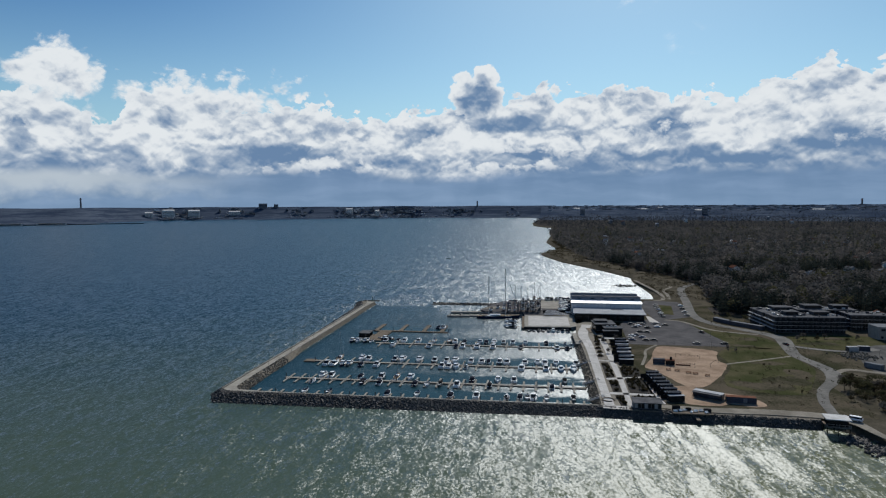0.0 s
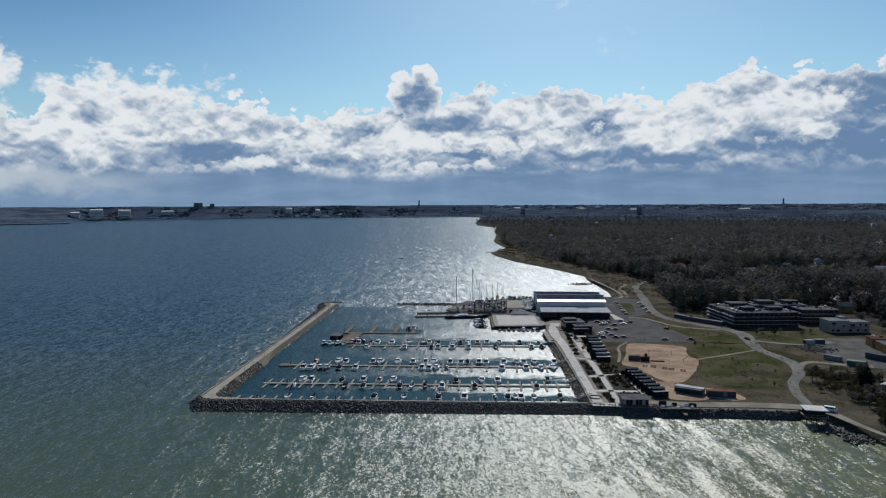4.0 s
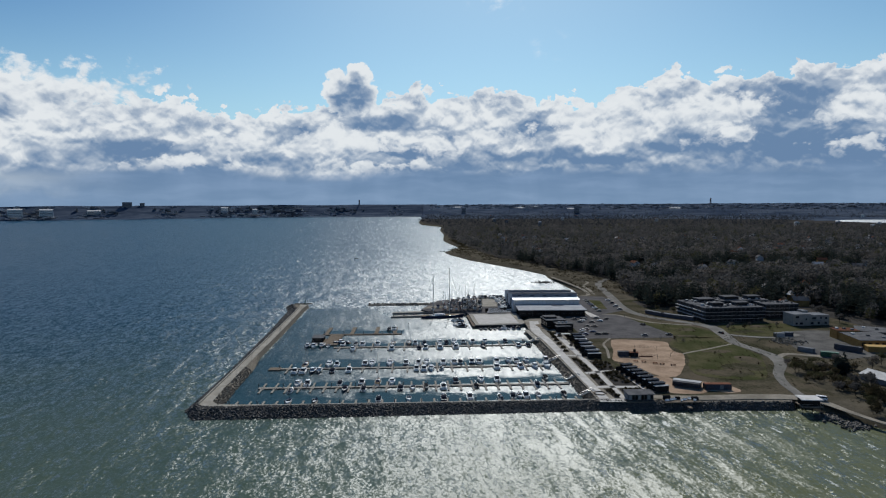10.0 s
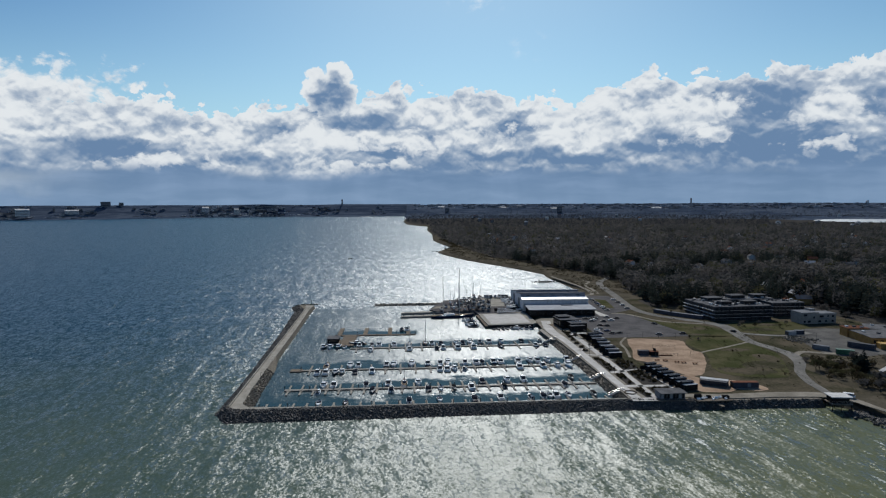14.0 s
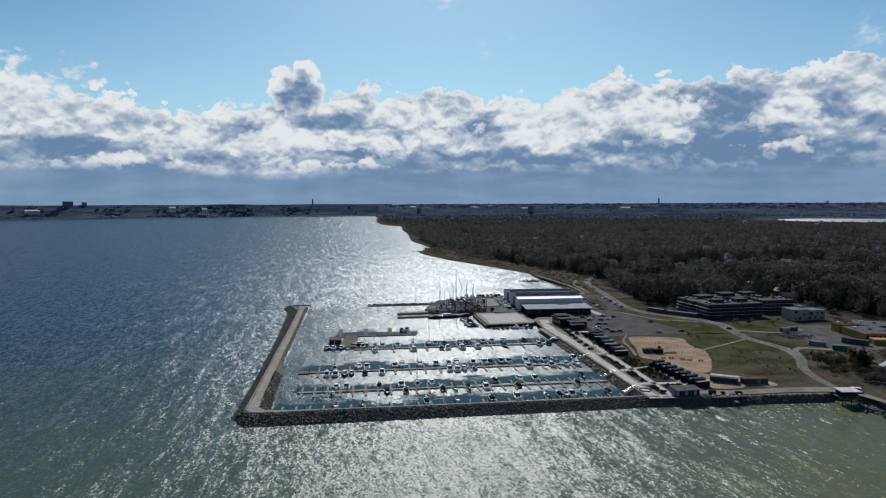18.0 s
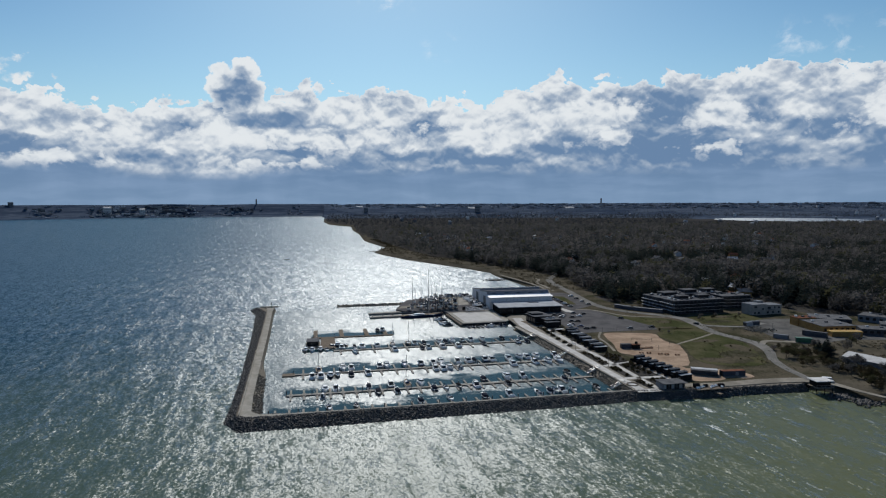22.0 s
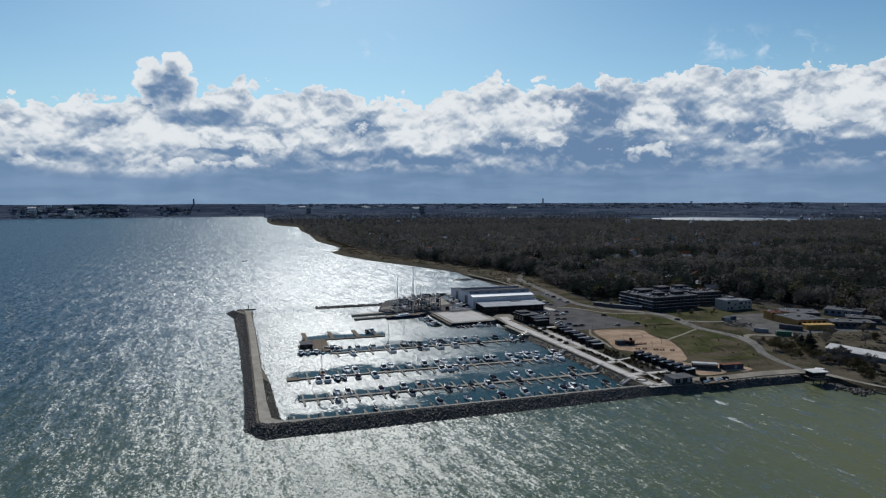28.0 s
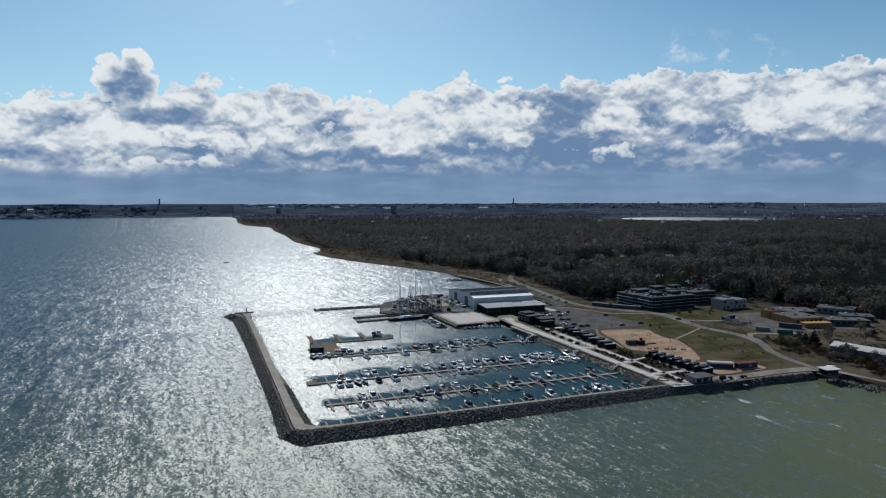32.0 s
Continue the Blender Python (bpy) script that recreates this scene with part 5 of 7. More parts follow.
depot_hall("ochre_hall", 247.5, 378.5, 22, 25, 4.8, "ochre", "roof_grey", -6)
depot_hall("ochre_upper_hall", 244, 396, 13, 9, 5.6, "ochre", "rust", -6)
depot_hall("back_hall", 266, 398, 24, 18, 4.6, "facade", "roof_grey", -30)
depot_hall("dark_hall", 270, 358, 26, 12, 4.0, "facade", "roof_grey", -27)
depot_hall("rear_hall", 304, 394, 24, 17, 4.6, "slab", "roof_grey", -57)
depot_hall("east_hall", 292, 368, 20, 13, 3.8, "facade", "roof_grey", -40)
boxed("yellow_front", "ochre", depot, 243.5, 358.6, 0, 18.5, 5.5, 2.9, turn=-14)
boxed("yellow_band", "yellow", depot, 243.5, 358.6, 2.9, 19, 6.0, 0.55, turn=-14, label="yellow painted roof edge")


def container(label, m, tone, long=6.0, roof=None, wide=2.5, high=2.6):
    c = thing("container", label, "container", m=m)
    boxed("body", tone, c, 0, 0, 0.15, long, wide, high)
    boxed("roof", roof or tone, c, 0, 0, high + 0.15, long + 0.1, wide + 0.1, 0.12)
    for k in range(int(long / 0.6)):
        boxed("rib", tone, c, -long / 2 + 0.3 + 0.6 * k, -wide / 2 - 0.04, 0.3, 0.25, 0.1, high - 0.3)
    for x in (-1, 1):
        for y in (-1, 1):
            boxed("corner_post", "dark_steel", c, x * (long / 2 - 0.05), y * (wide / 2 - 0.05), 0, 0.2, 0.2, high + 0.3)
    boxed("door", "dark_steel", c, -long / 2 - 0.04, 0, 0.3, 0.08, wide * 0.8, high - 0.4)
    return c


bar = container("long dark navy container bar with a pale roof beside the sand", pose(108, 296.6, 3, 0, 0, -30), "navy_steel", 12.5, "roof_plain", 3.4, 2.5)
boxed("awning", "roof_grey", bar, 0, -3.0, 2.5, 12.0, 2.2, 0.12)
for k in range(6):
    boxed("awning_post", "dark_steel", bar, -5.8 + 2.3 * k, -4.0, 0, 0.1, 0.1, 2.5)
store = container("dark navy container store with a rust-red roof", pose(119.8, 291.0, 3, 0, 0, -2), "navy_steel", 12.0, "rust", 3.0, 2.5)
boxed("panel", "slab", store, 1.5, -1.58, 0.5, 1.6, 0.08, 1.9, label="pale door panel")
plate("pad", [(-7, -3), (9, -4), (8, 2.4), (-7, 2.4)], 0.1, 0.2, "concrete", store)
container("long black container beside the depot", pose(225, 362, 3, 0, 0, -53), "navy_steel", 14.0, "roof_grey", 3.0, 3.0)
container("green steel container in the yard", pose(206.3, 348.7, 3, 0, 0, -27), "green_steel", 9.0, None, 2.6, 2.6)
container("weathered grey-brown site container in the yard", pose(200.4, 361, 3, 0, 0, -47), "slab", 8.5, None, 2.5, 2.4)
container("grey site cabin with a small roof", pose(206, 401, 3, 0, 0, 10), "sheet_wall", 6.0, "navy_steel", 3.0, 2.6)
container("dark blue site cabin", pose(213, 404, 3, 0, 0, -4), "navy_steel", 6.0, None, 2.6, 2.4)
container("dark navy changing cabin on the sand", pose(95.2, 357, 3, 0, 0, -4), "navy_steel", 6.0, "roof_grey", 2.6, 2.5)

# heap of building rubble near the cabins
def rubble_spots():
    r = random.Random(31)
    for _ in range(170):
        yield r.gauss(204, 5), r.gauss(388, 4), 3.2, r.uniform(0.6, 1.9), r


tagged(stone_heap("rubble_heap", rubble_spots(), "rubble", None, "heap of broken grey rubble and planks"), "", "rubble")

greenhouse = thing("storage_tent", "long low hall with a pale translucent roof", "hall", m=pose(205.5, 286, 3, 0, 0, -74))
boxed("wall", "slab", greenhouse, 0, 0, 0, 44, 11, 2.6)
for side in (-1, 1):
    for k in range(14):
        bm = bmesh.new()
        xa, xb = -22.2 + 44.4 * k / 14, -22.2 + 44.4 * (k + 1) / 14 - 0.06
        v = [bm.verts.new(p) for p in ((xa, side * 6, 2.5), (xb, side * 6, 2.5), (xb, 0, 4.6), (xa, 0, 4.6), (xa, side * 6, 2.62), (xb, side * 6, 2.62), (xb, 0, 4.72), (xa, 0, 4.72))]
        for q in ((0, 1, 2, 3), (4, 5, 6, 7), (0, 1, 5, 4), (1, 2, 6, 5), (2, 3, 7, 6), (3, 0, 4, 7)):
            bm.faces.new([v[j] for j in q])
        bmesh.ops.recalc_face_normals(bm, faces=bm.faces)
        part("roof_sheet", bm, "tent", greenhouse)

kiosk = thing("lifeguard_hut", "pale-roofed dark hut on stilts over the shore rocks", "hut", m=pose(147.5, 265.5, 3.2, 0, 0, -6))
boxed("floor", "timber", kiosk, 0, 0, 0, 8.6, 7.0, 0.3)
boxed("wall", "black_wood", kiosk, 0, 0.5, 0.3, 7.0, 5.0, 2.6)
boxed("roof", "tent", kiosk, 0, 0.2, 2.95, 8.8, 7.2, 0.35, bevel=0.06)
for k in range(3):
    for s in (-1, 1):
        tubed("stilt", "black_wood", kiosk, (-3.8 + 3.8 * k, s * 3.0, -3.4), (-3.8 + 3.8 * k, s * 3.0, 0.1), 0.16)
for k in range(3):
    boxed("window", "dark_glass", kiosk, -2.2 + 2.2 * k, -2.03, 1.0, 1.6, 0.1, 1.3)
for k in range(5):
    boxed("rail_post", "steel", kiosk, -4.1 + 2.05 * k, -3.4, 0.3, 0.06, 0.06, 1.0)
boxed("rail", "steel", kiosk, 0, -3.4, 1.3, 8.4, 0.07, 0.07)

# ---------------------------------------------------------------- woodland houses


def house(label, m, w, d, roof_mat, wall_mat):
    h = thing("house", label, "house", "houses in the woodland", m)
    boxed("wall", wall_mat, h, 0, 0, 0, w, d, 5.2)
    bm = bmesh.new()
    for s in (-1, 1):
        v = [bm.verts.new(p) for p in ((-w / 2 - 0.5, s * (d / 2 + 0.5), 5.0), (w / 2 + 0.5, s * (d / 2 + 0.5), 5.0), (w / 2 + 0.5, 0, 8.0), (-w / 2 - 0.5, 0, 8.0))]
        u = [bm.verts.new(q.co + Vector((0, 0, 0.25))) for q in v]
        bm.faces.new(v)
        bm.faces.new(u)
        for i in range(4):
            bm.faces.new((v[i], v[(i + 1) % 4], u[(i + 1) % 4], u[i]))
    bmesh.ops.recalc_face_normals(bm, faces=bm.faces)
    part("roof", bm, roof_mat, h)
    bm = bmesh.new()
    for x in (-w / 2 + 0.1, w / 2 - 0.1):
        bm.faces.new([bm.verts.new(p) for p in ((x, -d / 2, 5.2), (x, d / 2, 5.2), (x, 0, 7.9))])
    part("gable", bm, wall_mat, h)
    boxed("chimney", "rust", h, w * 0.2, 0.8, 7.0, 0.7, 0.7, 2.2)
    for k in range(3):
        boxed("window", "dark_glass", h, w * (k - 1) * 0.3, -d / 2 - 0.03, 1.0, 1.2, 0.1, 1.4)
        boxed("window", "dark_glass", h, w * (k - 1) * 0.3, -d / 2 - 0.03, 3.4, 1.2, 0.1, 1.2)
    return h


r = random.Random(77)
HOUSES = [(298, 548), (285, 520), (262, 500), (320, 530), (330, 575), (300, 600), (345, 620)]
for _ in range(1500):
    if len(HOUSES) > 92:
        break
    y = 760 + 900 * r.random() ** 1.4
    x = bank(TREES, y) + 70 + r.random() * (y * 0.62)
    if all((x - a) ** 2 + (y - b) ** 2 > 28 ** 2 for a, b in HOUSES):
        HOUSES.append((x, y))
protos = {}
for i, (x, y) in enumerate(HOUSES):
    roof = "white_wall" if i == 0 else r.choice(("slab", "roof_plain", "roof_grey", "rust", "roof_grey", "slab"))
    wall = r.choice(("white_wall", "slab", "ochre", "white_wall"))
    m = pose(x, y, lie(x, y) - 0.1, 0, 0, r.uniform(0, 180))
    word = {"roof_plain": "pale grey", "sheet": "pale metal", "roof_grey": "grey", "rust": "rust-red", "slab": "light grey", "white_wall": "white"}[roof]
    if (roof, wall) in protos:
        copy_thing(protos[roof, wall], m)
    else:
        protos[roof, wall] = house("house with a %s pitched roof among trees" % word, m, 12, 8.5, roof, wall)

# ---------------------------------------------------------------- woodland
class Grove:
    """Gathers many trees into plain lists for one mesh."""

    def __init__(self):
        self.verts, self.faces, self.count = [], [], 0

    def add(self, verts, faces):
        self.verts.append(verts)
        self.faces.append(faces + self.count)
        self.count += len(verts)

    def put(self, name, material, label):
        v, f = np.concatenate(self.verts), np.concatenate(self.faces)
        me = bpy.data.meshes.new(name)
        me.vertices.add(len(v))
        me.vertices.foreach_set("co", v.astype(np.float32).ravel())
        me.loops.add(len(f) * 3)
        me.loops.foreach_set("vertex_index", f.astype(np.int32).ravel())
        me.polygons.add(len(f))
        me.polygons.foreach_set("loop_start", np.arange(0, len(f) * 3, 3, dtype=np.int32))
        me.update(calc_edges=True)
        me.materials.append(M[material])
        return tagged(new(name, me), label, "woodland", "", "stuff")


rng = np.random.default_rng(5)


def crown_shape(kind, blades, seed):
    """Unit crown (height 1) of separate blades; a different outline for each kind of tree."""
    q = np.random.default_rng(seed)
    t = q.random(blades)
    if kind == "needle":
        z = 0.12 + 0.88 * t
        rad = 0.24 * (1.02 - z) ** 0.8 * q.uniform(0.35, 1.0, blades) ** 0.5
        size = 0.10 * (1.15 - z)
        lean = 0.5
    else:
        z = 0.28 + 0.72 * t
        rad = 0.33 * np.sqrt(np.clip(1 - ((z - 0.62) / 0.42) ** 2, 0.05, 1)) * q.uniform(0.3, 1.05, blades) ** 0.5
        size = (0.085 if blades < 80 else 0.062) * np.ones(blades)
        lean = 1.0
    ang = q.uniform(0, 2 * np.pi, blades)
    centre = np.stack([rad * np.cos(ang), rad * np.sin(ang), z], 1)
    tri = q.normal(0, 1, (blades, 3, 3)) * size[:, None, None] * (1.0, 1.0, lean)
    return (centre[:, None, :] + tri).reshape(-1, 3), np.arange(blades * 3).reshape(-1, 3)


def trunk_shape():
    a = np.linspace(0, 2 * np.pi, 4)[:3]
    low = np.stack([0.018 * np.cos(a), 0.018 * np.sin(a), np.full(3, -0.03)], 1)
    v = np.concatenate([low, [[0, 0, 0.9]]])
    return v, np.array([[0, 1, 3], [1, 2, 3], [2, 0, 3]])


def plant(groves, trunks, xs, ys, blades, shares, tall):
    shapes = {k: [crown_shape(k, blades, 40 + i) for i in range(7)] for k in groves}
    tv, tf = trunk_shape()
    kinds = list(groves)
    pick = rng.choice(len(kinds), len(xs), p=shares)
    # conifers stand in patches
    pick = [1 if noise.noise((x / 110, y / 110, 12)) + 0.5 * noise.noise((x / 34, y / 34, 2)) > (0.20 if y > 1000 else -0.02) and rng.random() < 0.8 else (0 if k == 1 and rng.random() < 0.6 else k) for x, y, k in zip(xs, ys, pick)]
    for x, y, k in zip(xs, ys, pick):
        kind = kinds[k]
        high = rng.uniform(*tall) * (1.3 if kind == "needle" else 1.0)
        wide = high * rng.uniform(0.75, 1.2)
        a = rng.uniform(0, 6.283)
        v, f = shapes[kind][rng.integers(7)]
        turn = np.array([[np.cos(a) * wide, -np.sin(a) * wide, 0], [np.sin(a) * wide, np.cos(a) * wide, 0], [0, 0, high]])
        at = np.array([x, y, lie(x, y)])
        groves[kind].add(v @ turn.T + at, f)
        if trunks is not None:
            trunks.add(tv @ turn.T + at, tf)


def open_view(x, y):
    """Clearings, and the low ground before the lake."""
    u = (x - LAKE[0]) * 0.79 - (y - LAKE[1]) * 0.61
    v = (x - LAKE[0]) * 0.61 + (y - LAKE[1]) * 0.79
    if abs(u) < 430 and -800 < v < 400:
        return False
    return noise.noise((x / 60, y / 60, 4)) + 0.5 * noise.noise((x / 24, y / 24, 6)) < 0.52


def in_garden(x, y):
    """Open ground before a house, longer where the plot opens to the south."""
    for k, (a, b) in enumerate(HOUSES):
        deep = 75 if k % 3 == 0 else 40 if k % 3 == 1 else 14
        if -deep < y - b < 14 and abs(x - a - (y - b) * (a + 30) / b) < 14:
            return True
    return False


def wood_spots(y0, y1, spacing, depth):
    xs, ys = [], []
    y = y0
    while y < y1:
        step = spacing * (y / y0) ** 0.5
        x = bank(TREES, y) + 3 + rng.uniform(0, step)
        far = depth(y)
        while x < far:
            jx, jy = x + rng.uniform(-0.5, 0.5) * step, y + rng.uniform(-0.5, 0.5) * step
            if not in_garden(jx, jy) and not (170 < jx < 262 and jy < 512) and open_view(jx, jy):
                xs.append(jx)
                ys.append(jy)
            x += step * rng.uniform(0.75, 1.25)
        y += step * 0.9
    return xs, ys


near = {"twig": Grove(), "needle": Grove(), "budding": Grove()}
stems = Grove()
xs, ys = wood_spots(516, 980, 6.6, lambda y: y * 1.35 + 60)
plant(near, stems, xs, ys, 96, (0.68, 0.22, 0.10), (10, 17))
# wood behind the depot and along the right shore
xs = rng.uniform(292, 520, 1500)
ys = rng.uniform(300, 560, 1500)
keep = xs > 330 - 0.25 * (ys - 300)
plant(near, stems, xs[keep], ys[keep], 96, (0.55, 0.30, 0.15), (10, 18))
xs, ys = wood_spots(985, 2100, 12.5, lambda y: y * 1.4)
plant(near, None, xs, ys, 30, (0.70, 0.23, 0.07), (11, 18))
xs, ys = wood_spots(2110, 4500, 20.0, lambda y: min(y * 1.5, math.sqrt(max(4750 ** 2 - y * y, 1))))
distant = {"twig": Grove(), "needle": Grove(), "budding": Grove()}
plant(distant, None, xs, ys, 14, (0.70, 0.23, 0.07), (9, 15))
# leafless trees out here get the colour with haze painted in
for kind, word in (("twig", "haze-tinted leafless"), ("needle", "dark conifer")):
    distant[kind].put("distant_woodland", "hazed_wood" if kind == "twig" else "needle", "%s woodland in the far distance" % word)
near["twig"].put("bare_woodland", "twig", "bare brown deciduous woodland in early spring")
near["needle"].put("conifer_woodland", "needle", "dark green conifers among the bare woodland")
near["budding"].put("budding_woodland", "budding", "budding yellow-green trees along the wood edge")
stems.put("woodland_trunks", "bark", "trunks of the woodland trees")

# ---------------------------------------------------------------- pontoons


def pier(label, a, b, wide, fingers, long_n, long_s, group="pontoons in the basin", tone="pontoon", finger_wide=0.95):
    """A floating pier from a to b with fingers at given places along x."""
    a, b = Vector(a), Vector(b)
    way = (b - a).normalized()
    turn = math.degrees(math.atan2(way.y, way.x))
    p = thing("pontoon", label, "pontoon", group, pose(a.x, a.y, 0, 0, 0, turn))
    total = (b - a).length
    n = max(1, round(total / 12))
    for i in range(n):
        boxed("section", tone, p, total * (i + 0.5) / n, 0, 0.05, total / n - 0.12, wide, 0.55, bevel=0.05)
        boxed("fender_strip", "rubber", p, total * (i + 0.5) / n, -wide / 2 - 0.05, 0.3, total / n - 0.2, 0.12, 0.2)
    for i in range(n + 1):
        tubed("mooring_post", "dark_steel", p, (total * i / n, wide / 2 + 0.25, -1), (total * i / n, wide / 2 + 0.25, 2.4), 0.2, sides=6)
    for x in fingers:
        for side, long in ((1, long_n), (-1, long_s)):
            if not long:
                continue
            f = boxed("finger", tone, p, x, side * (wide / 2 + long / 2), 0.08, finger_wide, long, 0.42, bevel=0.05)
            boxed("finger_base", tone, f, x, side * (wide / 2 + 0.5), 0.1, finger_wide * 2.4, 1.0, 0.4, taper=0.7)
            tubed("float", "rubber", f, (x, side * (wide / 2 + long - 1.2), -0.3), (x, side * (wide / 2 + long - 0.2), -0.3), 0.5, sides=6)
    for i in range(max(2, int(total / 24))):
        box_x = total * (i + 0.5) / max(2, int(total / 24))
        boxed("service_post", "white_wall", p, box_x, 0.7, 0.6, 0.25, 0.25, 1.1)
    return p


def span(start, step, end, origin):
    out = []
    while start < end:
        out.append(start - origin)
        start += step
    return out


pier("long pale pontoon along the inner side of the breakwater", (-102.5, 283.3), (57, 289.6), 2.3, span(-100, 5.95, 56, -102.5), 5.4, 0)
pier("pale floating pontoon with short fingers on both sides", (-97, 311), (56, 317), 2.2, span(-95, 6.05, 55, -97), 7.4, 7.0)
pier("pale floating pontoon with boats moored on both sides", (-96, 348), (53, 353.4), 2.3, span(-91, 8.1, 52, -96), 9.0, 8.2)
pier("pale floating pontoon below the quay with boats on both sides", (-75, 399.5), (50, 405), 2.3, span(-71, 10.1, 49, -75), 10.5, 8.6)
pier("short brown timber pontoon with wide guest fingers", (-88, 440.2), (-35, 441.6), 2.6, [1.0, 18.4, 35.2, 48.0], 24.0, 0, tone="timber", finger_wide=2.8)
boxed("square_head", "timber", bpy.data.objects["pontoon.002"], -2.4, 0.2, 0.05, 6.4, 5.4, 0.6, bevel=0.05)
event_deck = thing("event_deck", "wide brown timber deck joining two pontoons", "deck", m=pose(-78.6, 422.5, 0, 0, 0, 1))
for k in range(10):
    boxed("plank_bay", "timber", event_deck, 0, -16.0 + 3.3 * k + 1.4, 0.05, 9.0, 3.22, 0.65)
for sx in (-4.2, 4.2):
    for k in range(5):
        tubed("post", "dark_steel", event_deck, (sx, -15 + 7.5 * k, 0.6), (sx, -15 + 7.5 * k, 1.7), 0.07, sides=6)
houseboat = thing("houseboat", "dark floating sauna house with a flat roof moored at the deck", "houseboat", m=pose(-88.0, 419, 0, 0, 0, 2))
boxed("raft", "timber", houseboat, 0, 0, 0.1, 9, 15, 0.5, bevel=0.06)
boxed("cabin", "black_wood", houseboat, 0, 1.0, 0.6, 7.0, 9.5, 2.6)
boxed("roof", "roof_grey", houseboat, 0, 1.0, 3.2, 8.0, 10.8, 0.25, bevel=0.05)
boxed("window", "dark_glass", houseboat, 0, -3.8, 1.1, 4.5, 0.1, 1.6)
boxed("side_window", "dark_glass", houseboat, -3.54, 2.0, 1.1, 0.1, 4.0, 1.4)
tubed("stove_pipe", "steel", houseboat, (2, 4, 3.4), (2, 4, 4.6), 0.15)


def gangway(a, b):
    a, b = Vector(a), Vector(b)
    w = b - a
    turn = math.degrees(math.atan2(w.y, w.x))
    gw = thing("gangway", "white metal gangway down to a pontoon", "gangway", "gangways", pose(a.x, a.y, a.z, 0, -math.degrees(math.atan2(w.z, w.xy.length)), turn))
    long = w.length
    boxed("deck", "slab", gw, long / 2, 0, 0, long, 1.6, 0.15)
    for s in (-0.8, 0.8):
        boxed("handrail", "steel", gw, long / 2, s, 1.0, long, 0.07, 0.07)
        boxed("side_panel", "sheet_wall", gw, long / 2, s, 0.15, long, 0.04, 0.3)
        for k in range(4):
            boxed("stanchion", "steel", gw, long * (k + 0.5) / 4, s, 0.1, 0.06, 0.06, 0.95)


gangway((55.5, 289.6, 0.7), (63.5, 292.5, 3.0))
gangway((54.5, 317, 0.7), (62.6, 320, 3.0))
gangway((51.5, 353.4, 0.7), (59.8, 357, 3.0))
gangway((48.5, 405, 0.7), (56.0, 407.5, 3.0))

# ---------------------------------------------------------------- boats


def hull_mesh(long, wide, free, sharp=2.2, stern=0.86, keel=0.45):
    """A lofted hull with its bow to +y and the waterline at z = 0."""
    bm = bmesh.new()
    rings = []
    for i in range(10):
        s = i / 9
        w = wide / 2 * (stern + (1 - stern) * min(1, s / 0.35)) * (1 - max(0.0, (s - 0.42) / 0.58) ** sharp)
        w = max(w, 0.02)
        y = (s - 0.5) * long
        h = free * (1 + 0.35 * s * s)
        flare = y + (0.05 * long * s ** 3)
        ring = [(0, y, -keel * (1 - s ** 3)), (w * 0.8, y, -0.12), (w * 0.93, y + 0.5 * (flare - y), h * 0.5), (w, flare, h), (w * 0.93, flare, h + 0.05)]
        pts = ring + [(-x, yy, z) for x, yy, z in reversed(ring[1:])]
        rings.append([bm.verts.new(p) for p in pts])
    n = len(rings[0])
    for a, b in zip(rings, rings[1:]):
        for i in range(n):
            if i != 4:
                bm.faces.new((a[i], a[(i + 1) % n], b[(i + 1) % n], b[i]))
    bm.faces.new(rings[0])
    bmesh.ops.recalc_face_normals(bm, faces=bm.faces)
    return bm


def deck_mesh(long, wide, free, sharp=2.2, stern=0.86, lift=0.0, trim=0.9, start=0.0, stop=1.0):
    """The deck inside the hull's edge, from start to stop along its length."""
    bm = bmesh.new()
    rows_ = []
    for i in range(9):
        s = start + (stop - start) * i / 8
        w = max(wide / 2 * (stern + (1 - stern) * min(1, s / 0.35)) * (1 - max(0.0, (s - 0.42) / 0.58) ** sharp) * trim, 0.01)
        y = (s - 0.5) * long + 0.05 * long * s ** 3
        h = free * (1 + 0.35 * s * s) + lift
        rows_.append([bm.verts.new(p) for p in ((-w, y, h), (0, y, h + 0.06), (w, y, h))])
    for a, b in zip(rows_, rows_[1:]):
        for i in (0, 1):
            bm.faces.new((a[i], a[i + 1], b[i + 1], b[i]))
    bmesh.ops.recalc_face_normals(bm, faces=bm.faces)
    geom = bmesh.ops.solidify(bm, geom=bm.faces[:], thickness=0.06)
    return bm


def outboard(parent, y, x=0.0):
    boxed("outboard", "rubber", parent, x, y, 0.5, 0.42, 0.55, 0.75, bevel=0.1, taper=0.8, label="black outboard motor")
    boxed("outboard_leg", "dark_steel", parent, x, y + 0.05, -0.5, 0.16, 0.3, 1.1)


def fenders(parent, wide):
    for k, y in enumerate((-1.6, 0.6)):
        tubed("fender", "navy" if k else "gelcoat", parent, (wide / 2 + 0.12, y, 0.15), (wide / 2 + 0.12, y, 0.75), 0.12, sides=6)


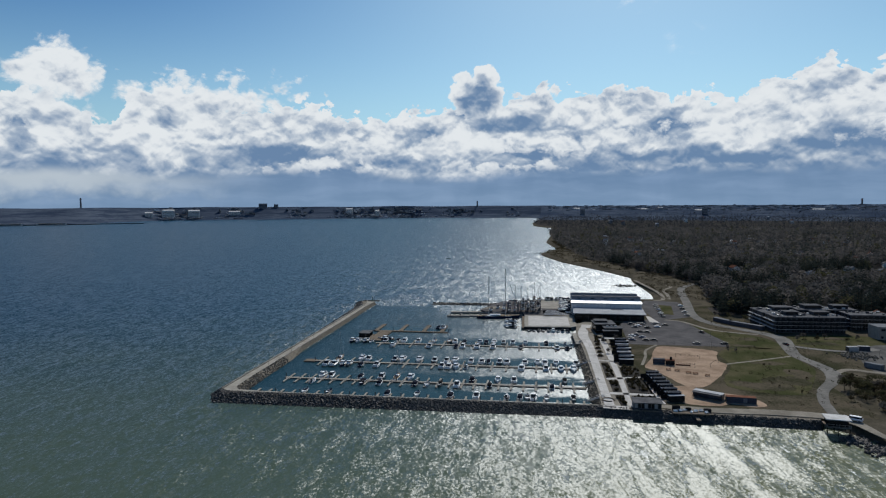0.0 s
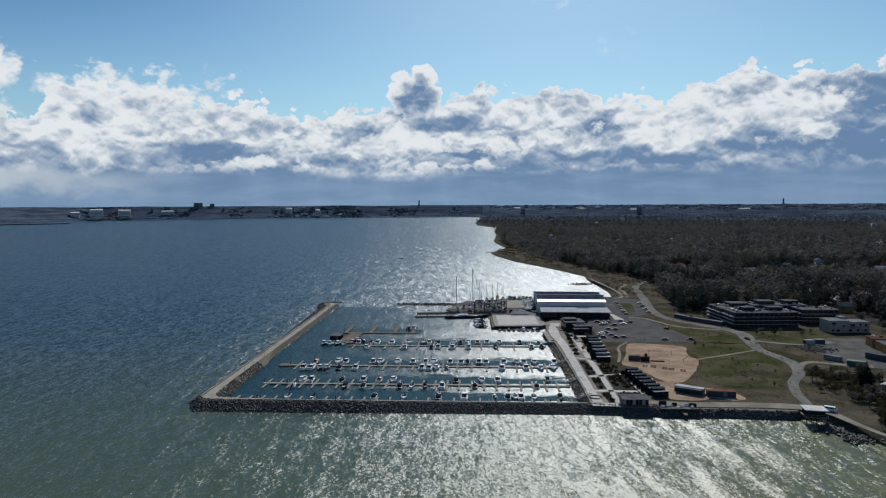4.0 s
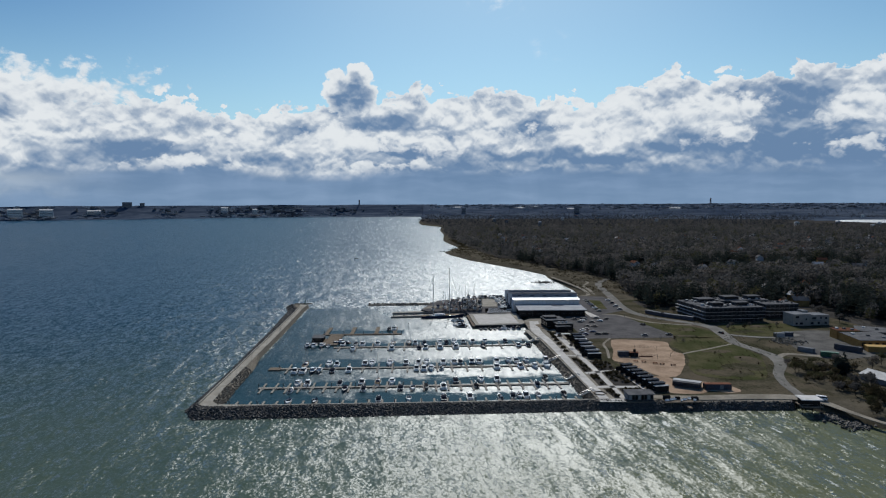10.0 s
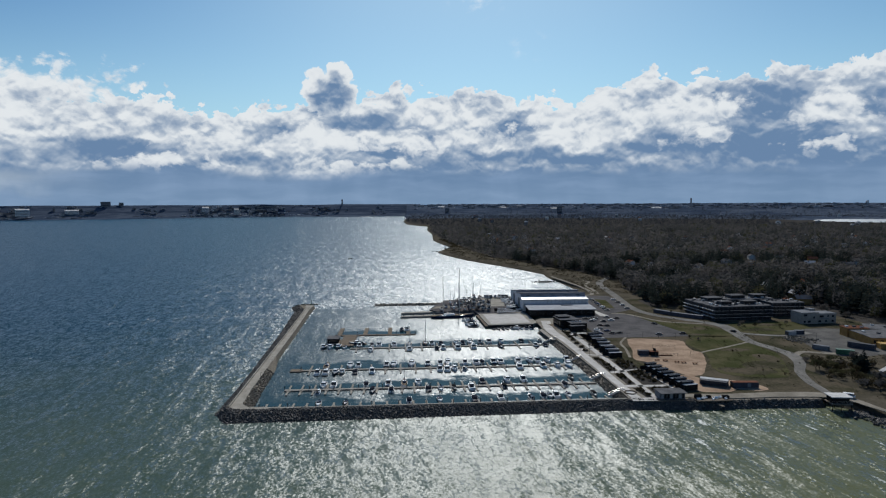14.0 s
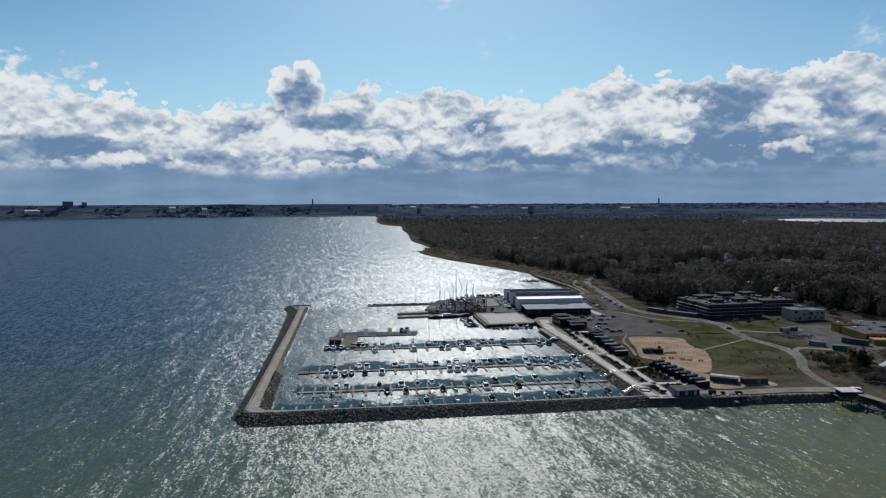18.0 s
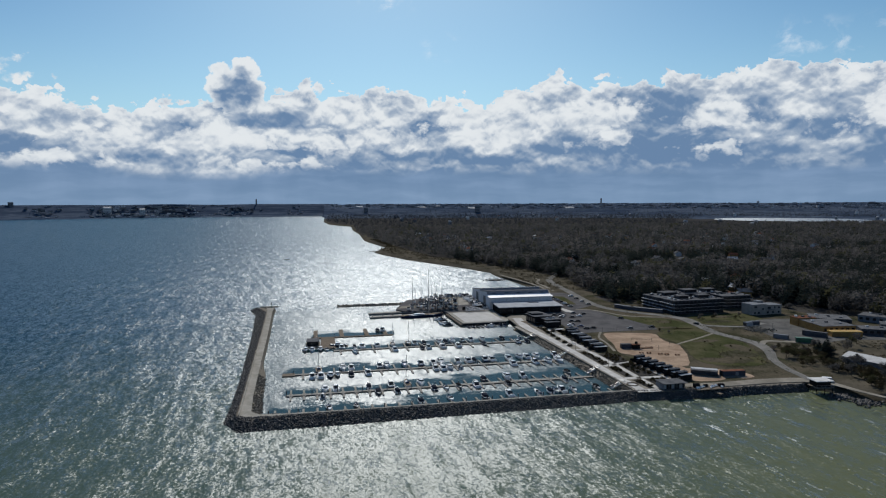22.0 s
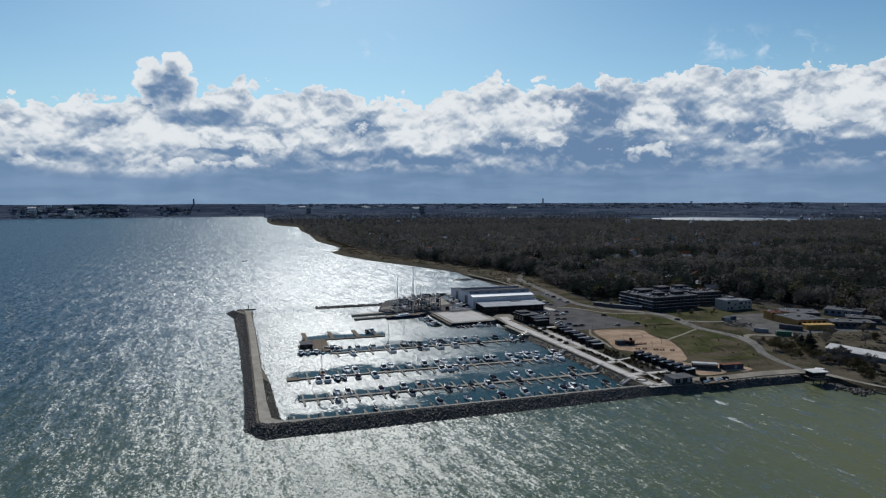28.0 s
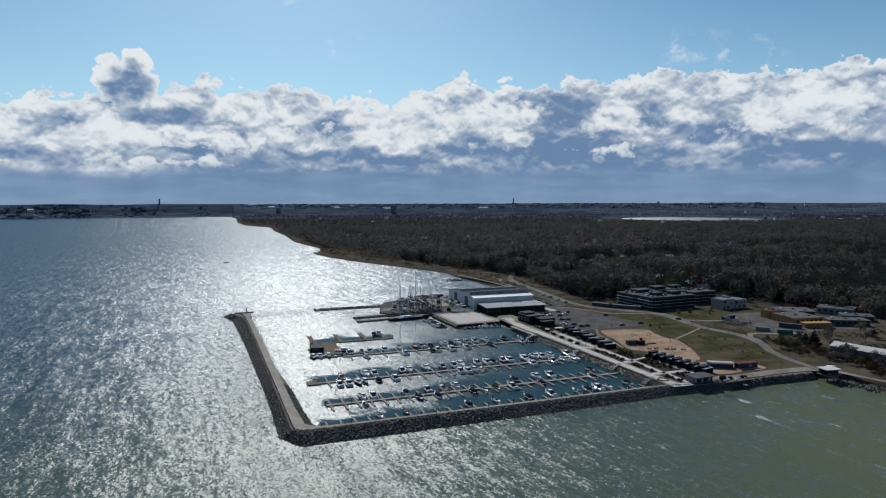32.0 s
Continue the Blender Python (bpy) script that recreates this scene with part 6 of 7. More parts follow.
def cabin_block(parent, y, wide, long, base, high, name="cabin", tone="gelcoat"):
    """A cabin with slanting ends, its dark windows wrapped round it and a roof."""
    body = boxed(name, tone, parent, 0, y, base, wide, long, high * 0.45, taper=0.96, bevel=0.06)
    boxed("window_band", "dark_glass", parent, 0, y - 0.02 * long, base + high * 0.44, wide * 0.95, long * 0.94, high * 0.34, taper=0.9)
    boxed("cabin_roof", tone, parent, 0, y + 0.02 * long, base + high * 0.77, wide * 0.78, long * 0.62, 0.1, bevel=0.04)
    boxed("cockpit_cover", "canvas", parent, 0, y - 0.62 * long, base - 0.02, wide * 0.86, long * 0.42, high * 0.5, taper=0.85, bevel=0.05, label="dark canvas cockpit cover")
    return body


def rail(parent, long, wide, free):
    """A bow rail of thin steel tube."""
    bm = bmesh.new()
    pts = []
    for s in (0.5, 0.65, 0.8, 0.92, 0.99):
        w = max(wide / 2 * (1 - max(0.0, (s - 0.42) / 0.58) ** 2.2) * 0.92, 0.02)
        pts.append((w, (s - 0.5) * long + 0.05 * long * s ** 3, free * (1 + 0.35 * s * s) + 0.55))
    loop = [Vector(p) for p in pts + [(-x, y, z) for x, y, z in reversed(pts)]]
    last = None
    for i, p in enumerate(loop):
        along = (loop[min(i + 1, len(loop) - 1)] - loop[max(i - 1, 0)]).normalized() * 0.025
        top = [bm.verts.new(p - along), bm.verts.new(p + along)]
        low = [bm.verts.new(v.co - Vector((0, 0, 0.05))) for v in top]
        foot = [bm.verts.new(v.co - Vector((0, 0, 0.55))) for v in top]
        bm.faces.new((top[0], top[1], low[1], low[0]))
        bm.faces.new((low[0], low[1], foot[1], foot[0]))
        if last:
            bm.faces.new((last[0], top[0], low[0], last[1]))
        last = (top[1], low[1])
    bmesh.ops.recalc_face_normals(bm, faces=bm.faces)
    bmesh.ops.solidify(bm, geom=bm.faces[:], thickness=0.045)
    part("bow_rail", bm, "steel", parent)


def open_boat(hull_tone, word, long=6.4):
    b = thing("motorboat", "small open motorboat with %s and a low windscreen" % word, "motorboat", "boats in the marina")
    w = long * 0.36
    part("hull", hull_mesh(long, w, 0.75), hull_tone, b)
    part("foredeck", deck_mesh(long, w, 0.75, start=0.55), "gelcoat", b)
    part("cockpit_floor", deck_mesh(long, w, 0.75, lift=-0.4, trim=0.85, stop=0.55), "teak", b)
    boxed("windscreen", "dark_glass", b, 0, 0.25, 0.85, w * 0.72, 0.5, 0.5, taper=0.8)
    boxed("console", "gelcoat", b, 0.4, -0.2, 0.4, 0.7, 0.6, 0.7, bevel=0.06)
    boxed("stern_seat", "blue_cloth", b, 0, -long * 0.36, 0.38, w * 0.7, 0.6, 0.5, bevel=0.08)
    boxed("helm_seat", "gelcoat", b, 0.4, -1.1, 0.38, 0.55, 0.5, 0.7, bevel=0.08)
    outboard(b, -long / 2 - 0.3)
    fenders(b, w)
    return b


def covered_boat(hull_tone, word, cover="canvas", long=7.0):
    b = thing("motorboat", "motorboat with %s under a dark canvas cover" % word, "motorboat", "boats in the marina")
    w = long * 0.36
    part("hull", hull_mesh(long, w, 0.8), hull_tone, b)
    part("deck", deck_mesh(long, w, 0.8), "gelcoat", b)
    boxed("cover", cover, b, 0, -0.7, 0.86, w * 0.86, long * 0.62, 0.85, taper=0.72, bevel=0.14, label="dark canvas cover")
    boxed("windscreen", "dark_glass", b, 0, 1.5, 0.9, w * 0.6, 0.35, 0.45, taper=0.8)
    outboard(b, -long / 2 - 0.3)
    rail(b, long, w, 0.8)
    return b


def cabin_boat(hull_tone, word, long=8.6):
    b = thing("cabin_boat", "cabin motorboat with %s and dark windows" % word, "motorboat", "boats in the marina")
    w = long * 0.345
    part("hull", hull_mesh(long, w, 0.95), hull_tone, b)
    part("deck", deck_mesh(long, w, 0.95), "gelcoat", b)
    cabin_block(b, 0.3, w * 0.74, long * 0.34, 0.98, 1.45)
    boxed("fore_hatch", "dark_glass", b, 0, long * 0.3, 1.15, 0.6, 0.6, 0.08)
    boxed("cockpit", "canvas", b, 0, -long * 0.34, 0.98, w * 0.7, long * 0.22, 0.06)
    boxed("stern_bench", "gelcoat", b, 0, -long * 0.42, 1.0, w * 0.7, 0.6, 0.45, bevel=0.08)
    boxed("swim_platform", "teak", b, 0, -long / 2 - 0.35, 0.25, w * 0.75, 0.8, 0.1)
    rail(b, long, w, 0.95)
    tubed("aerial", "steel", b, (0.4, -0.3, 2.5), (0.4, -0.5, 4.0), 0.02, sides=4)
    fenders(b, w)
    return b


def cruiser(hull_tone, word, long=9.6):
    b = thing("motor_cruiser", "sports motor cruiser with %s and a low cabin" % word, "motor cruiser", "boats in the marina")
    w = long * 0.345
    part("hull", hull_mesh(long, w, 1.05), hull_tone, b)
    part("deck", deck_mesh(long, w, 1.05), "gelcoat", b)
    boxed("trunk_cabin", "gelcoat", b, 0, long * 0.2, 1.12, w * 0.55, long * 0.3, 0.4, taper=0.8, bevel=0.08)
    cabin_block(b, -0.5, w * 0.76, long * 0.3, 1.08, 1.3, "saloon")
    boxed("cockpit", "canvas", b, 0, -long * 0.36, 1.1, w * 0.72, long * 0.2, 0.06)
    boxed("cockpit_bench", "gelcoat", b, 0, -long * 0.43, 1.12, w * 0.72, 0.7, 0.4, bevel=0.1)
    boxed("radar_arch", "gelcoat", b, 0, -long * 0.2, 2.1, w * 0.72, 0.25, 0.35, taper=0.8)
    boxed("swim_platform", "teak", b, 0, -long / 2 - 0.45, 0.3, w * 0.8, 1.0, 0.12)
    rail(b, long, w, 1.05)
    fenders(b, w)
    return b


def yacht(hull_tone, word, long=10.0, mast=13.5, cradle=False):
    b = thing("sailing_yacht", ("laid-up yacht with %s on a cradle" if cradle else "sailing yacht with %s and a furled sail") % word, "sailing yacht", "boats on the hard" if cradle else "boats in the marina")
    w = long * 0.31
    up = 1.7 if cradle else 0.0
    hull = part("hull", hull_mesh(long, w, 0.95, 1.9, 0.6, 0.8), hull_tone, b)
    deck_ = part("deck", deck_mesh(long, w, 0.95, 1.9, 0.6), "teak", b)
    hull.location.z = deck_.location.z = up
    boxed("coachroof", "gelcoat", b, 0, 0.5, up + 1.0, w * 0.55, long * 0.36, 0.45, taper=0.85, bevel=0.05)
    boxed("coachroof_window", "dark_glass", b, 0, 0.5, up + 1.12, w * 0.56, long * 0.24, 0.16)
    boxed("cockpit", "teak", b, 0, -long * 0.3, up + 1.0, w * 0.45, long * 0.2, 0.06)
    boxed("spray_hood", "blue_cloth", b, 0, -long * 0.12, up + 1.1, w * 0.55, 1.0, 0.75, taper=0.7, bevel=0.1)
    tubed("mast", "steel", b, (0, long * 0.1, up + 1.0), (0, long * 0.1, up + mast), 0.09, 0.06, 6)
    tubed("boom", "steel", b, (0, long * 0.09, up + 2.2), (0, -long * 0.28, up + 2.2), 0.07, sides=6)
    tubed("furled_sail", "blue_cloth", b, (0, long * 0.08, up + 2.4), (0, -long * 0.27, up + 2.38), 0.16, 0.1, 6)
    for s in (-1, 1):
        tubed("spreader", "steel", b, (0, long * 0.1, up + mast * 0.55), (s * 0.8, long * 0.1, up + mast * 0.55), 0.03, sides=4)
        tubed("shroud", "steel", b, (s * w * 0.45, long * 0.08, up + 1.0), (0, long * 0.1, up + mast * 0.95), 0.012, sides=3)
    tubed("forestay", "gelcoat", b, (0, long * 0.53, up + 1.3), (0, long * 0.1, up + mast * 0.97), 0.04, sides=4)
    tubed("backstay", "steel", b, (0, -long * 0.5, up + 1.0), (0, long * 0.1, up + mast), 0.012, sides=3)
    if cradle:
        boxed("keel", "dark_steel", b, 0, 0, 0.1, 0.25, long * 0.2, 1.6, taper=0.9)
        for sx in (-1, 1):
            for sy in (-1, 1):
                tubed("cradle_leg", "red", b, (sx * w * 0.5, sy * long * 0.2, 0), (sx * w * 0.36, sy * long * 0.2, up + 0.2), 0.07, sides=4)
    return b


def super_yacht():
    b = thing("large_sailing_yacht", "large dark-hulled two-masted sailing yacht alongside the jetty", "sailing yacht", m=pose(-6.5, 503.2, 0, 0, 0, -83))
    long, w = 33.0, 6.6
    part("hull", hull_mesh(long, w, 1.9, 1.9, 0.55, 1.2), "navy", b)
    part("deck", deck_mesh(long, w, 1.9, 1.9, 0.55), "teak", b)
    boxed("boot_stripe", "gelcoat", b, 0, 0, 1.95, w * 0.9, long * 0.62, 0.1)
    boxed("deckhouse", "gelcoat", b, 0, -2, 2.0, w * 0.55, 9, 1.1, taper=0.88, bevel=0.1)
    boxed("deckhouse_window", "dark_glass", b, 0, -2, 2.4, w * 0.56, 7, 0.4, taper=0.92)
    boxed("cockpit", "teak", b, 0, -10, 2.0, w * 0.5, 4, 0.12)
    boxed("awning", "canvas", b, 0, -10, 3.6, w * 0.6, 4.5, 0.12)
    for y, top in ((6.0, 39.0), (-7.0, 33.0)):
        mast = tubed("mast", "steel", b, (0, y, 2), (0, y, top), 0.28, 0.16, 8)
        for k in (0.35, 0.55, 0.75):
            tubed("spreader", "steel", mast, (-2.0, y, top * k), (2.0, y, top * k), 0.06, sides=4)
        tubed("boom", "steel", b, (0, y - 0.3, 4.4), (0, y - 10, 4.4), 0.22, sides=6)
        tubed("furled_sail", "canvas", b, (0, y - 0.5, 4.9), (0, y - 9.6, 4.8), 0.38, 0.25, 6)
        for s in (-1, 1):
            tubed("shroud", "steel", b, (s * 2.9, y, 2), (0, y, top * 0.93), 0.03, sides=3)
    tubed("forestay", "steel", b, (0, 17, 2.8), (0, 6, 38), 0.06, sides=4)
    tubed("backstay", "steel", b, (0, -16, 2.2), (0, -7, 33), 0.03, sides=3)
    return b


super_yacht()
FLEET = {
    "o": open_boat("gelcoat", "a white hull"), "O": open_boat("navy", "a navy hull", 6.0),
    "c": covered_boat("gelcoat", "a white hull"), "C": covered_boat("navy", "a dark hull", long=7.6), "G": covered_boat("grey_hull", "a grey hull", "rubber", 6.6),
    "k": cabin_boat("gelcoat", "a white hull"), "K": cabin_boat("navy", "a navy hull", 9.0), "g": cabin_boat("grey_hull", "a grey hull", 8.0),
    "f": cruiser("gelcoat", "a white hull"), "y": yacht("gelcoat", "a white hull"), "Y": yacht("navy", "a navy hull", 11.0, 15.0),
}
used = set()


def moor(kind, x, y, turn, z=0.0):
    proto = FLEET[kind]
    m = pose(x, y, z, 0, 0, turn) @ Matrix.Diagonal((1.06, 1.06, 1.06, 1))
    if kind in used:
        return copy_thing(proto, m)
    used.add(kind)
    proto.matrix_basis = m
    return proto


r = random.Random(21)


def berth(line, side, boats, off):
    """boats: pairs of x and kind. line: the pier's two ends."""
    (x0, y0), (x1, y1) = line
    tilt = math.degrees(math.atan2(y1 - y0, x1 - x0))
    for x, kind in boats:
        y = y0 + (y1 - y0) * (x - x0) / (x1 - x0)
        moor(kind, x, y + side * (off + r.uniform(-0.3, 0.3)), tilt + (0 if r.random() < 0.65 else 180) + r.uniform(-2, 2))


P1, P2, P3, P4 = ((-75, 399.5), (50, 405)), ((-96, 348), (53, 353.4)), ((-97, 311), (56, 317)), ((-102.5, 283.3), (57, 289.6))
berth(P1, -1, [(-62, "k"), (-38, "f"), (-21, "C"), (-17, "k"), (-8, "f"), (2, "f"), (19, "C"), (41, "K"), (47, "C")], 6.6)
berth(P1, 1, [(-70, "K"), (-62, "c"), (-57.5, "f"), (-48, "f"), (-38, "y"), (-28, "Y"), (-24, "k"), (-18, "C"), (-8, "k"), (-4, "C"), (1, "f"), (7, "g"), (13, "k"), (21, "k"), (34, "C"), (46, "o")], 7.2)
berth(P2, -1, [(-86, "k"), (-81.5, "f"), (-76.5, "K"), (-73, "g"), (-66, "C"), (-57, "k"), (-20.5, "k"), (-16.5, "f"), (-12.6, "k"), (-7, "o"), (23, "f"), (36, "k"), (44, "k"), (50.5, "f")], 6.2)
berth(P2, 1, [(-83, "Y"), (-70, "f"), (-65.5, "k"), (-50, "K"), (-46, "f"), (-36, "f"), (-27, "K"), (-20, "k"), (-15.5, "f"), (-6, "k"), (0, "f"), (3.6, "c"), (10, "K"), (14, "f"), (24, "f"), (31, "k"), (35, "f"), (41, "k"), (52, "K")], 6.6)
berth(P3, -1, [(-80, "o"), (-54, "C"), (-45, "c"), (-27, "C"), (-21, "o"), (-6, "k"), (-14.5, "G"), (10, "G"), (40, "c")], 5.2)
berth(P3, 1, [(-79, "k"), (-74, "k"), (-58, "c"), (-47, "K"), (-39, "y"), (-32, "k"), (0, "C"), (13, "k"), (21, "k"), (46, "G")], 5.6)
berth(P4, 1, [(-77, "o"), (-65, "O"), (-36, "c"), (-22, "o"), (-6, "C"), (6, "k"), (20, "o"), (26, "c"), (29.3, "o"), (32, "k"), (38, "o"), (50, "G")], 4.6)
for x, y, kind, turn in ((-92, 404, "K", 180), (-88, 403.5, "k", 180), (-83, 404, "K", 180), (-79, 403, "o", 180), (-41, 457, "f", 0), (-44.5, 456, "C", 0), (-72, 413, "K", 90)):
    moor(kind, x, y, turn)
for k in range(9):
    moor(r.choice("ookGcOC"), 21 + 3.3 * k, 452.2 + r.uniform(-0.6, 0.6) + 0.12 * k, r.uniform(-8, 8) + r.choice((0, 180)))
for k, (x, y) in enumerate(((7, 462), (6.5, 467.5), (6.0, 473), (5.6, 478.5), (5.2, 486), (4.8, 492))):
    moor(r.choice("kcKG"), x, y, 88 + r.uniform(-4, 4))
moor("o", -149, 1063, 120)

# boats on the hard in the yard
stand = [yacht("gelcoat", "a white hull", 10.5, 14.0, True), yacht("navy", "a dark hull", 11.5, 16.0, True), yacht("gelcoat", "a white hull and short mast", 8.5, 11.0, True)]
seen = [False] * 3
low = covered_boat("gelcoat", "a white hull", "canvas", 8.0)
tagged(low, "white motorboat under a dark cover standing in the yard", "motorboat", "boats on the hard")
low_used = False
for row, (y0, n, x0) in enumerate(((524, 9, -14), (538, 9, -10), (552, 10, -6), (566, 9, 2), (579, 9, 8), (588, 9, 18))):
    for k in range(n):
        x, y = x0 + 4.9 * k + r.uniform(-0.4, 0.4), y0 + 0.22 * k + r.uniform(-1, 1)
        if (24 < x < 42 and 538 < y < 584) or x > 52 or r.random() < 0.12:
            continue
        if r.random() < 0.42:
            i = r.randrange(3)
            m = pose(x, y, 2.5, 0, 0, r.choice((0, 180)) + r.uniform(-4, 4))
            if seen[i]:
                copy_thing(stand[i], m)
            else:
                stand[i].matrix_basis = m
                seen[i] = True
        else:
            m = pose(x, y, 3.2, 0, 0, r.choice((0, 180)) + r.uniform(-6, 6))
            if low_used:
                copy_thing(low, m)
            else:
                low.matrix_basis = m
                low_used = True

for k in range(11):
    moor("kcfCgKcofGk"[k], 45.2 + 1.6 * (k % 2), 516 + 5.4 * k, 84 + r.uniform(-6, 6), 3.3)
for k in range(6):
    moor("cGokCc"[k], 30 + 3.6 * k, 588.5 - 0.3 * k, r.uniform(-8, 8), 3.3)

rack = thing("boat_rack", "tall dark steel dry-stack boat rack in the yard", "boat rack", m=pose(18, 523, 2.5, 0, 0, 3))
for k in range(5):
    for sy in (-2.5, 2.5):
        boxed("upright", "dark_steel", rack, -8 + 4 * k, sy, 0, 0.35, 0.35, 9.0)
for k in range(4):
    for sy in (-2.5, 2.5):
        boxed("beam", "dark_steel", rack, 0, sy, 1.2 + 2.5 * k, 16.4, 0.3, 0.3)
for k in range(4):
    for lv in range(3):
        if (k + lv) % 4 != 3:
            moor("oGcO"[(k * 3 + lv) % 4], 12.0 + 4 * k, 522.7 + 0.2 * k, r.choice((3, 183)), 4.6 + 2.5 * lv)

# travel lift beside the slip
lift = thing("travel_lift", "blue steel travel lift for hauling out boats", "boat lift", m=pose(4, 519, 2.4))
for sx in (-4, 4):
    for sy in (-5, 5):
        boxed("leg", "navy_steel", lift, sx, sy, 0.8, 0.6, 0.6, 7.5)
        tubed("wheel", "rubber", lift, (sx - 0.3, sy, 0.75), (sx + 0.3, sy, 0.75), 0.75, sides=12)
    boxed("side_beam", "navy_steel", lift, sx, 0, 8.3, 0.7, 11, 0.8)
boxed("cross_beam", "navy_steel", lift, 0, 5, 8.4, 8, 0.7, 0.7)
for k in range(2):
    boxed("sling", "canvas", lift, 0, -2 + 4 * k, 3.0, 5.0, 0.4, 0.1)
for k in range(5):
    tubed("yard_mast", "steel", None, (0 + 5.5 * k, 590 - 3 * k, 2.4), (0 + 5.5 * k, 590 - 3 * k, 13.0 + (k % 3)), 0.08, 0.05, 6)
    tagged(bpy.data.objects["yard_mast" if k == 0 else "yard_mast.%03d" % k], "thin metal flagpole beside the boat yard", "flagpole", "yard flagpoles")

# ---------------------------------------------------------------- cars


def car(tone, word, van=False):
    c = thing("van" if van else "car", ("white van parked beside the track" if van else "%s car parked in the open car park" % word), "van" if van else "car", "" if van else "parked cars")
    long, wide, h = (5.4, 2.0, 1.0) if van else (4.5, 1.82, 0.62)
    boxed("body", tone, c, 0, 0, 0.32, wide, long, h, bevel=0.16, taper=0.97)
    boxed("window_band", "dark_glass", c, 0, -0.15, 0.32 + h - 0.04, wide * 0.92, long * (0.86 if van else 0.58), 0.5, taper=0.84)
    boxed("roof", tone, c, 0, -0.2, 0.78 + h, wide * 0.78, long * (0.74 if van else 0.42), 0.28 if van else 0.08, bevel=0.04)
    for sx in (-1, 1):
        for sy in (-1, 1):
            wheel = tubed("wheel", "rubber", c, (sx * (wide / 2 - 0.2), sy * long * 0.31, 0.33), (sx * (wide / 2 + 0.02), sy * long * 0.31, 0.33), 0.33, sides=12)
            tubed("rim", "steel", wheel, (sx * (wide / 2 + 0.0), sy * long * 0.31, 0.33), (sx * (wide / 2 + 0.04), sy * long * 0.31, 0.33), 0.2, sides=8)
        boxed("headlight", "gelcoat", c, sx * wide * 0.36, long / 2 - 0.06, 0.62, 0.36, 0.1, 0.16)
        boxed("tail_light", "red", c, sx * wide * 0.4, -long / 2 + 0.04, 0.66, 0.22, 0.1, 0.2)
        boxed("mirror", tone, c, sx * (wide / 2 + 0.08), long * 0.14, 0.32 + h, 0.18, 0.12, 0.14)
    return c


CARS = {"w": car("car_white", "white"), "b": car("car_black", "black"), "g": car("car_grey", "dark grey"), "s": car("car_silver", "silver"), "u": car("car_blue", "dark blue")}
parked = set()


def park(kind, x, y, turn):
    m = pose(x, y, 3.06, 0, 0, turn)
    if kind in parked:
        copy_thing(CARS[kind], m)
    else:
        CARS[kind].matrix_basis = m
        parked.add(kind)


for x, y, kind, turn in ((91, 470, "b", 80), (93, 460, "g", 75), (94.5, 443, "b", 80), (99, 442, "b", 82), (94, 424, "u", 78), (95, 416, "b", 85), (100, 416.5, "b", 84), (108, 462, "w", 75), (114, 469, "b", 100),
                         (124, 410, "g", 86), (140, 411, "b", 84), (96, 470, "b", 78), (134, 446, "b", 40), (88, 428, "w", 60), (86.5, 421, "g", 70), (98.5, 470.5, "g", 80), (95.5, 464, "w", 80), (108, 474, "g", 76), (91, 432, "g", 80), (87, 416, "u", 70),
                         (175, 414, "b", 20), (101, 458, "b", 82)):
    park(kind, x, y, turn)
for k in range(8):
    park("gbwbugbg"[k], 117.5 + 0.3 * k, 505 + 8 * k, 82)
    if k % 2 == 0:
        park("gsbw"[k // 2], 136 + 0.5 * k, 512 + 8 * k, 96)
white_van = car("car_white", "white", True)
white_van.matrix_basis = pose(156.5, 272.5, 3.1, 0, 0, 60)

# ---------------------------------------------------------------- sand courts and promenade fittings
for x, y, turn in ((98, 343, -6), (102, 342, -8), (107, 338.4, -10), (110, 336.6, -8), (115, 334, -10)):
    b = thing("bench_table", "low red-brown picnic table on the sand", "table", "tables on the sand", pose(x, y, 3.1, 0, 0, turn))
    boxed("tabletop", "rust", b, 0, 0, 0.72, 2.6, 0.85, 0.08)
    for s in (-1, 1):
        boxed("seat", "rust", b, 0, s * 0.8, 0.42, 2.6, 0.32, 0.06)
        boxed("trestle", "black_wood", b, s * 0.9, 0, 0, 0.12, 1.6, 0.7)
for a, b in (((100, 351), (112, 349.5)), ((106, 372), (118, 369)), ((120, 352), (126, 362))):
    net = thing("volleyball_net", "dark volleyball net between two posts on the sand", "net", "nets on the sand")
    for p in (a, b):
        tubed("post", "dark_steel", net, (*p, 3.0), (*p, 5.6), 0.07, sides=6)
    va, vb = Vector((*a, 5.4)), Vector((*b, 5.4))
    for k in range(6):
        tubed("cord", "canvas", net, va - Vector((0, 0, 0.2 * k)), vb - Vector((0, 0, 0.2 * k)), 0.02, sides=3)
fence = thing("ball_fence", "tall green mesh ball fence beside the car park", "fence")
line = [(100, 401), (110, 401), (120, 400), (130, 398), (138, 392), (141, 386)]
for p in line:
    tubed("post", "dark_steel", fence, (*p, 3.0), (*p, 7.0), 0.07, sides=6)
for a, b in zip(line, line[1:]):
    for k in range(7):
        tubed("wire", "dark_steel", fence, (*a, 3.5 + 0.55 * k), (*b, 3.5 + 0.55 * k), 0.02, sides=3)
stage = thing("beach_bar", "small dark timber beach bar with a raised terrace", "bar", m=pose(100.5, 355, 3.1, 0, 0, -4))
boxed("bar_box", "black_wood", stage, 0, 0, 0, 4.5, 2.6, 2.4)
boxed("bar_roof", "rust", stage, 0, 0, 2.4, 5.0, 3.2, 0.15)
